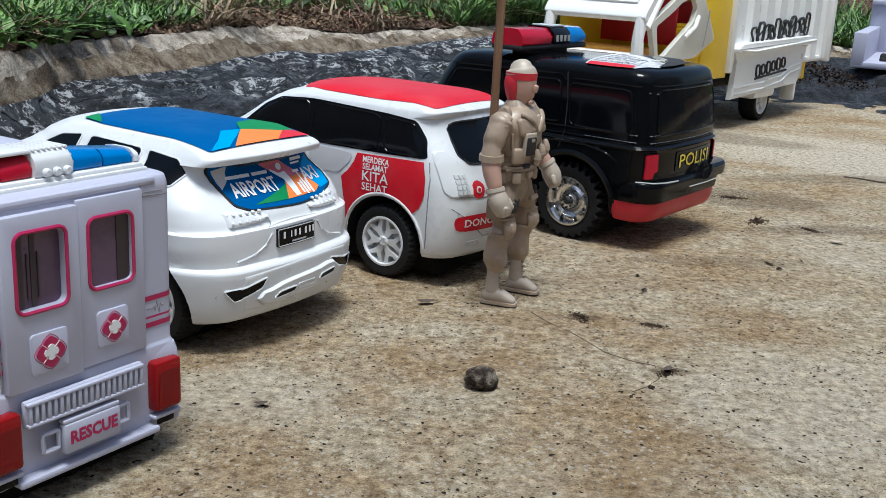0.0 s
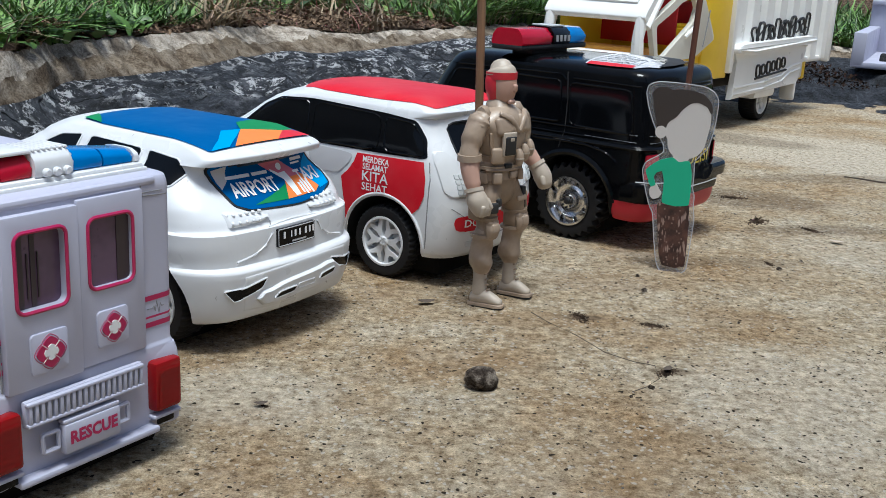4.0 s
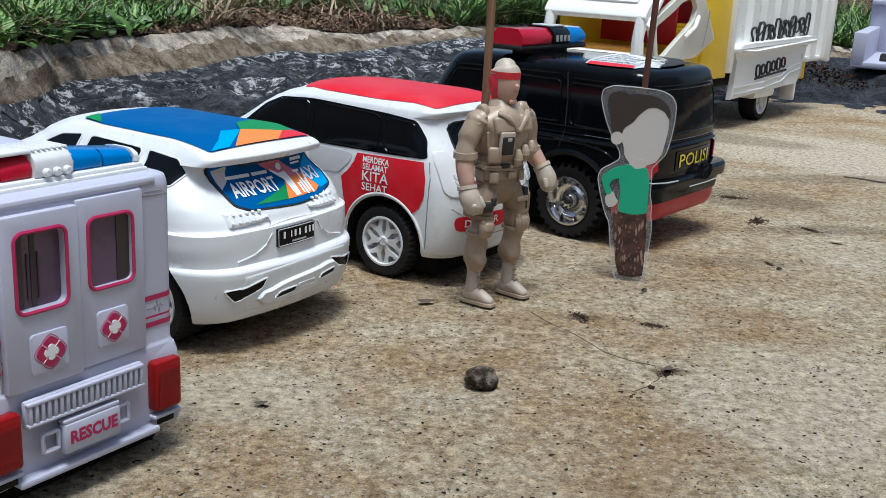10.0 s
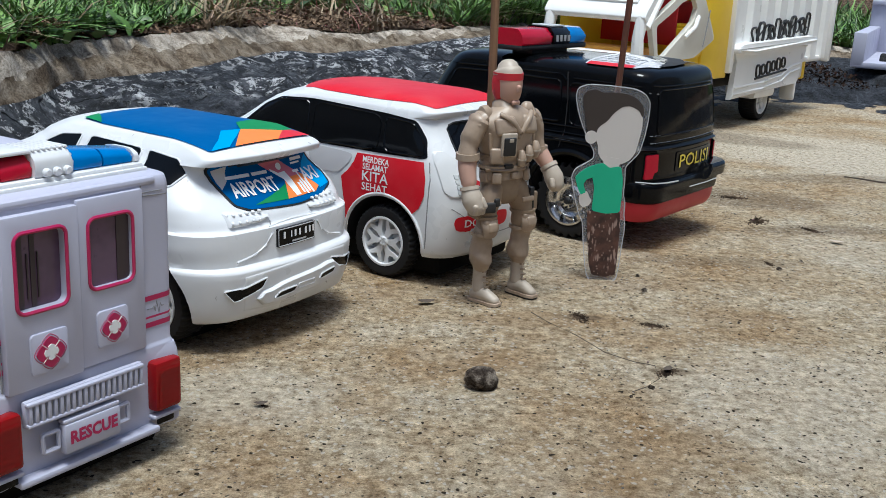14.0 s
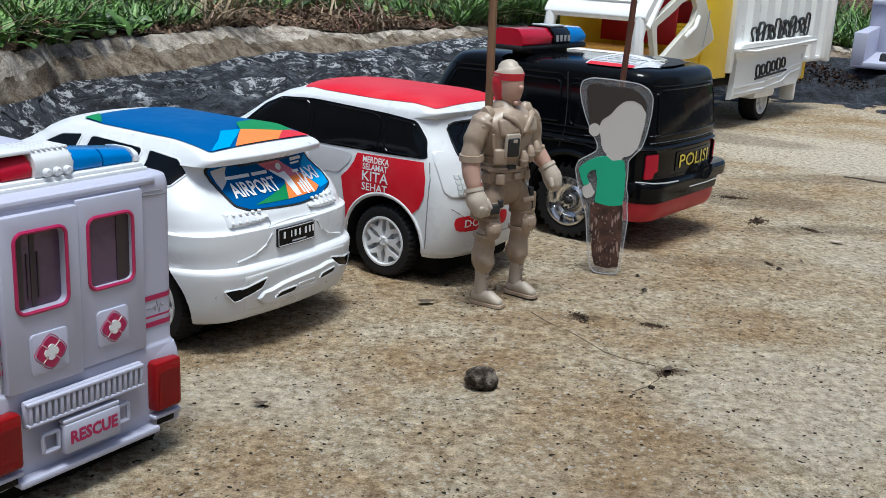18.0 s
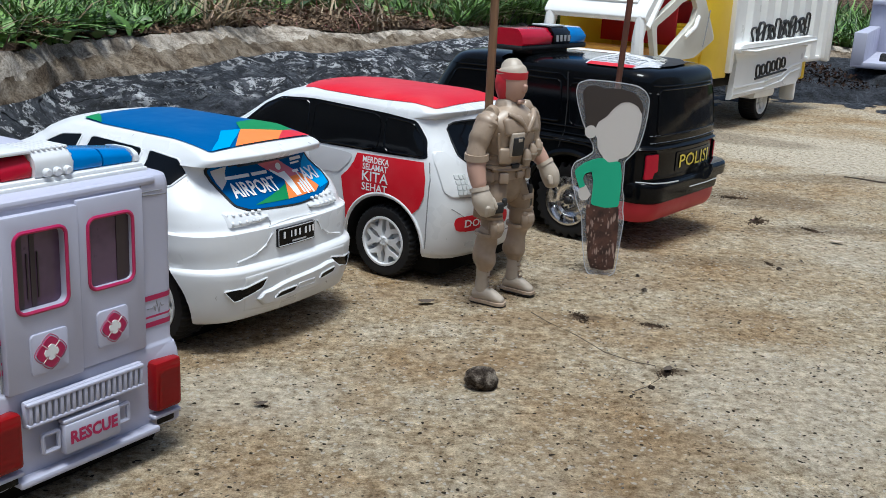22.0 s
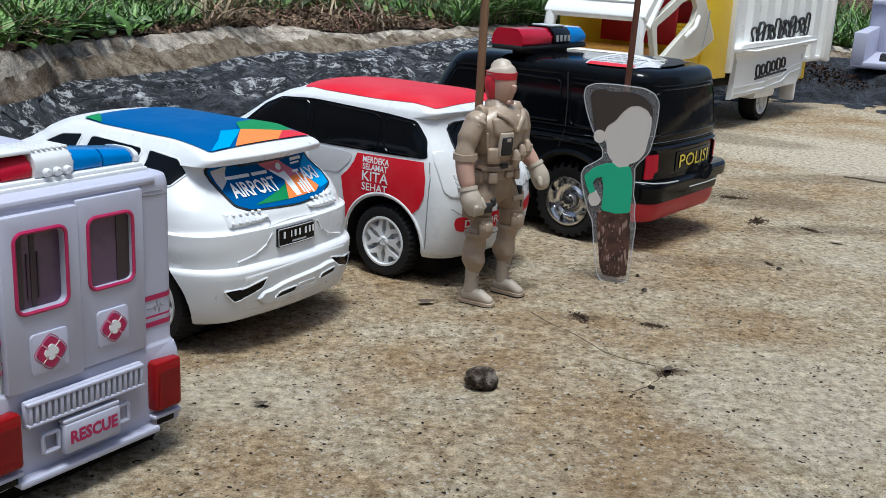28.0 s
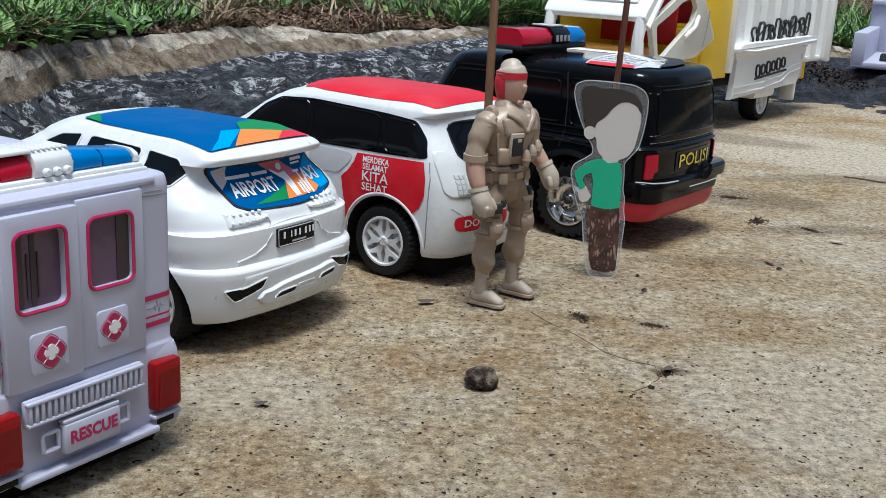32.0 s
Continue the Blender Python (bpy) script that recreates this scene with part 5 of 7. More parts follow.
    for k in range(4):
        part("siren_slot", rbox((-0.010 + 0.0055 * k, 0.0515, 0.1360), (0.0022, 0.0012, 0.0045), 0.0), M_SILVER, mid)
    part("siren_top", rbox((-0.002, 0.0655, 0.1448), (0.018, 0.018, 0.0012), 0.0004), M_CLEARLENS, mid)
    part("chassis", rbox((0, 0.088, 0.0175), (0.094, 0.215, 0.022), 0.004), M_UNDER, car, "black underside, hung low to deepen the shade below")
    part("bonnet_print", skin.lay(mm([(-30, 150), (-10, 150), (-10, 180), (-30, 175)]), TOP, 0.0006), M_REDFILM, car, "red mark on the bonnet")


M_PLUMDARK = plastic("plum_rib", (0.025, 0.016, 0.026), 0.3, 0.2)


# ---- details of the ambulance ----
def door_leaf(car, name, u0, u1, v0, v1, hole, deep):
    """A door leaf on the tail with a window through it."""
    me = mesh_of(rbox(((u0 + u1) / 2000, -deep / 2000 + 0.0012, (v0 + v1) / 2000), ((u1 - u0) / 1000, deep / 1000, (v1 - v0) / 1000), 0.0008), name, M_LILAC)
    hu0, hu1, hv0, hv1 = hole
    rr = round_rect((hu1 - hu0) / 1000, (hv1 - hv0) / 1000, 0.0026, 4, (hu0 + hu1) / 2000, (hv0 + hv1) / 2000)
    me = cut_mesh(me, [prism(rr, -0.01, 0.02, REAR)])
    me.shade_smooth()
    me.set_sharp_from_angle(angle=radians(38))
    door = part(name, me, None, car, "white rear door with a magenta framed window")
    face = deep / 1000 - 0.0012
    part("window_frame", tube([REAR @ Vector((x, y, face)) for x, y in round_rect((hu1 - hu0) / 1000 + 0.0014, (hv1 - hv0) / 1000 + 0.0014, 0.0032, 5, (hu0 + hu1) / 2000, (hv0 + hv1) / 2000)], 0.00075, True), M_MAGENTA, door, "magenta window frame")
    part("pane", prism(rr, -0.0009, -0.0006, REAR), M_PLUM, door, "dark plum tinted pane")
    for k, wide in ((0.83, 0.30),) if u0 > -10 else ((0.10, 0.22), (0.42, 0.10)):
        part("pane_band", rbox(((hu0 + (hu1 - hu0) * k) / 1000, 0.00052, (hv0 + hv1) / 2000), ((hu1 - hu0) / 1000 * wide, 0.0005, (hv1 - hv0) / 1000 * 0.97), 0.0), M_PLUMDARK, door, "darker strip across the pane")
    for k in (0.30, 0.52) if u0 < -10 else ():
        x = (hu0 + (hu1 - hu0) * k) / 1000
        part("pane_rib", rbox((x, 0.0004, (hv0 + hv1) / 2000 - 0.002), (0.0005, 0.0006, (hv1 - hv0) / 1000 * 0.6), 0.0), M_PLUMDARK, door)
    return door, face


def emblem(door, u, v, face, size):
    base = part("emblem_plate", prism(round_rect(size / 1000, size / 1000, 0.0016, 4, u / 1000, v / 1000), face, face + 0.0009, REAR, 0.0004), M_LILAC, door)
    r = size * 0.35
    petals = bmesh.new()
    outline = []
    for k in range(48):
        a = 2 * math.pi * k / 48
        q = (math.degrees(a) % 90) - 45
        d = r * 1.10 / (abs(math.cos(a)) ** 1.3 + abs(math.sin(a)) ** 1.3) ** (1 / 1.3) * (1 - 0.09 * math.exp(-((q / 8) ** 2)))
        outline.append(((u + d * math.cos(a)) / 1000, (v + d * math.sin(a)) / 1000))
    prism(outline, face + 0.0009, face + 0.0013, REAR, 0.0, petals)
    part("emblem", petals, M_MAGENTA, base, "magenta four-lobed emblem")
    w, l = r * 0.17, r * 0.56
    cross = []
    for k in range(4):
        a = math.pi / 2 * k
        for x, y in ((w, w), (l * 0.8, w * 1.5), (l, 0), (l * 0.8, -w * 1.5))[::-1]:
            cross.append(((u + x * math.cos(a) - y * math.sin(a)) / 1000, (v + x * math.sin(a) + y * math.cos(a)) / 1000))
    slits = bmesh.new()
    for k in range(4):
        turn = Matrix.Translation((u / 1000, v / 1000, 0)) @ Matrix.Rotation(math.pi / 4 + math.pi / 2 * k, 4, "Z")
        prism([(0.0002, -0.0001), (r * 0.00092, -0.0001), (r * 0.00092, 0.0001), (0.0002, 0.0001)], face + 0.00132, face + 0.0015, REAR @ turn, 0.0, slits)
    part("emblem_slit", slits, M_WHITEINK, base, "white gaps between the lobes")
    ring = [REAR @ Vector((u / 1000 + (x - u / 1000) * 1.13, v / 1000 + (y - v / 1000) * 1.13, face + 0.0009)) for x, y in outline]
    part("emblem_line", tube(ring, 0.00014, True, 5), M_MAGENTA, base, "thin magenta outline")
    part("emblem_cross", prism(cross, face + 0.0013, face + 0.0016, REAR), M_WHITEINK, base, "white cross")


def ambulance_details(car, skin):
    left, f1 = door_leaf(car, "rear_door", -31.0, -1.2, 45.0, 105.2, (-25.5, -7.2, 72.6, 98.6), 3.4)
    right, f2 = door_leaf(car, "rear_door", -0.8, 27.6, 45.4, 106.2, (4.0, 21.8, 74.0, 98.4), 2.0)
    emblem(left, -15.2, 57.0, f1, 14.6)
    emblem(right, 12.2, 58.2, f2, 13.6)
    # lower tail with lamps
    rows = [(0.0115, 0.0428, -0.0015, 0.030, 0.004, 0.002, 0.0), (0.0125, 0.0436, -0.0022, 0.030, 0.004, 0.002, 0.0), (0.0395, 0.0436, -0.0022, 0.030, 0.004, 0.002, 0.0), (0.0440, 0.0428, -0.001, 0.030, 0.004, 0.002, 0.0)]
    low = part("rear_bumper", shell(rows, 2), M_LILAC, car, "white moulded lower tail")
    part("step", rbox((0, -0.0016, 0.0128), (0.060, 0.006, 0.0026), 0.0008), M_LILAC, low)
    grille = part("grille_frame", rbox((-0.0018, -0.0024, 0.0371), (0.0495, 0.0022, 0.0098), 0.0007), M_LILAC, low)
    part("grille_backing", rbox((-0.0018, -0.0036, 0.0371), (0.0460, 0.0004, 0.0066), 0.0), M_SEAM, grille)
    slat = mesh_of(rbox((0, 0, 0), (0.00135, 0.0016, 0.0072), 0.0003), "slat", M_LILAC)
    for k in range(20):
        part("slat", slat, None, grille, "", pose(-0.0018 - 0.0233 + 0.0466 * k / 19, -0.0040, 0.0371))
    for z in (0.0333, 0.0409):
        part("grille_edge", rbox((-0.0018, -0.0040, z), (0.0490, 0.0020, 0.0013), 0.0004), M_LILAC, grille)
    board = part("name_plate", rbox((-0.0012, -0.0038, 0.0240), (0.0236, 0.0040, 0.0112), 0.0009), M_LILAC, low, "white plate with magenta lettering")
    part("plate_lid", rbox((-0.0012, -0.0036, 0.0304), (0.0236, 0.0034, 0.0016), 0.0005), M_LILAC, board)
    lift = 0.0058
    bm = moved(words("RESCUE", 0.0064, 0.0200, 0.00026), -0.0012, 0.0242)
    for v in bm.verts:
        v.co = REAR @ Vector((v.co.x, v.co.y, lift + 0.0002))
    part("lettering", bm, M_MAGENTA, board, "printed word rescue")
    for x0, x1 in ((-0.0202, -0.0138), (0.0112, 0.0160)):
        pts = [(x0, 0.0212), (x1, 0.0212), (x1, 0.0278), (x0, 0.0278)]
        part("bracket", tube([REAR @ Vector((x, y, 0.0030)) for x, y in soft_poly(pts, 2, 0.12)], 0.0009, True), M_LILAC, low)
    for side in (-1, 1):
        lamp = part("tail_lamp", rbox((side * 0.0346, -0.0012, 0.0294), (0.0128, 0.0070, 0.0200), 0.0016), M_LAMPLENS, low, "red ribbed tail lamp")
        bm = bmesh.new()
        net = {}
        for i in range(9):
            for k in range(13):
                peak = 0.0009 if i % 2 and k % 2 else 0.0
                net[i, k] = bm.verts.new((side * 0.0346 - 0.0050 + 0.00125 * i, -0.00490 - peak, 0.0208 + 0.00133 * k))
        for i in range(8):
            for k in range(12):
                bm.faces.new((net[i, k], net[i + 1, k], net[i + 1, k + 1], net[i, k + 1]))
        bmesh.ops.recalc_face_normals(bm, faces=bm.faces[:])
        part("lamp_facet", bm, M_LAMPLENS, lamp)
        part("step_slot", rbox((side * 0.0340, -0.0026, 0.0151), (0.0078, 0.0012, 0.0028), 0.0004), M_BLACK, low, "black slot")
        part("lamp_ledge", rbox((side * 0.0346, -0.0006, 0.0170), (0.0132, 0.0062, 0.0016), 0.0006), M_LILAC, low)
        u = side * 35.2
        for v, ht in ((63.6, 2.0), (56.2, 0.8), (53.2, 2.0)):
            print_on(car, skin, "trim_stripe", [(u - 6.6, v - ht / 2), (u + 6.6, v - ht / 2), (u + 6.6, v + ht / 2), (u - 6.6, v + ht / 2)], REAR, M_MAGENTA, "magenta stripe", 0.0003, step=0.0015)
            print_on(car, skin, "trim_stripe", [(-60, v - ht / 2), (-4, v - ht / 2), (-4, v + ht / 2), (-60, v + ht / 2)][:: 1] if side < 0 else [(4, v - ht / 2), (60, v - ht / 2), (60, v + ht / 2), (4, v + ht / 2)], LEFT if side < 0 else RIGHT, M_MAGENTA, "magenta stripe", 0.0003, step=0.0015)
        beat = [(u - 5.5, 59.4), (u - 3, 59.4), (u - 2.4, 60.2), (u - 1.8, 58.0), (u - 1, 62.0), (u, 57.2), (u + 0.8, 60.6), (u + 1.4, 59.4), (u + 5.5, 59.6)]
        seam(car, skin, beat, REAR, 0.00022, M_SEAM, name="pulse_line")
    seam(car, skin, [(-38, 104), (38, 104)], REAR, 0.0002, M_SEAM)
    for u in (-31.4, 28.2):
        seam(car, skin, [(u, 46), (u, 108)], REAR, 0.0004, M_SEAM)
    seam(car, skin, [(28.6, 103.0), (40, 102.2)], REAR, 0.0003, M_SEAM)
    # roof rim and light bar
    part("roof_lip", rbox((0, 0.004, 0.1080), (0.070, 0.007, 0.003), 0.0012), M_LILAC, car)
    bar = part("light_bar", rbox((0.001, 0.018, 0.1112), (0.070, 0.020, 0.0044), 0.0012), M_WHITE, car, "white roof light bar with red and blue lenses")
    part("bar_lip", rbox((0.001, 0.0084, 0.1104), (0.072, 0.003, 0.0030), 0.0008), M_WHITE, bar)
    for x in (-0.022, 0.0145):
        part("lip_notch", rbox((x, 0.0070, 0.1092), (0.0150, 0.0016, 0.0018), 0.0005), M_WHITE, bar)
    part("bar_end", rbox((0.0345, 0.0110, 0.1088), (0.0060, 0.0080, 0.0034), 0.0012), M_WHITE, bar)

    def slope(bm, at):
        for v in bm.verts:
            d = abs(v.co.x) - at
            if d > 0:
                v.co.z -= 0.12 * d * min(1.0, max(0.0, (v.co.z - 0.1132) / 0.008))
        return bm

    for x0, x1, mat, lb in ((-0.0330, -0.0090, M_REDLENS, "red lens"), (0.0065, 0.0328, M_BLUELENS, "blue lens")):
        bm = bmesh.new()
        for k in range(2):
            prism(soft_poly([(0.0100, 0.1132), (0.0104, 0.1180), (0.0130, 0.1208), (0.0240, 0.1208), (0.0262, 0.1180), (0.0266, 0.1132)], 3, 0.25), x0 + (x1 - x0) * k / 2 + 0.0001, x0 + (x1 - x0) * (k + 1) / 2 - 0.0001, ACROSS, 0.0010, bm)
        lens_part = part("lens", slope(bm, 0.008), mat, bar, lb)
        rim = bmesh.new()
        end = x1 if x1 > 0 else x0
        prism(soft_poly([(0.0092, 0.1132), (0.0096, 0.1184), (0.0126, 0.1214), (0.0246, 0.1214), (0.0270, 0.1184), (0.0274, 0.1132)], 3, 0.25), min(end, end * 1.07), max(end, end * 1.07), ACROSS, 0.0005, rim)
        part("lens_rim", slope(rim, 0.008), M_WHITE, lens_part, "white moulded rim")
    bm = bmesh.new()
    prism(soft_poly([(0.0084, 0.1128), (0.0090, 0.1192), (0.0122, 0.1222), (0.0248, 0.1222), (0.0274, 0.1192), (0.0280, 0.1128)], 3, 0.25), -0.0090, 0.0062, ACROSS, 0.0010, bm)
    mid = part("siren_box", bm, M_WHITE, bar, "white siren housing")
    for k in range(3):
        part("siren_knob", lathe([(0.0016, 0.0), (0.0016, 0.0010), (0.0010, 0.0017)], 12, Matrix.Translation((-0.0050 + 0.0040 * k, 0.0086, 0.1150)) @ REAR), M_WHITE, mid)
    for k in range(7):
        part("siren_rib", rbox((-0.0074 + 0.0021 * k, 0.0185, 0.1224), (0.0012, 0.0150, 0.0010), 0.0005), M_WHITE, mid)
    part("siren_wing", rbox((-0.0160, 0.0180, 0.1222), (0.0150, 0.0150, 0.0016), 0.0009), M_WHITE, mid)
    part("chassis", rbox((0, 0.096, 0.0085), (0.076, 0.180, 0.013), 0.003), M_UNDER, car, "black underside, hung low to deepen the shade below")


RIGHT = Matrix(((0, 0, 1, 0), (1, 0, 0, 0), (0, 1, 0, 0), (0, 0, 0, 1)))  # u forward, v up, n to the right
red_car_details(RED, RED_SKIN)
taxi_details(TAXI, TAXI_SKIN)
police_details(POLICE, POLICE_SKIN)
ambulance_details(AMB, AMB_SKIN)


# ---- box truck ----
def truck():
    t = thing("toy_truck", pose(0.447, 1.448, 0, 0, 0, 142), "yellow and white plastic toy box truck with an open cab door", "toy truck", "parked toy vehicles")
    # corrugated container, its near side at x = 0
    bm = bmesh.new()
    y0, y1, z0, z1, d = -0.184, 0.176, 0.078, 0.262, 0.010
    prof = []
    n = 8
    for k in range(n):
        a = y0 + (y1 - y0) * k / n
        w = (y1 - y0) / n
        prof += [(0.0, a), (0.0, a + w * 0.52), (d, a + w * 0.64), (d, a + w * 0.88)]
    prof += [(0.0, y1), (0.15, y1), (0.15, y0)]
    prism(prof, z0, z1, Matrix(), 0.0, bm)
    box = part("container", bm, M_CLEAN, t, "white corrugated cargo box", smooth=False)
    part("floor_rail", rbox((0.010, -0.004, 0.0785), (0.018, 0.356, 0.008), 0.002), M_CLEAN, box)
    part("corner_post", rbox((0.0, 0.174, 0.165), (0.014, 0.010, 0.184), 0.002), M_CLEAN, box)
    part("corner_post", rbox((0.0, -0.182, 0.165), (0.012, 0.010, 0.184), 0.002), M_CLEAN, box)
    rnd = random.Random(5)
    for k in range(11):
        y = 0.098 - 0.0182 * k
        zc = 0.1165 + 0.0013 * k
        hgt = 0.008 + 0.004 * (k % 3 == 1) + 0.004 * rnd.random()
        lean = 0.45 * (k % 3 - 1)
        pts = [(-0.0012, y - u - lean * v + 0.002 * math.sin(v * 400), zc + v) for u, v in round_rect(0.013 + 0.006 * rnd.random(), 2 * hgt, 0.0055, 3)]
        part("graffiti_stroke", tube(pts, 0.0015 + 0.0006 * (k % 2), True, 5), M_BLACKINK, box, "black painted outline")
        if k % 2:
            part("graffiti_stroke", tube([(-0.0012, y + 0.011, zc - 0.004), (-0.0012, y, zc + 0.002), (-0.0012, y - 0.013, zc + 0.008)], 0.0012, False, 5), M_BLACKINK, box, "black painted stroke")
    # cab: yellow shell open to the front and side
    cab = part("cab", rbox((0.115, 0.275, 0.120), (0.014, 0.200, 0.098), 0.003), M_YELLOW, t, "yellow and white cab with red seats")
    part("cab_rear", rbox((0.066, 0.190, 0.165), (0.130, 0.022, 0.190), 0.003), M_YELLOW, cab, "yellow rear wall of the cab")
    part("cab_floor", rbox((0.062, 0.290, 0.0780), (0.120, 0.200, 0.016), 0.003), M_YELLOW, cab)
    part("side_sill", rbox((0.008, 0.300, 0.0830), (0.010, 0.190, 0.030), 0.003), M_YELLOW, cab)
    part("side_panel", rbox((0.003, 0.212, 0.162), (0.008, 0.076, 0.190), 0.002), M_YELLOW, cab, "yellow side panel")
    part("nose", rbox((0.060, 0.400, 0.0760), (0.124, 0.022, 0.056), 0.004), M_CLEAN, cab)
    dash = part("dashboard", rbox((0.060, 0.378, 0.1000), (0.108, 0.030, 0.018), 0.004), M_ORANGE, cab, "orange dashboard")
    part("dash_shelf", rbox((0.060, 0.360, 0.0900), (0.108, 0.030, 0.014), 0.003), M_YELLOW, dash)
    for x in (0.034, 0.086):
        seat = part("seat", rbox((x, 0.250, 0.1000), (0.050, 0.052, 0.024), 0.008), M_YELLOW, cab, "yellow seat with red back")
        part("seat_back", rbox((x, 0.222, 0.1300), (0.050, 0.016, 0.056), 0.006), M_RED, seat)
        for k in range(4):
            part("seat_rib", rbox((x, 0.236 + 0.010 * k, 0.1125), (0.040, 0.005, 0.003), 0.001), M_YELLOW, seat)
    bench = part("bench", rbox((0.020, 0.268, 0.112), (0.040, 0.058, 0.036), 0.006), M_YELLOW, cab, "yellow ribbed bench seat")
    for k in range(6):
        part("bench_rib", rbox((0.018, 0.246 + 0.009 * k, 0.1305), (0.034, 0.0045, 0.004), 0.0015), M_YELLOW, bench)
    part("red_lining", rbox((0.064, 0.300, 0.1380), (0.106, 0.004, 0.058), 0.001), M_RED, cab, "red cab lining")
    # white roof and windscreen frame
    roof = bmesh.new()
    prism(soft_poly([(0.180, 0.240), (0.300, 0.236), (0.345, 0.206), (0.400, 0.150), (0.405, 0.142), (0.400, 0.137), (0.392, 0.140), (0.336, 0.194), (0.296, 0.224), (0.180, 0.228)], 3, 0.2), -0.004, 0.124, ACROSS, 0.002, roof)
    part("cab_roof", roof, M_CLEAN, cab, "white cab roof")
    part("roof_panel", rbox((0, 0, 0), (0.096, 0.062, 0.0030), 0.0012, None, Matrix.Translation((0.060, 0.3735, 0.1795)) @ Matrix.Rotation(radians(-47), 4, "X")), M_CLEAN, cab)
    for x in (0.003, 0.117):
        part("pillar", tube([(x, 0.398, 0.142), (x, 0.404, 0.120), (x, 0.402, 0.098)], [0.007, 0.0065, 0.0075], False, 8), M_CLEAN, cab, "white windscreen pillar")
    part("pillar", tube([(-0.002, 0.398, 0.132), (-0.002, 0.352, 0.186), (-0.002, 0.330, 0.205)], 0.005, False, 8), M_CLEAN, cab)
    # open cab door, pale frame round a window
    out = [(-0.3936, 0.1365), (-0.3333, 0.1650), (-0.279, 0.178), (-0.2302, 0.1159), (-0.2814, 0.0965), (-0.3485, 0.094), (-0.3783, 0.099)]
    me = mesh_of(prism(soft_poly(out, 3, 0.1), -0.003, 0.003, LEFT, 0.001), "door", M_CREAM)
    hole = [(-0.3720, 0.1024), (-0.3810, 0.1333), (-0.3433, 0.1490), (-0.3257, 0.1584), (-0.2960, 0.1655), (-0.2856, 0.1521), (-0.2930, 0.1364), (-0.3569, 0.1006)]
    me = cut_mesh(me, [prism(soft_poly(hole, 3, 0.12), -0.02, 0.02, LEFT)])
    me.set_sharp_from_angle(angle=radians(38))
    door = part("door", me, None, cab, "cream cab door swung open", Matrix.Translation((-0.004, 0.002, 0)))
    part("door_handle", tube([(-0.003, 0.310, 0.1205), (-0.007, 0.294, 0.1325), (-0.003, 0.281, 0.1430)], 0.0024, False, 8), M_CLEAN, door)
    part("door_seam", tube([(-0.0032, 0.262, 0.108), (-0.0032, 0.252, 0.150)], 0.0008, False, 6), M_SEAM, door)
    # side skirt with its writing
    sk = [(-0.160, 0.0385), (0.057, 0.0478), (0.067, 0.0500), (0.083, 0.0967), (0.096, 0.100), (-0.168, 0.100), (-0.152, 0.0865)]
    sm = bmesh.new()
    prism(sk, -0.002, 0.005, LEFT, 0.002, sm)
    skirt = part("side_skirt", sm, M_CLEAN, t, "white moulded side skirt with black writing")
    top = bmesh.new()
    prism(soft_poly([(-0.170, 0.0975), (-0.118, 0.0945), (0.098, 0.1040), (0.101, 0.1080), (0.099, 0.1140), (-0.166, 0.1080), (-0.172, 0.1030)], 2, 0.15), -0.010, 0.013, LEFT, 0.003, top)
    part("skirt_lip", top, M_CLEAN, skirt)
    part("skirt_ridge", tube([(-0.0135, 0.166, 0.1012), (-0.0135, 0.120, 0.0990), (-0.0135, -0.094, 0.1082)], 0.0014, False, 6), M_CLEAN, skirt)
    for dz, r in ((0.0, 0.0020), (-0.008, 0.0018)):
        part("skirt_ridge", tube([(-0.005, 0.155, 0.053 + dz), (-0.005, 0.060, 0.056 + dz), (-0.005, 0.000, 0.062 + dz), (-0.005, -0.030, 0.072 + dz), (-0.005, -0.066, 0.076 + dz)], r, False, 6), M_CLEAN, skirt)
    bm = bmesh.new()
    for k in range(6):
        y = 0.084 - 0.0170 * k
        zc = 0.0715 + 0.0016 * k
        ring = [(-0.0055, y - u + 0.15 * v, zc + v) for u, v in round_rect(0.0125, 0.015 - 0.003 * (k % 2), 0.0045, 3)]
        tube(ring, 0.0016, True, 6, bm)
    tube([(-0.0055, 0.092, 0.0618), (-0.0055, -0.014, 0.0690)], 0.0014, False, 6, bm)
    part("skirt_writing", bm, M_BLACKINK, skirt, "black outlined writing")
    part("mudflap", rbox((0.006, -0.061, 0.046), (0.022, 0.007, 0.046), 0.003), M_CLEAN, t, "white mudflap")
    part("lamp_block", rbox((0.012, -0.084, 0.064), (0.024, 0.022, 0.024), 0.004), M_CREAM, t)
    part("yellow_reflector", rbox((0.012, -0.101, 0.064), (0.022, 0.012, 0.026), 0.002), M_YELLOW, t, "yellow reflector")
    part("frame_rail", rbox((0.075, 0.10, 0.060), (0.09, 0.56, 0.022), 0.003), M_BLACKMATT, t, "black chassis rail")
    part("tank", rbox((0.030, 0.205, 0.050), (0.035, 0.06, 0.030), 0.006), M_BLACKMATT, t)
    part("fender", rbox((0.020, 0.040, 0.044), (0.045, 0.070, 0.022), 0.006), M_CLEAN, t, "white wheel cover")
    meshes = wheel_meshes(0.027, 0.024, "plain")
    for y in (0.022, 0.330):
        for x in (0.020, 0.130):
            w = part("wheel", meshes[0], None, t, "black rubber tyre", pose(x, y, 0.027, 0, 0, 0 if x < 0.1 else 180))
            part("rim", meshes[1], None, w, "white moulded rim")
            part("hub_cap", meshes[2], None, w)
    return t


M_ORANGE = plastic("orange_plastic", (0.80, 0.36, 0.04), 0.4, 0.12)
TRUCK = truck()


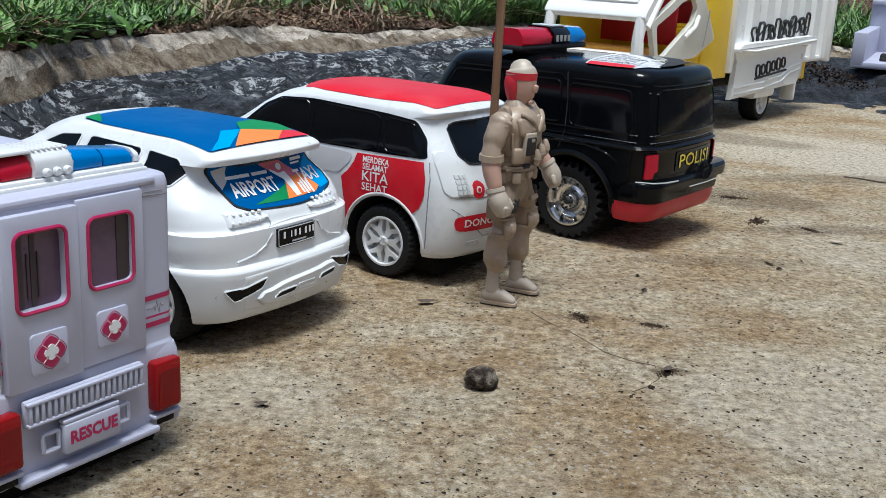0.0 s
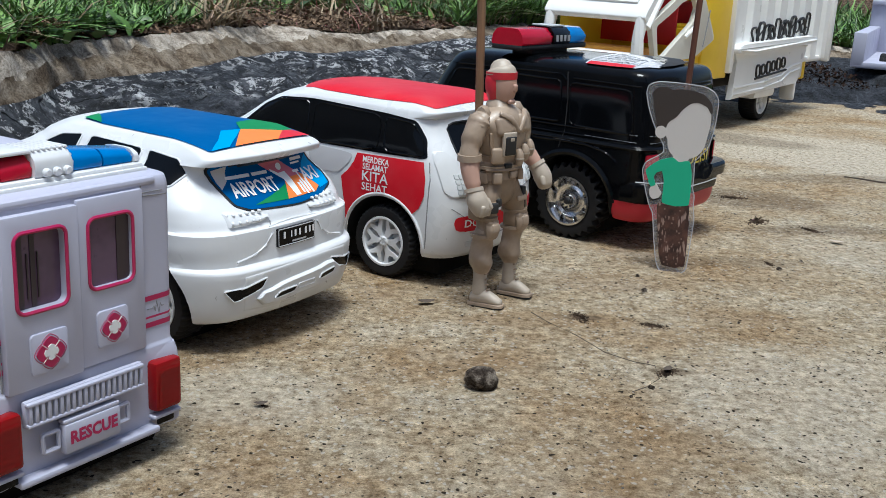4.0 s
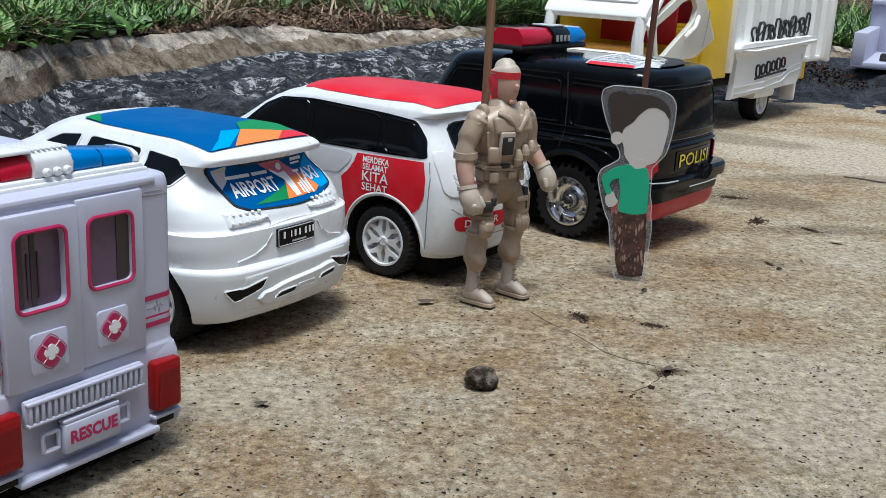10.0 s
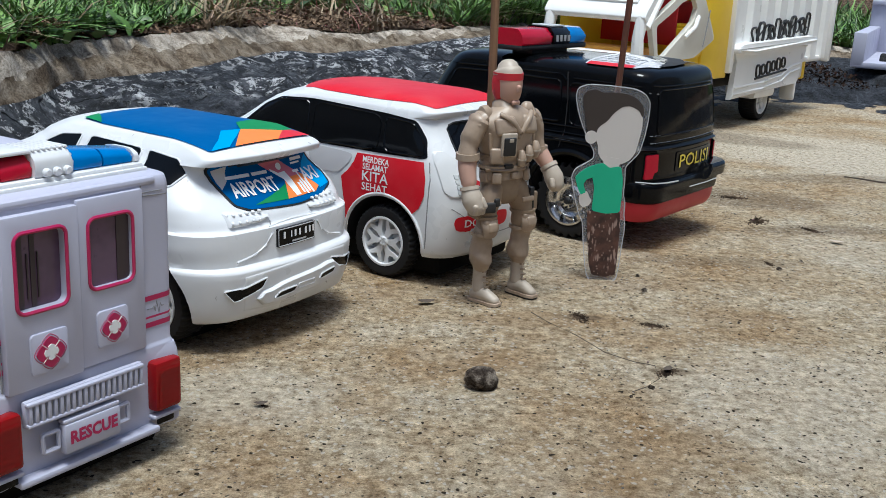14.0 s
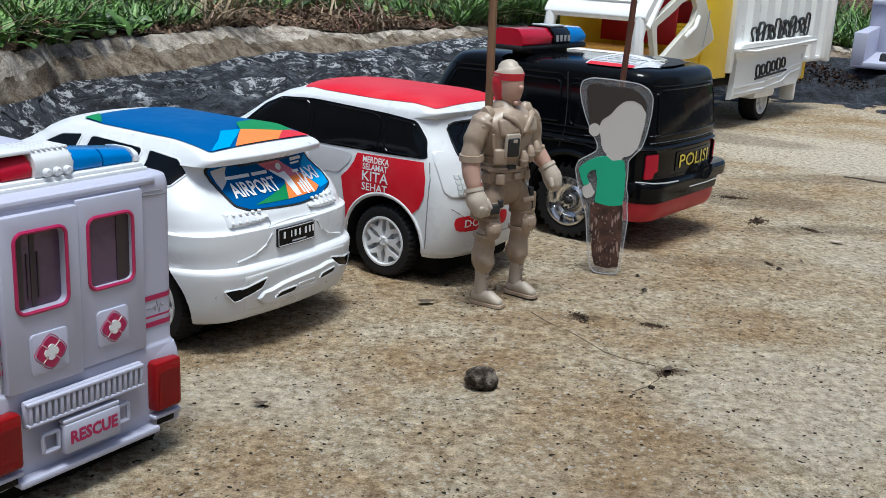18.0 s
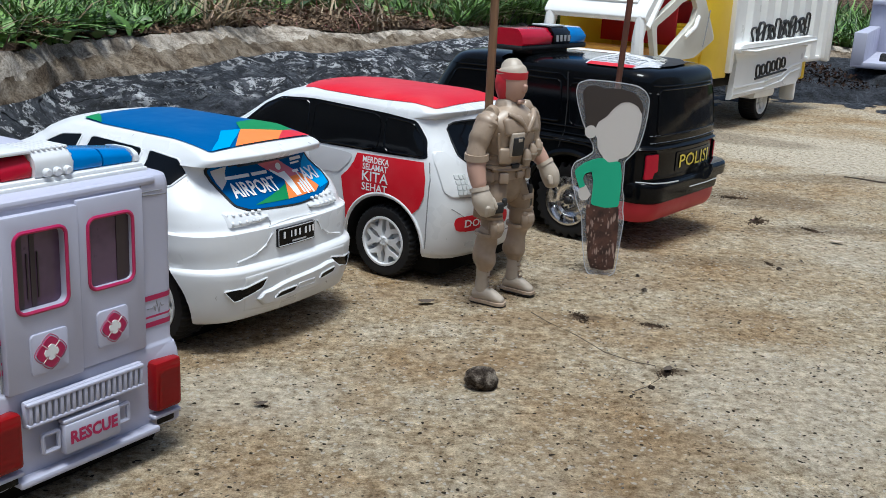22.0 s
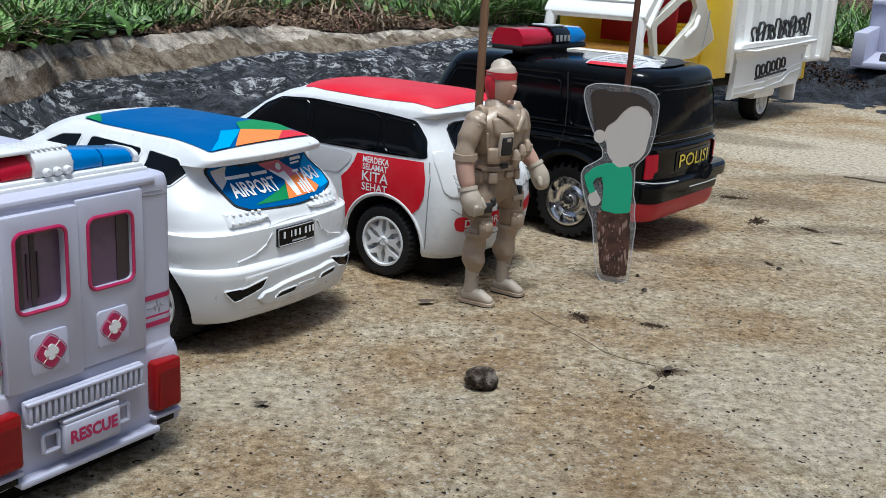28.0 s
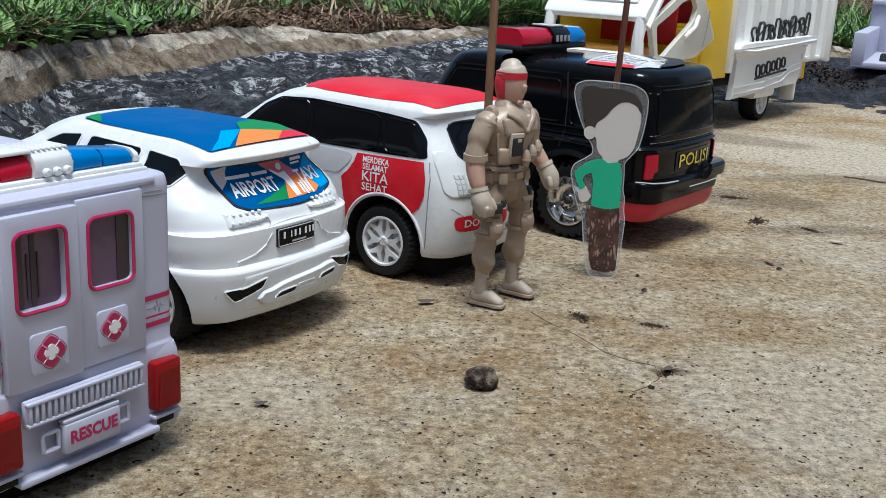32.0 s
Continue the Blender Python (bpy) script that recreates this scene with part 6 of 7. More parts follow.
# ---- flatbed toy at the far edge ----
def flatbed():
    t = thing("toy_flatbed", pose(0.760, 2.02, 0.0, 0, 0, -25), "cool white plastic toy flatbed truck, only its bed in view", "toy truck", "parked toy vehicles")
    part("bed", rbox((0.20, 0.16, 0.040), (0.40, 0.36, 0.012), 0.003), M_LILAC, t, "white load bed")
    part("side_board", rbox((0.012, 0.16, 0.068), (0.024, 0.36, 0.064), 0.003), M_LILAC, t, "white low side board")
    part("side_board", rbox((0.39, 0.10, 0.068), (0.020, 0.24, 0.064), 0.003), M_LILAC, t)
    part("headboard", rbox((0.20, 0.35, 0.115), (0.40, 0.020, 0.17), 0.003), M_LILAC, t, "white headboard")
    part("cab", rbox((0.22, 0.46, 0.14), (0.34, 0.18, 0.20), 0.02), M_LILAC, t, "white cab")
    part("headboard_rail", rbox((0.20, 0.338, 0.150), (0.40, 0.010, 0.010), 0.002), M_LILAC, t)
    meshes = wheel_meshes(0.030, 0.026, "plain")
    for y in (0.06, 0.40):
        for x in (0.06, 0.34):
            w = part("wheel", meshes[0], None, t, "black rubber tyre", pose(x, y, 0.030, 0, 0, 0 if x < 0.2 else 180))
            part("rim", meshes[1], None, w, "white moulded rim")
            part("hub_cap", meshes[2], None, w)
    return t


FLATBED = flatbed()


# ---- puppets ----
def limb(bm, rows, mat=0, n=16, cap=True):
    """A rounded form along rows of x, y, z and two half thicknesses, in millimetres."""
    pts = [Vector(r[:3]) / 1000 for r in rows]
    rads = [(r[3] / 1000, r[4] / 1000) for r in rows]
    fold = 0.0011 if mat < 2 and len(rows) > 2 and n >= 18 else 0.0
    if len(rows) > 2:
        fine = [track([(*p, *r) for p, r in zip(pts, rads)], i / (5 * (len(rows) - 1))) for i in range(5 * (len(rows) - 1) + 1)]
        pts, rads = [Vector(q[:3]) for q in fine], [(q[3], q[4]) for q in fine]
    k = len(pts)
    stations = []
    for i in range(k):
        d = (pts[min(i + 1, k - 1)] - pts[max(i - 1, 0)]).normalized()
        stations.append((pts[i], d, rads[i]))
    if cap:
        for at, sign in ((0, -1), (k - 1, 1)):
            p, d, (ra, rb) = stations[0 if at == 0 else -1]
            m = min(ra, rb)
            extra = [(p + d * sign * m * 0.40, d, (ra * 0.86, rb * 0.86)), (p + d * sign * m * 0.68, d, (ra * 0.55, rb * 0.55)), (p + d * sign * m * 0.78, d, (ra * 0.2, rb * 0.2))]
            stations = extra[::-1] + stations if at == 0 else stations + extra
    rings = []
    for p, d, (ra, rb) in stations:
        ref = Vector((1, 0, 0)) if abs(d.x) < 0.9 else Vector((0, 1, 0))
        u = (ref - d * ref.dot(d)).normalized()
        v = d.cross(u)
        ring = []
        for j in range(n):
            out = u * ra * math.cos(2 * math.pi * j / n) + v * rb * math.sin(2 * math.pi * j / n)
            q = p + out
            if fold:
                q += out.normalized() * fold * (noise.noise(Vector((q.x * 110 + q.z * 70, q.y * 110, q.z * 170 + 120 * q.x))) - 0.2)
            ring.append(bm.verts.new(q))
        rings.append(ring)
    for a, b in zip(rings, rings[1:]):
        for j in range(n):
            bm.faces.new((a[j], a[(j + 1) % n], b[(j + 1) % n], b[j])).material_index = mat
    bm.faces.new(rings[0][::-1]).material_index = mat
    bm.faces.new(rings[-1]).material_index = mat
    return bm


def pad(bm, c, s, mat=0, turn=(0, 0, 0), r=None):
    m = pose(c[0] / 1000, c[1] / 1000, c[2] / 1000, *turn)
    return rbox((0, 0, 0), (s[0] / 1000, s[1] / 1000, s[2] / 1000), (r if r is not None else min(s) * 0.3) / 1000, bm, m, 3, mat)


def figure():
    """A moulded action figure facing -y; one mesh, with the rod that carries it."""
    e = thing("action_figure", pose(0, 0, 0), "khaki plastic action figure held up by a brown wooden rod", "toy figure")
    bm = bmesh.new()
    KH, TR, SK, MI, RD, BK, PA = range(7)
    # trunk and vest
    limb(bm, [(-3, 1, 64, 13.5, 8.5), (-3, 1, 70, 14.5, 9.2), (-3, 1, 76, 14.2, 9.4)], TR)
    limb(bm, [(-3, 1, 73.4, 15.2, 10.2), (-3, 1, 78.6, 15.2, 10.2)], KH, 24, False)
    limb(bm, [(-3, 1, 79, 14.2, 9.6), (-3, 0.5, 84, 14.8, 10.4), (-3, 0, 92, 16.6, 12.0), (-3, 0, 100, 18.4, 12.6), (-3, 0, 106, 18.6, 11.8), (-3, 0.5, 110.5, 14.5, 9.6), (-3, 1, 113.5, 8.5, 7.2)], KH, 28)
    limb(bm, [(-3, 1, 80.5, 15.0, 10.6), (-3, 1, 82.5, 15.2, 10.9), (-3, 1, 84.0, 15.0, 10.8)], KH, 24, False)
    limb(bm, [(-3, 0.6, 111.5, 8.6, 7.6), (-3, 0.6, 115.2, 7.0, 6.4)], KH, 20, False)
    limb(bm, [(-3, 0.5, 112, 5.2, 5.2), (-3, 0, 118, 5.0, 5.0)], SK)
    # head: plain face, red wrap, pale cap
    limb(bm, [(-3, -0.8, 117.0, 4.6, 5.2), (-3, -1.4, 120.5, 6.3, 7.2), (-3, -1.2, 126, 7.2, 8.2), (-3, -0.6, 129.6, 7.0, 8.2), (-3, 0, 131.6, 5.8, 6.8)], SK, 24)
    limb(bm, [(-3, 2.0, 117.5, 6.0, 5.0), (-3, 1.8, 122, 7.7, 6.6), (-3, 1.6, 127, 8.1, 7.4), (-3, 1.2, 129.8, 7.6, 7.2)], RD, 24)
    limb(bm, [(-3, -0.4, 128.8, 7.8, 9.0), (-3, -0.4, 132.6, 7.9, 9.2)], RD, 24, False)
    limb(bm, [(-3, -0.2, 131.6, 7.9, 9.1), (-3, 0, 133.8, 7.2, 8.2), (-3, 0.3, 135.2, 5.6, 6.4)], PA, 24)
    pad(bm, (-3, -9.4, 124.2), (2.6, 3.2, 4.6), SK, (12, 0, 0), 1.1)
    pad(bm, (-3, -7.4, 116.6), (5.4, 2.6, 2.6), SK, (0, 0, 0), 1.1)
    # straps, pockets and pouches on the vest
    for x in (-11.5, 5.5):
        limb(bm, [(x, -9.5, 100, 3.0, 1.2), (x, -8.0, 106, 3.0, 1.3), (x, -2.0, 111.6, 3.0, 1.4), (x, 6.0, 109, 3.0, 1.3)], KH, 10)
    limb(bm, [(-13, -9.0, 109, 1.2, 1.0), (-7, -11.6, 103, 1.2, 1.0), (-3, -12.2, 98, 1.2, 1.0)], KH, 10)
    limb(bm, [(7, -9.0, 109, 1.2, 1.0), (1, -11.6, 103, 1.2, 1.0), (-3, -12.2, 98, 1.2, 1.0)], KH, 10)
    for sx in (-1, 1):
        pad(bm, (-3 + sx * 8.4, -9.6, 104.4), (12.5, 5.0, 10.5), KH, (-16, sx * 8, sx * 16), 2.2)
        pad(bm, (-3 + sx * 12.5, -8.2, 88.0), (8.0, 4.0, 9.0), KH, (4, 0, sx * 30), 1.4)
        limb(bm, [(-3 + sx * 15.6, -5.5, 100, 1.4, 1.0), (-3 + sx * 15.4, -6.2, 92, 1.4, 1.0), (-3 + sx * 13.6, -6.8, 84, 1.4, 1.0)], TR, 8)
    limb(bm, [(-18.4, -3.0, 79.6, 1.0, 1.0), (-12, -8.8, 79.4, 1.0, 1.0), (-3, -10.4, 79.4, 1.0, 1.0), (6, -8.8, 79.4, 1.0, 1.0), (12.4, -3.0, 79.6, 1.0, 1.0)], TR, 8)
    pad(bm, (-10.6, -12.1, 94.4), (9.4, 2.6, 13.4), PA, (4, 0, -14), 0.9)
    pad(bm, (-10.7, -12.9, 93.4), (7.4, 2.6, 10.4), BK, (4, 0, -14), 0.7)
    pad(bm, (-10.4, -13.8, 97.0), (3.6, 1.6, 2.6), PA, (4, 0, -14), 0.6)
    for x, z in ((-1.0, 86.2), (4.2, 88.6), (9.2, 90.6)):
        limb(bm, [(x, -12.2, z - 3.6, 2.2, 2.2), (x, -12.8, z, 2.5, 2.5), (x, -12.2, z + 3.2, 1.8, 1.8)], KH, 12)
        limb(bm, [(x, -12.6, z - 1.3, 2.8, 2.8), (x, -12.6, z - 0.5, 2.8, 2.8)], PA, 12, False)
    pad(bm, (-8.0, -10.0, 81.6), (5.6, 2.0, 2.4), BK, (0, 0, -10), 0.6)
    pad(bm, (-3, -9.8, 76), (5.6, 2.2, 4.2), KH, (0, 0, 0), 0.8)
    for x, a in ((-14, 40), (-17, 80), (8, -40), (11, -80)):
        pad(bm, (x, -7.2 if abs(a) < 60 else 0, 75), (5.4, 3.4, 6.4), KH, (0, 0, -a), 1.0)
    pad(bm, (-3, 10.5, 98), (20, 6, 20), KH, (0, 0, 0), 2.4)
    for k in range(5):
        limb(bm, [(-17.6 + 1.0 * k, 6.0 - 2.6 * k, 83, 0.9, 0.9), (-18.4 + 1.1 * k, 6.0 - 2.7 * k, 90, 0.9, 0.9), (-18.8 + 1.2 * k, 6.0 - 2.8 * k, 96, 0.9, 0.9)], KH, 8)
    limb(bm, [(-3, 0.8, 86.6, 15.9, 11.2), (-3, 0.8, 87.6, 15.9, 11.2)], TR, 24, False)
    limb(bm, [(-3, 0.8, 80.0, 16.6, 11.8), (-3, 0.8, 81.6, 16.6, 11.8)], KH, 24, False)
    limb(bm, [(-14, -8.6, 111, 1.6, 1.2), (-9, -12.4, 107.5, 1.7, 1.3), (-4, -13.2, 101, 1.5, 1.2)], KH, 10)
    limb(bm, [(8, -8.6, 111, 1.6, 1.2), (3, -12.4, 107.5, 1.7, 1.3), (-2, -13.2, 101, 1.5, 1.2)], KH, 10)
    # arms
    for sx, cx in ((-1, -3), (1, -3)):
        def X(v):
            return cx + sx * v
        limb(bm, [(X(19.5), 0.5, 106.5, 5.6, 6.8), (X(22.6), 1.0, 100, 5.8, 6.6), (X(24.4), 1.6, 93, 5.2, 5.8), (X(25.0), 1.6, 87.5, 5.6, 6.0)], KH, 22)
        limb(bm, [(X(13.5), 0.3, 110.6, 3.4, 5.2), (X(18.0), 0.3, 108.6, 3.6, 6.0), (X(22.4), 0.5, 104.8, 3.0, 6.0)], KH, 14)
        limb(bm, [(X(25.2), 1.6, 86.0, 6.8, 7.0), (X(25.4), 1.5, 89.5, 6.6, 6.8)], KH, 18, False)
        if sx < 0:
            limb(bm, [(X(25.6), 1.4, 86, 5.4, 5.6), (X(26.6), 0.0, 80, 5.0, 5.2), (X(27.0), -2.4, 73, 4.2, 4.4)], SK, 16)
            limb(bm, [(X(27.0), -2.6, 71.4, 5.4, 5.4), (X(27.0), -3.2, 69.4, 5.6, 5.6)], MI, 16, False)
            limb(bm, [(X(27.0), -3.4, 69, 5.0, 5.0), (X(26.6), -5.4, 64.4, 6.2, 5.8), (X(25.4), -7.4, 59.6, 5.4, 5.0)], MI, 16)
            limb(bm, [(X(23.4), -9.4, 65, 1.8, 1.8), (X(22.4), -11.2, 61, 1.7, 1.7)], MI, 10)
            for q in range(3):
                limb(bm, [(X(28.4 - 2.6 * q), -10.6, 61.6 - 0.6 * q, 1.7, 1.7), (X(28.0 - 2.6 * q), -9.6, 57.4, 1.7, 1.7)], MI, 10)
        else:
            limb(bm, [(X(25.6), 1.0, 87, 5.2, 5.4), (X(27.4), -2.4, 82.4, 4.8, 5.0), (X(28.4), -5.4, 79.0, 4.2, 4.2)], SK, 16)
            limb(bm, [(X(28.6), -6.0, 78.6, 5.2, 5.2), (X(29.0), -7.2, 76.8, 5.3, 5.3)], MI, 16, False)
            limb(bm, [(X(29.0), -7.4, 76.4, 4.8, 4.8), (X(30.2), -9.8, 71.4, 5.8, 5.4), (X(30.4), -11.4, 67.0, 5.0, 4.6)], MI, 16)
            limb(bm, [(X(26.2), -12.6, 71, 1.7, 1.7), (X(25.6), -14.0, 67.4, 1.6, 1.6)], MI, 10)
    # legs
    for cx, hip, turn in ((-17.0, -9.5, 14), (12.0, 3.5, 10)):
        kx = (cx + hip) / 2 - (2 if cx < 0 else -2)
        limb(bm, [(hip, 0.5, 69, 7.6, 8.0), (kx, -0.6, 58, 6.9, 7.4), ((cx + kx) / 2, -1.2, 49, 5.9, 6.3), (cx, -1.0, 44, 5.6, 6.0)], TR, 22)
        limb(bm, [(cx, -1.0, 45, 5.8, 6.2), (cx, 0.0, 38, 5.6, 6.1), (cx, 0.8, 31, 6.4, 6.8), (cx, 1.0, 25.5, 6.7, 7.1), (cx, 1.0, 22.6, 5.2, 5.7)], KH, 22)
        limb(bm, [(cx, -6.0, 50.5, 5.0, 2.4), (cx, -7.2, 46.6, 5.6, 2.8), (cx, -6.4, 42.4, 5.0, 2.6)], KH, 16)
        limb(bm, [(cx, -0.8, 43.4, 7.2, 7.8), (cx, -0.8, 41.6, 7.2, 7.8)], KH, 18, False)
        pad(bm, (cx + (-6.4 if cx < 0 else 6.6), 0.0, 57.5), (3.6, 9.6, 11), TR, (0, 0, 0), 1.1)
        pad(bm, (kx, -7.6, 60.4), (9.0, 2.0, 3.0), KH, (-8, 0, 0), 0.8)
        pad(bm, (cx, -6.2, 47.4), (10.4, 5.4, 9.6), TR, (-4, 0, 0), 2.4)
        pad(bm, (cx, -8.8, 47.0), (6.4, 2.6, 5.8), KH, (-4, 0, 0), 1.2)
        limb(bm, [(cx, -1.0, 51.6, 7.4, 7.8), (cx, -1.0, 53.2, 7.5, 7.9)], TR, 20, False)
        f = Matrix.Translation((cx / 1000, 0.001, 0)) @ Matrix.Rotation(radians(turn), 4, "Z")
        boot = bmesh.new()
        limb(boot, [(0, 0, 23.4, 4.4, 4.8), (0, 0.2, 16, 4.0, 4.8), (0, 0.4, 8, 3.9, 5.2)], PA, 16)
        limb(boot, [(0, 4.6, 4.6, 3.4, 3.8), (0, 0, 5.8, 3.8, 4.8), (0, -6.2, 5.4, 3.8, 4.2), (0, -11.2, 4.2, 3.9, 3.1), (0, -14.4, 3.2, 3.2, 2.4)], PA, 16)
        sole = [(1000 * x, 1000 * y) for x, y in soft_poly([(-0.0040, 0.0082), (-0.0042, -0.006), (-0.0049, -0.012), (-0.0032, -0.0172), (0.0032, -0.0172), (0.0049, -0.012), (0.0042, -0.006), (0.0040, 0.0082)], 3, 0.3)]
        prism([(x / 1000, y / 1000) for x, y in sole], 0.0, 0.0009, Matrix(), 0.0, boot, BK)
        prism([(x / 1000 * 1.04, y / 1000 * 1.02) for x, y in sole], 0.0009, 0.0026, Matrix(), 0.0005, boot, KH)
        for q in range(4):
            limb(boot, [(-2.0, -4.1 - 0.7 * q, 19.6 - 3.0 * q, 0.6, 0.6), (2.0, -4.1 - 0.7 * q, 19.0 - 3.0 * q, 0.6, 0.6)], TR, 6)
        for v in boot.verts:
            v.co = f @ Vector((v.co.x * 0.92, v.co.y * 0.84, v.co.z))
        tmp = bpy.data.meshes.new("tmp")
        boot.to_mesh(tmp)
        boot.free()
        bm.from_mesh(tmp)
        bpy.data.meshes.remove(tmp)
    pad(bm, (-19.8, -8.4, 59.0), (7.4, 3.0, 6.0), BK, (0, 0, -20), 1.0)
    pad(bm, (-15.0, -9.4, 61.6), (3.4, 2.4, 4.6), BK, (0, 0, 10), 0.8)
    pad(bm, (14.6, -3.0, 60.0), (3.4, 7.0, 13.0), BK, (0, 0, 0), 1.0)
    bmesh.ops.recalc_face_normals(bm, faces=bm.faces[:])
    part("figure", bm, [M_KHAKI, M_TROUSER, M_SKIN, M_MITT, M_RED, M_BLACKMATT, M_MITT], e, "", Matrix.Translation((-0.003, 0, 0)) @ Matrix.Rotation(radians(9), 4, "Z") @ Matrix.Translation((0.003, 0, 0)))
    part("rod", tube([(-0.003, 0.017, 0.088), (-0.0022, 0.0176, 0.20), (0.0002, 0.020, 0.42)], 0.0024, False, 12), M_STICK, e, "brown wooden rod")
    return e


def batik_mat():
    """A dark brown cloth print: slanting pale strokes and small dots."""
    m, nt, b = start_mat("brown_patterned_print", 0.45)
    v = coords(nt)

    def marks(scale, turn, stops):
        mp = node(nt, "ShaderNodeMapping", Scale=scale)
        mp.inputs["Rotation"].default_value = (0, radians(turn), 0)
        nt.links.new(v, mp.inputs["Vector"])
        vor = node(nt, "ShaderNodeTexVoronoi", Scale=1.0)
        nt.links.new(mp.outputs["Vector"], vor.inputs["Vector"])
        return ramp(nt, vor.outputs["Distance"], stops)

    c = ramp(nt, noise_tex(nt, 110, 4, 0.6, v), [(0.38, (0.026, 0.012, 0.010)), (0.52, (0.062, 0.027, 0.021)), (0.66, (0.11, 0.048, 0.034))])
    where = ramp(nt, noise_tex(nt, 70, 2, 0.5, v), [(0.46, (0, 0, 0)), (0.52, (1, 1, 1))])
    strokes = marks((560, 560, 130), -34, [(0.30, (0.9, 0.9, 0.9)), (0.40, (0, 0, 0))])
    c = blend(nt, blend(nt, 1.0, strokes, where, "MULTIPLY"), c, (0.34, 0.24, 0.20))
    spots = marks((330, 330, 330), 0, [(0.14, (0.8, 0.8, 0.8)), (0.24, (0, 0, 0))])
    c = blend(nt, spots, c, (0.26, 0.18, 0.145))
    nt.links.new(c, b.inputs["Base Color"])
    return m


def clear_mat(name="clear_laminate", alpha=0.12):
    m, nt, b = start_mat(name, 0.25)
    n = noise_tex(nt, 60, 4, 0.6, coords(nt))
    nt.links.new(ramp(nt, n, [(0.3, (0.55, 0.55, 0.57)), (0.7, (0.75, 0.75, 0.77))]), b.inputs["Base Color"])
    b.inputs["Alpha"].default_value = alpha
    bump(nt, b, n, 0.15, 0.0004)
    return m


M_HAIR = plastic("dark_brown_print", (0.050, 0.040, 0.036), 0.4, 0.15, (0.1, 0.1, 0.1), spec=0.3)
M_PALE = plastic("pale_grey_print", (0.60, 0.565, 0.53), 0.45, 0.10, (0.42, 0.35, 0.31), spec=0.3)
M_SHIRT = plastic("green_print", (0.040, 0.42, 0.235), 0.45, 0.12, (0.02, 0.22, 0.11), spec=0.3)
M_BATIK = batik_mat()
M_CLEAR = clear_mat()
M_RIM = clear_mat("laminate_edge", 0.5)


def cut_out():
    """A flat printed doll between clear sheets, facing -y; one mesh, with the rod that carries it."""
    e = thing("cut_out_puppet", pose(0, 0, 0), "laminated paper cut-out doll with green top on a dark wooden rod", "paper puppet")
    face = Matrix(((1, 0, 0, 0), (0, 0, -1, 0), (0, 1, 0, 0), (0, 0, 0, 1)))
    bm = bmesh.new()

    def field(poly, d0, d1, mat, pull=0.3):
        if mat == 0:
            tube([face @ Vector((*p, 0.0002)) for p in soft_poly(mm(poly), 4, pull)], 0.00035, True, 6, bm, 5)
        prism(soft_poly(mm(poly), 4, pull), d0, d1, face, 0.0, bm, mat)

    field([(-26.4, 113.5), (-25.4, 118.8), (-19.5, 121.3), (-5.7, 120.9), (9.7, 119.5), (15.8, 116.4), (18.7, 111.4), (18.5, 101), (17.1, 90.5), (14.8, 80.7), (10.8, 76), (6.9, 71.5), (7.4, 63.2), (7.2, 54.2), (8.8, 48.9), (8.6, 41.5), (9.9, 34.3), (9, 21.2), (8.1, 8), (7.2, -0.6), (3.4, -3.5), (-9.3, -3.1), (-12.3, 2.4), (-15, 19.2), (-16.8, 35.9), (-19.7, 41.2), (-23, 52.1), (-25.7, 63.8), (-23.8, 69.3), (-16.9, 73.4), (-12.9, 76.3), (-13.1, 80.8), (-17.7, 88.5), (-21.7, 97.1), (-24.7, 105.8)], 0.0, 0.0004, 0)
    field([(-22.5, 113.7), (-20.1, 117.3), (-14.1, 118.4), (-9.7, 116.4), (-5.5, 117.1), (3.1, 116.6), (10, 114.4), (14.6, 109.4), (15.8, 104.3), (14.5, 102.5), (12.2, 106.7), (7, 109.1), (1.9, 108.5), (-3, 104.2), (-6.2, 99.4), (-11.2, 95.9), (-12.7, 91.4), (-16.2, 92.5), (-18.4, 93.8), (-20.2, 102.5)], 0.0004, 0.0008, 1)
    field([(-12.6, 91.5), (-11.2, 96.2), (-6.2, 99.6), (-3, 104.4), (1.9, 108.7), (7, 109.3), (12.2, 107), (15.0, 102.6), (15, 95.6), (13.5, 86.8), (12.2, 80.5), (9.1, 75.9), (4.9, 73.5), (-2.9, 72.5), (-8.3, 75.7), (-10.6, 80), (-10.9, 84.5), (-12.1, 87)], 0.0004, 0.0007, 2)
    field(ellipse(7.4, 8.2, 16, -15.4, 89.3), 0.0004, 0.0009, 2, 0.2)
    field([(-8, 78), (4.4, 76.5), (2.6, 70.6), (-2.7, 68.6), (-6, 71.5)], 0.0004, 0.00085, 2)
    field([(-12, 72.4), (-6.4, 73.5), (-2.8, 70.7), (2.4, 71.9), (4.5, 71.1), (6.1, 63.2), (6.2, 52.3), (5.9, 42.8), (-2.8, 41.6), (-11.8, 43.3), (-11.3, 51.1), (-11.2, 58.4), (-12.9, 64.6)], 0.0004, 0.00095, 3, 0.22)
    field([(-11.5, 72.6), (-17.6, 69.7), (-23.6, 64.4), (-21.4, 57.7), (-19.4, 53.2), (-16, 54.8), (-18, 59.7), (-16.4, 63.1), (-10.5, 65)], 0.0004, 0.0011, 3, 0.25)
    field([(-20.2, 51.5), (-18.6, 55.2), (-15.4, 55.4), (-13.4, 51.4), (-12, 49.6), (-13.8, 46.4), (-17.4, 45.2), (-19.6, 47.4)], 0.0004, 0.0010, 2, 0.28)
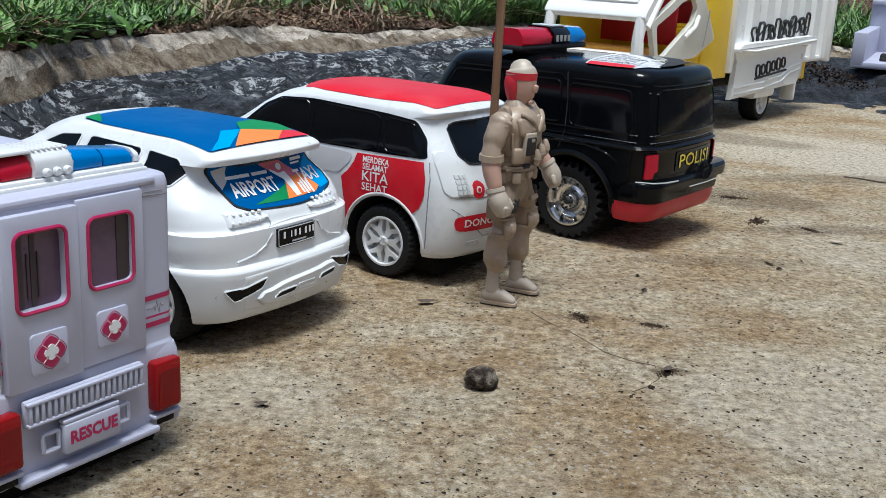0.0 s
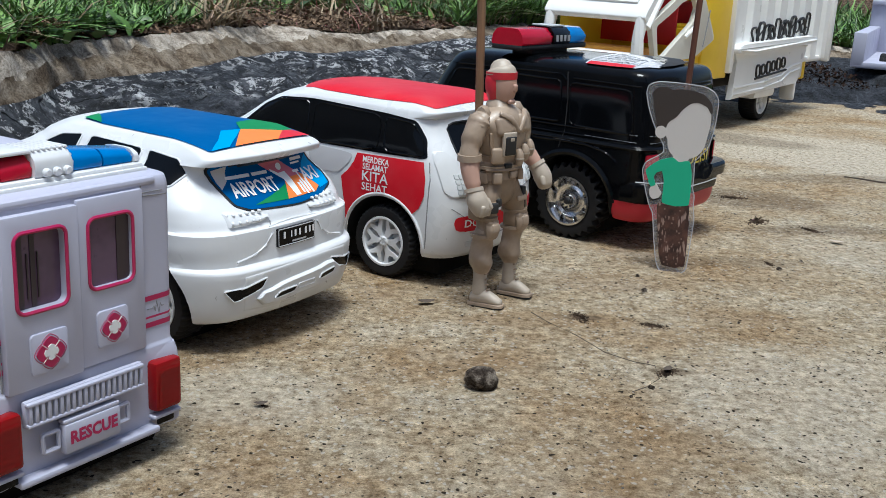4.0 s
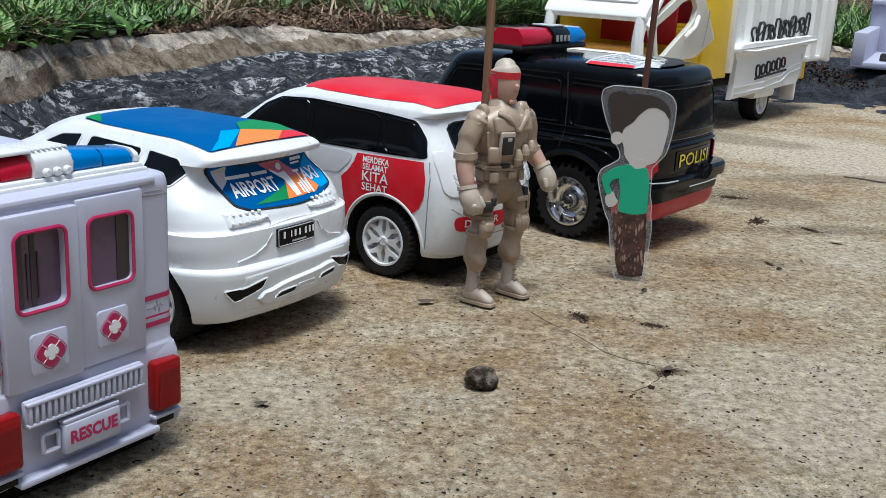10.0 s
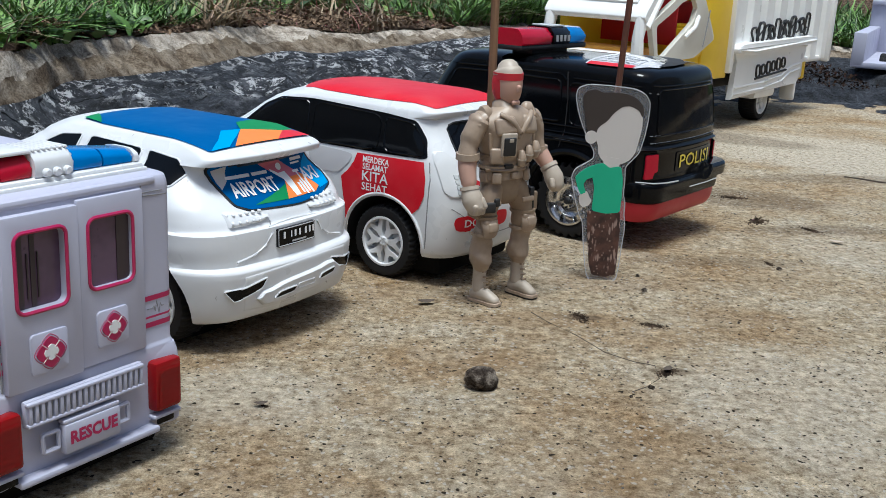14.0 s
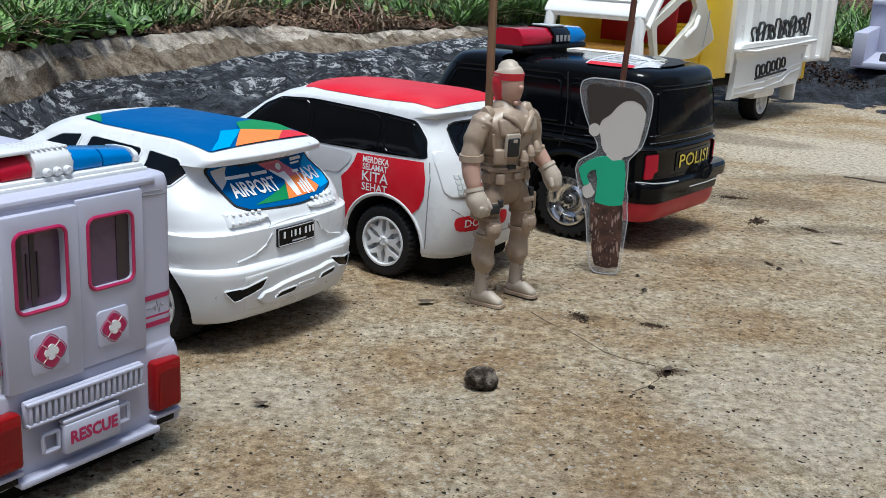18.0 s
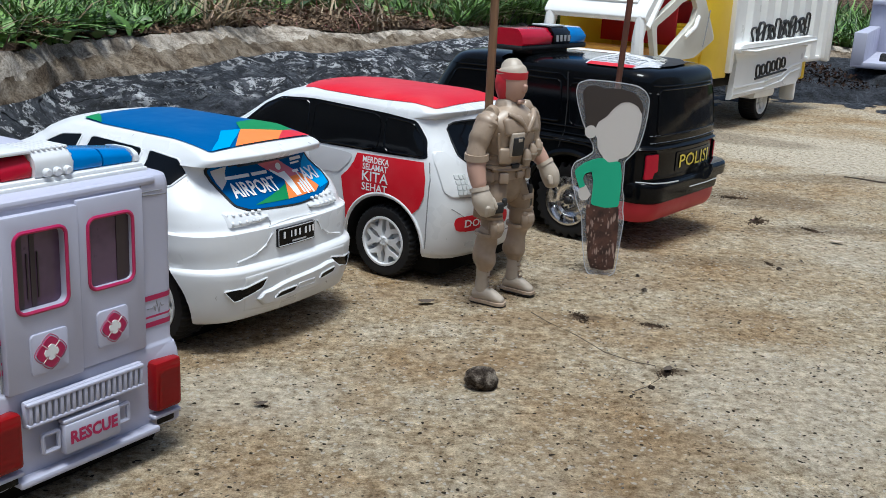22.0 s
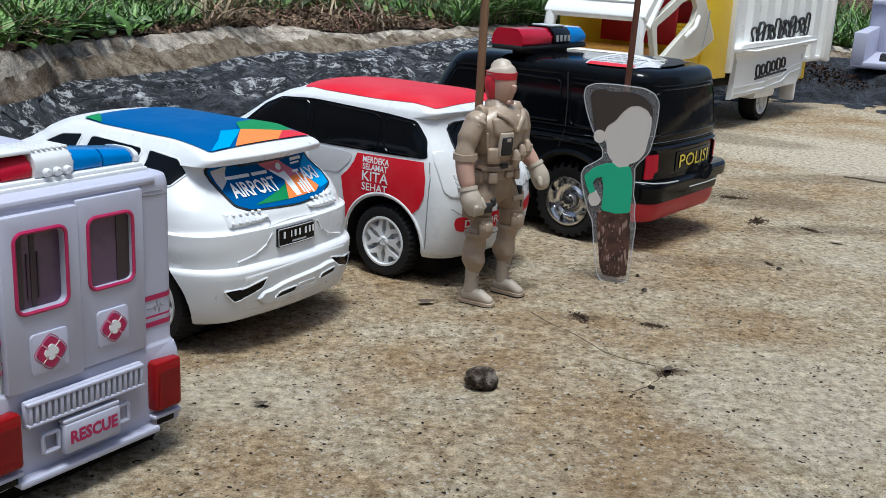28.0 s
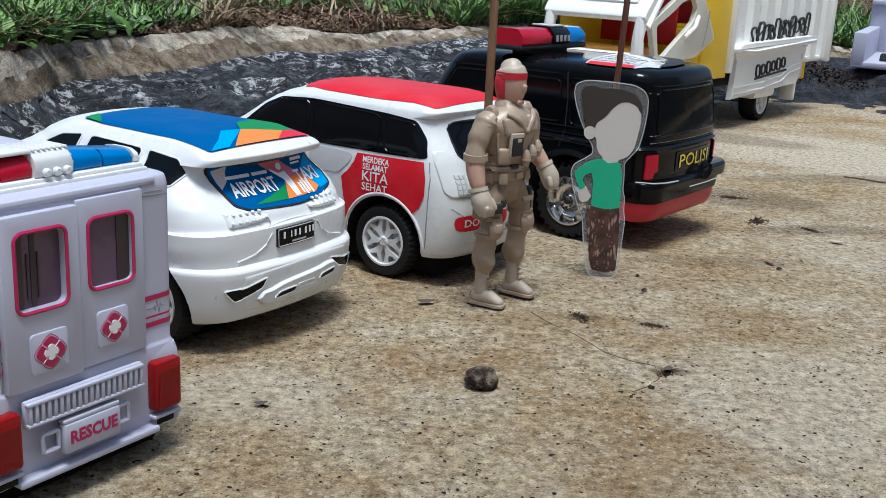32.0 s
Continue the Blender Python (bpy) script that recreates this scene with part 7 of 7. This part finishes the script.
    field([(-14.5, 43.2), (-2.8, 41.8), (5.9, 43), (6.9, 32.2), (6.7, 15.4), (6.3, 2.1), (-0.4, 0.4), (-8.6, 1.7), (-10.8, 8.2), (-12.4, 21.3), (-14, 34.3)], 0.0004, 0.0008, 4, 0.10)
    bmesh.ops.recalc_face_normals(bm, faces=bm.faces[:])
    part("doll", bm, [M_CLEAR, M_HAIR, M_PALE, M_SHIRT, M_BATIK, M_RIM], e)
    part("rod", tube([(-0.0040, 0.0022, 0.060), (-0.0008, 0.0026, 0.125), (0.0022, 0.004, 0.18), (0.010, 0.008, 0.38)], 0.0019, False, 12), M_STICKDARK, e, "dark wooden rod")
    return e


FIGURE = figure()
PUPPET = cut_out()


def stone():
    bm = bmesh.new()
    bmesh.ops.create_icosphere(bm, subdivisions=4, radius=1.0)
    for v in bm.verts:
        d = 1 + 0.22 * noise.noise(v.co * 1.3) + 0.08 * noise.noise(v.co * 4)
        v.co = Vector((v.co.x * 0.0081 * d, v.co.y * 0.0067 * d, max(-0.0044, v.co.z * 0.0058 * d)))
    solo("stone", bm, M_STONE, "small dark rounded stone on the concrete", "stone", pose(0.0213, 0.4485, 0.0044, 0, 0, 20))


stone()


def pebble(x, y, r, seed, mat, name="pebble", label="tiny dark pebble on the concrete", flat=0.7, group="pebbles on the slab"):
    bm = bmesh.new()
    bmesh.ops.create_icosphere(bm, subdivisions=3, radius=1.0)
    off = Vector((seed * 1.7, seed * 0.9, seed * 2.3))
    for v in bm.verts:
        d = 1 + 0.3 * noise.noise(v.co * 1.2 + off) + 0.1 * noise.noise(v.co * 3.5 + off)
        v.co = Vector((v.co.x * r * d, v.co.y * r * 0.8 * d, max(-0.55 * r * flat, v.co.z * r * flat * d)))
    solo(name, bm, mat, label, "pebble", pose(x, y, 0.5 * r * flat, 0, 0, seed * 40), group)


for k, (x, y, r) in enumerate(((0.1252, 0.6118, 0.0021), (0.1262, 0.6429, 0.0017), (0.2276, 0.6767, 0.0020), (0.1020, 0.4575, 0.0016), (0.0905, 0.4460, 0.0010), (0.1700, 0.5600, 0.0011), (0.2500, 0.7000, 0.0014), (0.0300, 0.5100, 0.0010))):
    pebble(x, y, r, k + 1, M_STONE)


def crumbs(x, y, size, seed, label="dark crumbling patch of dirt on the concrete"):
    """A patch of dirt: a few hundred small crumbs, thickest in the middle."""
    rnd = random.Random(seed * 13)
    verts, faces = [], []
    for _ in range(420):
        a, d = rnd.uniform(0, 2 * math.pi), abs(rnd.gauss(0, 0.45)) * size
        cx, cy = math.cos(a) * d * 1.3, math.sin(a) * d * 0.6
        r = size * rnd.uniform(0.025, 0.085)
        j = len(verts)
        for i in range(5):
            t = 2 * math.pi * i / 5 + a
            k = r * rnd.uniform(0.7, 1.3)
            verts.append((cx + k * math.cos(t), cy + k * math.sin(t), -0.0003))
        verts.append((cx + r * rnd.uniform(-0.3, 0.3), cy + r * rnd.uniform(-0.3, 0.3), r * rnd.uniform(0.5, 0.9)))
        for i in range(5):
            faces.append((j + i, j + (i + 1) % 5, j + 5))
    me = bpy.data.meshes.new("dirt_patch")
    me.from_pydata(verts, [], faces)
    me.materials.append(M_DEBRIS)
    ob = new("dirt_patch", me)
    ob.matrix_basis = pose(x, y, 0.0002, 0, 0, seed * 57)
    tagged(ob, label, "dirt", kind="stuff")


for k, (x, y, size) in enumerate(((0.2524, 0.8185, 0.015), (0.2888, 0.7968, 0.010), (0.2542, 0.9064, 0.014), (0.1134, 0.4787, 0.0085), (0.0788, 0.5559, 0.0100), (0.1189, 0.5480, 0.0085), (0.3700, 0.7350, 0.010), (0.2250, 0.6900, 0.006), (-0.0740, 0.4150, 0.0030), (0.3050, 0.5450, 0.006))):
    crumbs(x, y, size * 0.9, k + 1)


def fallen_leaf(x, y, size, turn, mat, label, curl=0.35):
    bm = bmesh.new()
    rows = []
    for i in range(9):
        t = i / 8
        w = size * 0.28 * math.sin(math.pi * (0.06 + 0.9 * t)) ** 0.8
        c = Vector((size * (t - 0.5), 0, 0.0012 + curl * size * (t - 0.5) ** 2))
        rows.append([bm.verts.new(c + Vector((0, k * w, 0.35 * abs(k) * w))) for k in (-1, -0.5, 0, 0.5, 1)])
    for a, b in zip(rows, rows[1:]):
        for k in range(4):
            bm.faces.new((a[k], b[k], b[k + 1], a[k + 1]))
    solo("fallen_leaf", bm, mat, label, "leaf", pose(x, y, 0.0, 0, 0, turn), "leaves on the slab")


M_PALELEAF = plastic("pale_dry_leaf", (0.46, 0.38, 0.30), 0.7, 0.3)
M_DARKLEAF = plastic("dark_dry_leaf", (0.07, 0.05, 0.035), 0.7, 0.3)
fallen_leaf(0.2949, 0.7573, 0.0110, 150, M_PALELEAF, "small pale dry leaf on the concrete")
fallen_leaf(-0.0752, 0.4144, 0.0062, 20, M_DARKLEAF, "curled dark dry leaf on the concrete", 0.7)
fallen_leaf(0.1140, 0.4800, 0.0070, 60, M_DARKLEAF, "curled dark dry leaf on the concrete", 0.5)
fallen_leaf(-0.0080, 0.5650, 0.0100, 15, M_DARKLEAF, "dark dry leaf on the concrete", 0.5)


def twig(pts, rad, label):
    solo("twig", tube([(x, y, rad * 0.8) for x, y in pts], rad, False, 6), M_DARKLEAF, label, "twig", None, "twigs on the slab")


twig([(0.400, 1.035), (0.412, 1.029), (0.425, 1.018), (0.434, 1.013)], 0.0009, "thin brown twig on the concrete")
twig([(0.052, 0.560), (0.060, 0.545), (0.073, 0.527), (0.081, 0.512), (0.086, 0.502), (0.099, 0.491), (0.109, 0.487)], 0.00022, "hair-thin dark root across the concrete")
twig([(0.109, 0.487), (0.108, 0.470), (0.100, 0.459), (0.092, 0.452)], 0.0002, "hair-thin dark root across the concrete")


def grit():
    """Loose grit over the slab, one object."""
    rnd = random.Random(31)
    verts, faces = [], []
    while len(faces) < 5200 * 8:
        x, y = rnd.uniform(-0.35, 0.75), rnd.uniform(0.30, 1.45)
        if noise.noise(Vector((x, y, 0)) * 7) + rnd.uniform(-0.5, 0.5) < 0.0:
            continue
        r = 0.0003 + 0.0007 * rnd.random() ** 4
        a = rnd.uniform(0, 6.3)
        j = len(verts)
        for px_, py_, pz_ in ((1, 0, 0.3), (0, 1, 0.35), (-1, 0, 0.3), (0, -1, 0.4), (0.1, 0.1, 1.0), (0, 0, -0.3)):
            k = r * rnd.uniform(0.7, 1.3)
            verts.append((x + k * (px_ * math.cos(a) - py_ * math.sin(a)), y + k * (px_ * math.sin(a) + py_ * math.cos(a)), pz_ * r))
        for q in range(4):
            faces.append((j + q, j + (q + 1) % 4, j + 4))
            faces.append((j + (q + 1) % 4, j + q, j + 5))
    me = bpy.data.meshes.new("grit")
    me.from_pydata(verts, [], faces)
    me.materials.append(M_GRIT)
    tagged(new("grit", me), "loose dark and pale grit on the concrete", "grit", kind="stuff")


M_GRIT = leaf_mat("loose_grit", (0.03, 0.022, 0.016), (0.16, 0.13, 0.10), 60)
grit()


def motions():
    """The puppets jiggle on their rods."""
    walk(FIGURE, [
        (0, pose(0.0398, 0.5863, 0.0002, 0.6, -0.5, 50.5)),
        (0.5, pose(0.0350, 0.5824, 0.0013, 1.1, -0.2, 50.7)),
        (1, pose(0.0352, 0.5842, 0.0009, 0.6, -0.6, 48.3)),
        (1.5, pose(0.0325, 0.5838, 0.0059, 2.4, -0.2, 50.8)),
        (2, pose(0.0344, 0.5817, 0.0005, 1.0, -0.8, 47.8)),
        (2.5, pose(0.0365, 0.5752, 0.0024, 2.6, -1.7, 38.4)),
        (3, pose(0.0366, 0.5814, 0.0000, 0.1, -1.9, 41.9)),
        (3.5, pose(0.0355, 0.5808, 0.0000, -1.7, -1.4, 43.5)),
        (5.5, pose(0.0329, 0.5814, 0.0000, -2.1, 0.3, 39.9)),
        (6, pose(0.0328, 0.5794, 0.0000, -2.7, 0.3, 40.7)),
        (6.5, pose(0.0327, 0.5810, 0.0000, -2.9, 0.3, 40.3)),
        (7, pose(0.0318, 0.5818, 0.0000, -2.8, 0.5, 43.2)),
        (7.5, pose(0.0324, 0.5807, 0.0000, -2.4, 0.3, 40.2)),
        (8, pose(0.0321, 0.5796, 0.0001, -1.5, -0.3, 36.8)),
        (8.5, pose(0.0315, 0.5813, 0.0003, -0.7, -0.9, 31.4)),
        (9, pose(0.0328, 0.5819, 0.0003, -0.5, -1.8, 27.8)),
        (9.5, pose(0.0316, 0.5812, 0.0004, -0.5, -1.1, 30.5)),
        (10, pose(0.0317, 0.5809, 0.0005, 0.0, 0.0, 34.2)),
        (10.5, pose(0.0313, 0.5800, 0.0011, 0.4, -0.1, 32.3)),
        (11, pose(0.0373, 0.5827, 0.0003, 0.3, -0.8, 33.8)),
        (11.5, pose(0.0366, 0.5822, 0.0007, 0.3, -1.2, 31.1)),
        (12, pose(0.0370, 0.5835, 0.0001, -0.1, -1.6, 30.2)),
        (12.5, pose(0.0372, 0.5857, 0.0000, -1.3, -1.9, 29.8)),
        (13, pose(0.0356, 0.5841, 0.0000, -0.9, -1.2, 33.0)),
        (13.5, pose(0.0362, 0.5833, 0.0006, 0.2, -1.2, 27.9)),
        (14, pose(0.0365, 0.5846, 0.0000, 0.2, -1.6, 29.2)),
        (14.5, pose(0.0364, 0.5844, 0.0001, 0.3, -1.4, 29.9)),
        (16.5, pose(0.0364, 0.5823, 0.0005, 0.8, -1.1, 33.5)),
        (17, pose(0.0367, 0.5811, 0.0004, 0.0, -1.2, 35.5)),
        (17.5, pose(0.0367, 0.5816, 0.0003, 0.3, -1.3, 35.3)),
        (18, pose(0.0368, 0.5821, 0.0000, -0.3, -1.5, 35.0)),
        (18.5, pose(0.0368, 0.5818, 0.0002, 0.1, -1.5, 34.7)),
        (19, pose(0.0366, 0.5816, 0.0003, 0.3, -1.3, 35.2)),
        (19.5, pose(0.0365, 0.5824, 0.0004, 0.7, -0.8, 35.4)),
        (20, pose(0.0390, 0.5860, 0.0004, 0.7, -2.2, 36.5)),
        (20.5, pose(0.0376, 0.5871, 0.0041, 1.2, -1.2, 41.9)),
        (21, pose(0.0370, 0.5851, 0.0012, 1.4, -2.3, 41.3)),
        (21.5, pose(0.0358, 0.5851, 0.0013, 1.1, -1.9, 40.7)),
        (22, pose(0.0359, 0.5849, 0.0010, 1.3, -1.6, 41.2)),
        (22.5, pose(0.0341, 0.5809, 0.0002, -0.3, -1.4, 41.2)),
        (23, pose(0.0309, 0.5801, 0.0005, 0.2, -0.4, 40.6)),
        (23.5, pose(0.0317, 0.5835, 0.0010, 0.7, -0.9, 41.6)),
        (24, pose(0.0286, 0.5775, 0.0014, 0.9, -0.6, 43.1)),
        (24.5, pose(0.0328, 0.5768, 0.0009, 1.3, -1.3, 42.4)),
        (25, pose(0.0331, 0.5767, 0.0008, 0.9, -0.5, 42.4)),
        (25.5, pose(0.0329, 0.5786, 0.0003, -0.2, -1.1, 42.6)),
        (27.5, pose(0.0300, 0.5816, 0.0004, 0.5, -0.4, 39.2)),
        (28, pose(0.0297, 0.5841, 0.0000, 0.4, -0.5, 40.4)),
        (28.5, pose(0.0333, 0.5778, 0.0003, 1.1, -0.5, 40.4)),
        (29, pose(0.0344, 0.5776, 0.0000, -0.1, -0.6, 40.0)),
        (29.5, pose(0.0340, 0.5775, 0.0000, -0.2, -0.6, 40.4)),
        (30, pose(0.0338, 0.5772, 0.0006, 0.3, -0.4, 41.3)),
        (30.5, pose(0.0337, 0.5781, 0.0003, -0.2, -0.6, 39.8)),
        (31, pose(0.0336, 0.5776, 0.0004, -0.1, -0.6, 40.6)),
        (31.5, pose(0.0354, 0.5799, 0.0010, 0.5, -0.8, 40.3)),
        (32, pose(0.0353, 0.5800, 0.0008, 0.4, -0.7, 40.9)),
    ])
    walk(PUPPET, [
        (0, pose(0.4440, 0.7000, 0.0060, 0.0, -2.0, -20.0)),
        (1, pose(0.3840, 0.6950, 0.0060, 0.0, -2.0, -20.0)),
        (1.5, pose(0.3080, 0.6850, 0.0040, 0.0, -2.0, -19.0)),
        (2, pose(0.2729, 0.6752, 0.0024, 0.6, -1.8, -17.7)),
        (2.5, pose(0.2487, 0.6672, 0.0030, -0.0, -2.8, -18.0)),
        (3, pose(0.2232, 0.6702, 0.0005, 0.4, -1.4, -17.4)),
        (3.5, pose(0.1825, 0.6672, 0.0020, -0.1, -2.0, -17.0)),
        (5.5, pose(0.1275, 0.6322, 0.0029, -1.0, 0.6, -9.6)),
        (6, pose(0.1239, 0.6387, 0.0015, 0.7, 0.9, -3.2)),
        (6.5, pose(0.1282, 0.6331, 0.0025, -0.9, 0.4, -8.6)),
        (7, pose(0.1322, 0.6325, 0.0022, 0.4, -1.2, -6.9)),
        (7.5, pose(0.1257, 0.6333, 0.0017, -0.3, -0.5, -8.9)),
        (8, pose(0.1240, 0.6327, 0.0017, 1.0, -1.0, -8.2)),
        (8.5, pose(0.1168, 0.6262, 0.0021, -0.1, -0.5, -9.1)),
        (9, pose(0.1171, 0.6271, 0.0019, 0.2, -0.8, -7.9)),
        (9.5, pose(0.1144, 0.6345, 0.0013, 0.9, -0.6, -9.2)),
        (10, pose(0.1209, 0.6335, 0.0018, 1.8, -1.4, -11.3)),
        (10.5, pose(0.1139, 0.6352, 0.0021, 0.0, -0.6, -7.5)),
        (11, pose(0.1081, 0.6355, 0.0032, -0.1, -0.1, -12.0)),
        (11.5, pose(0.1085, 0.6368, 0.0019, 1.1, 0.2, -9.5)),
        (12, pose(0.1078, 0.6380, 0.0021, 0.8, 0.1, -10.0)),
        (12.5, pose(0.1115, 0.6341, 0.0023, -0.1, -0.5, -9.4)),
        (13, pose(0.1071, 0.6309, 0.0030, -0.0, -0.0, -8.0)),
        (13.5, pose(0.1064, 0.6292, 0.0018, 1.0, -0.3, -6.6)),
        (14, pose(0.1033, 0.6318, 0.0018, 0.6, -0.7, -0.7)),
        (14.5, pose(0.1023, 0.6319, 0.0026, 0.1, -0.2, -9.9)),
        (16.5, pose(0.1088, 0.6308, 0.0020, -1.2, 0.3, -6.8)),
        (17, pose(0.1122, 0.6419, 0.0023, -0.9, -1.4, -9.7)),
        (17.5, pose(0.1110, 0.6430, 0.0034, -0.4, -1.1, -11.3)),
        (18, pose(0.1066, 0.6432, 0.0042, 1.1, -0.4, -14.1)),
        (18.5, pose(0.1159, 0.6522, 0.0027, 1.0, -0.8, -8.8)),
        (19, pose(0.1097, 0.6385, 0.0037, 0.4, -0.5, -9.0)),
        (19.5, pose(0.1157, 0.6460, 0.0016, 0.9, -2.0, -10.9)),
        (20, pose(0.1084, 0.6393, 0.0022, 0.9, -1.1, -9.8)),
        (20.5, pose(0.1102, 0.6446, 0.0032, 0.6, -1.1, -9.9)),
        (21, pose(0.1072, 0.6350, 0.0032, 0.8, -1.3, -12.0)),
        (21.5, pose(0.1023, 0.6408, 0.0023, 0.7, -0.1, -13.3)),
        (22, pose(0.1038, 0.6428, 0.0028, -0.3, -0.2, -5.4)),
        (22.5, pose(0.1089, 0.6391, 0.0024, 0.4, -1.2, -13.4)),
        (23, pose(0.1104, 0.6378, 0.0025, 1.6, -1.9, -13.6)),
        (23.5, pose(0.1095, 0.6362, 0.0026, 0.9, -1.1, -13.1)),
        (24, pose(0.1132, 0.6350, 0.0032, 1.8, -1.5, -13.6)),
        (24.5, pose(0.1071, 0.6342, 0.0031, -0.0, -0.8, -8.5)),
        (25, pose(0.1127, 0.6375, 0.0022, 0.3, -2.4, -9.0)),
        (25.5, pose(0.1105, 0.6343, 0.0021, 0.1, -1.8, -11.3)),
        (27.5, pose(0.1073, 0.6298, 0.0028, 0.2, -1.4, -10.4)),
        (28, pose(0.1098, 0.6282, 0.0030, 1.2, -1.6, -12.4)),
        (28.5, pose(0.1049, 0.6336, 0.0040, 0.7, -1.3, -11.3)),
        (29, pose(0.1082, 0.6352, 0.0018, -0.1, -1.6, -8.5)),
        (29.5, pose(0.1022, 0.6290, 0.0038, 1.6, -1.4, -13.4)),
        (30, pose(0.1059, 0.6310, 0.0031, 0.1, -1.7, -8.9)),
        (30.5, pose(0.1033, 0.6318, 0.0036, 0.7, -1.1, -12.2)),
        (31, pose(0.1047, 0.6322, 0.0031, -0.1, -1.3, -7.4)),
        (31.5, pose(0.1064, 0.6314, 0.0027, 0.7, -1.7, -9.9)),
        (32, pose(0.1041, 0.6365, 0.0034, -0.2, -1.3, -7.8)),
    ])


motions()
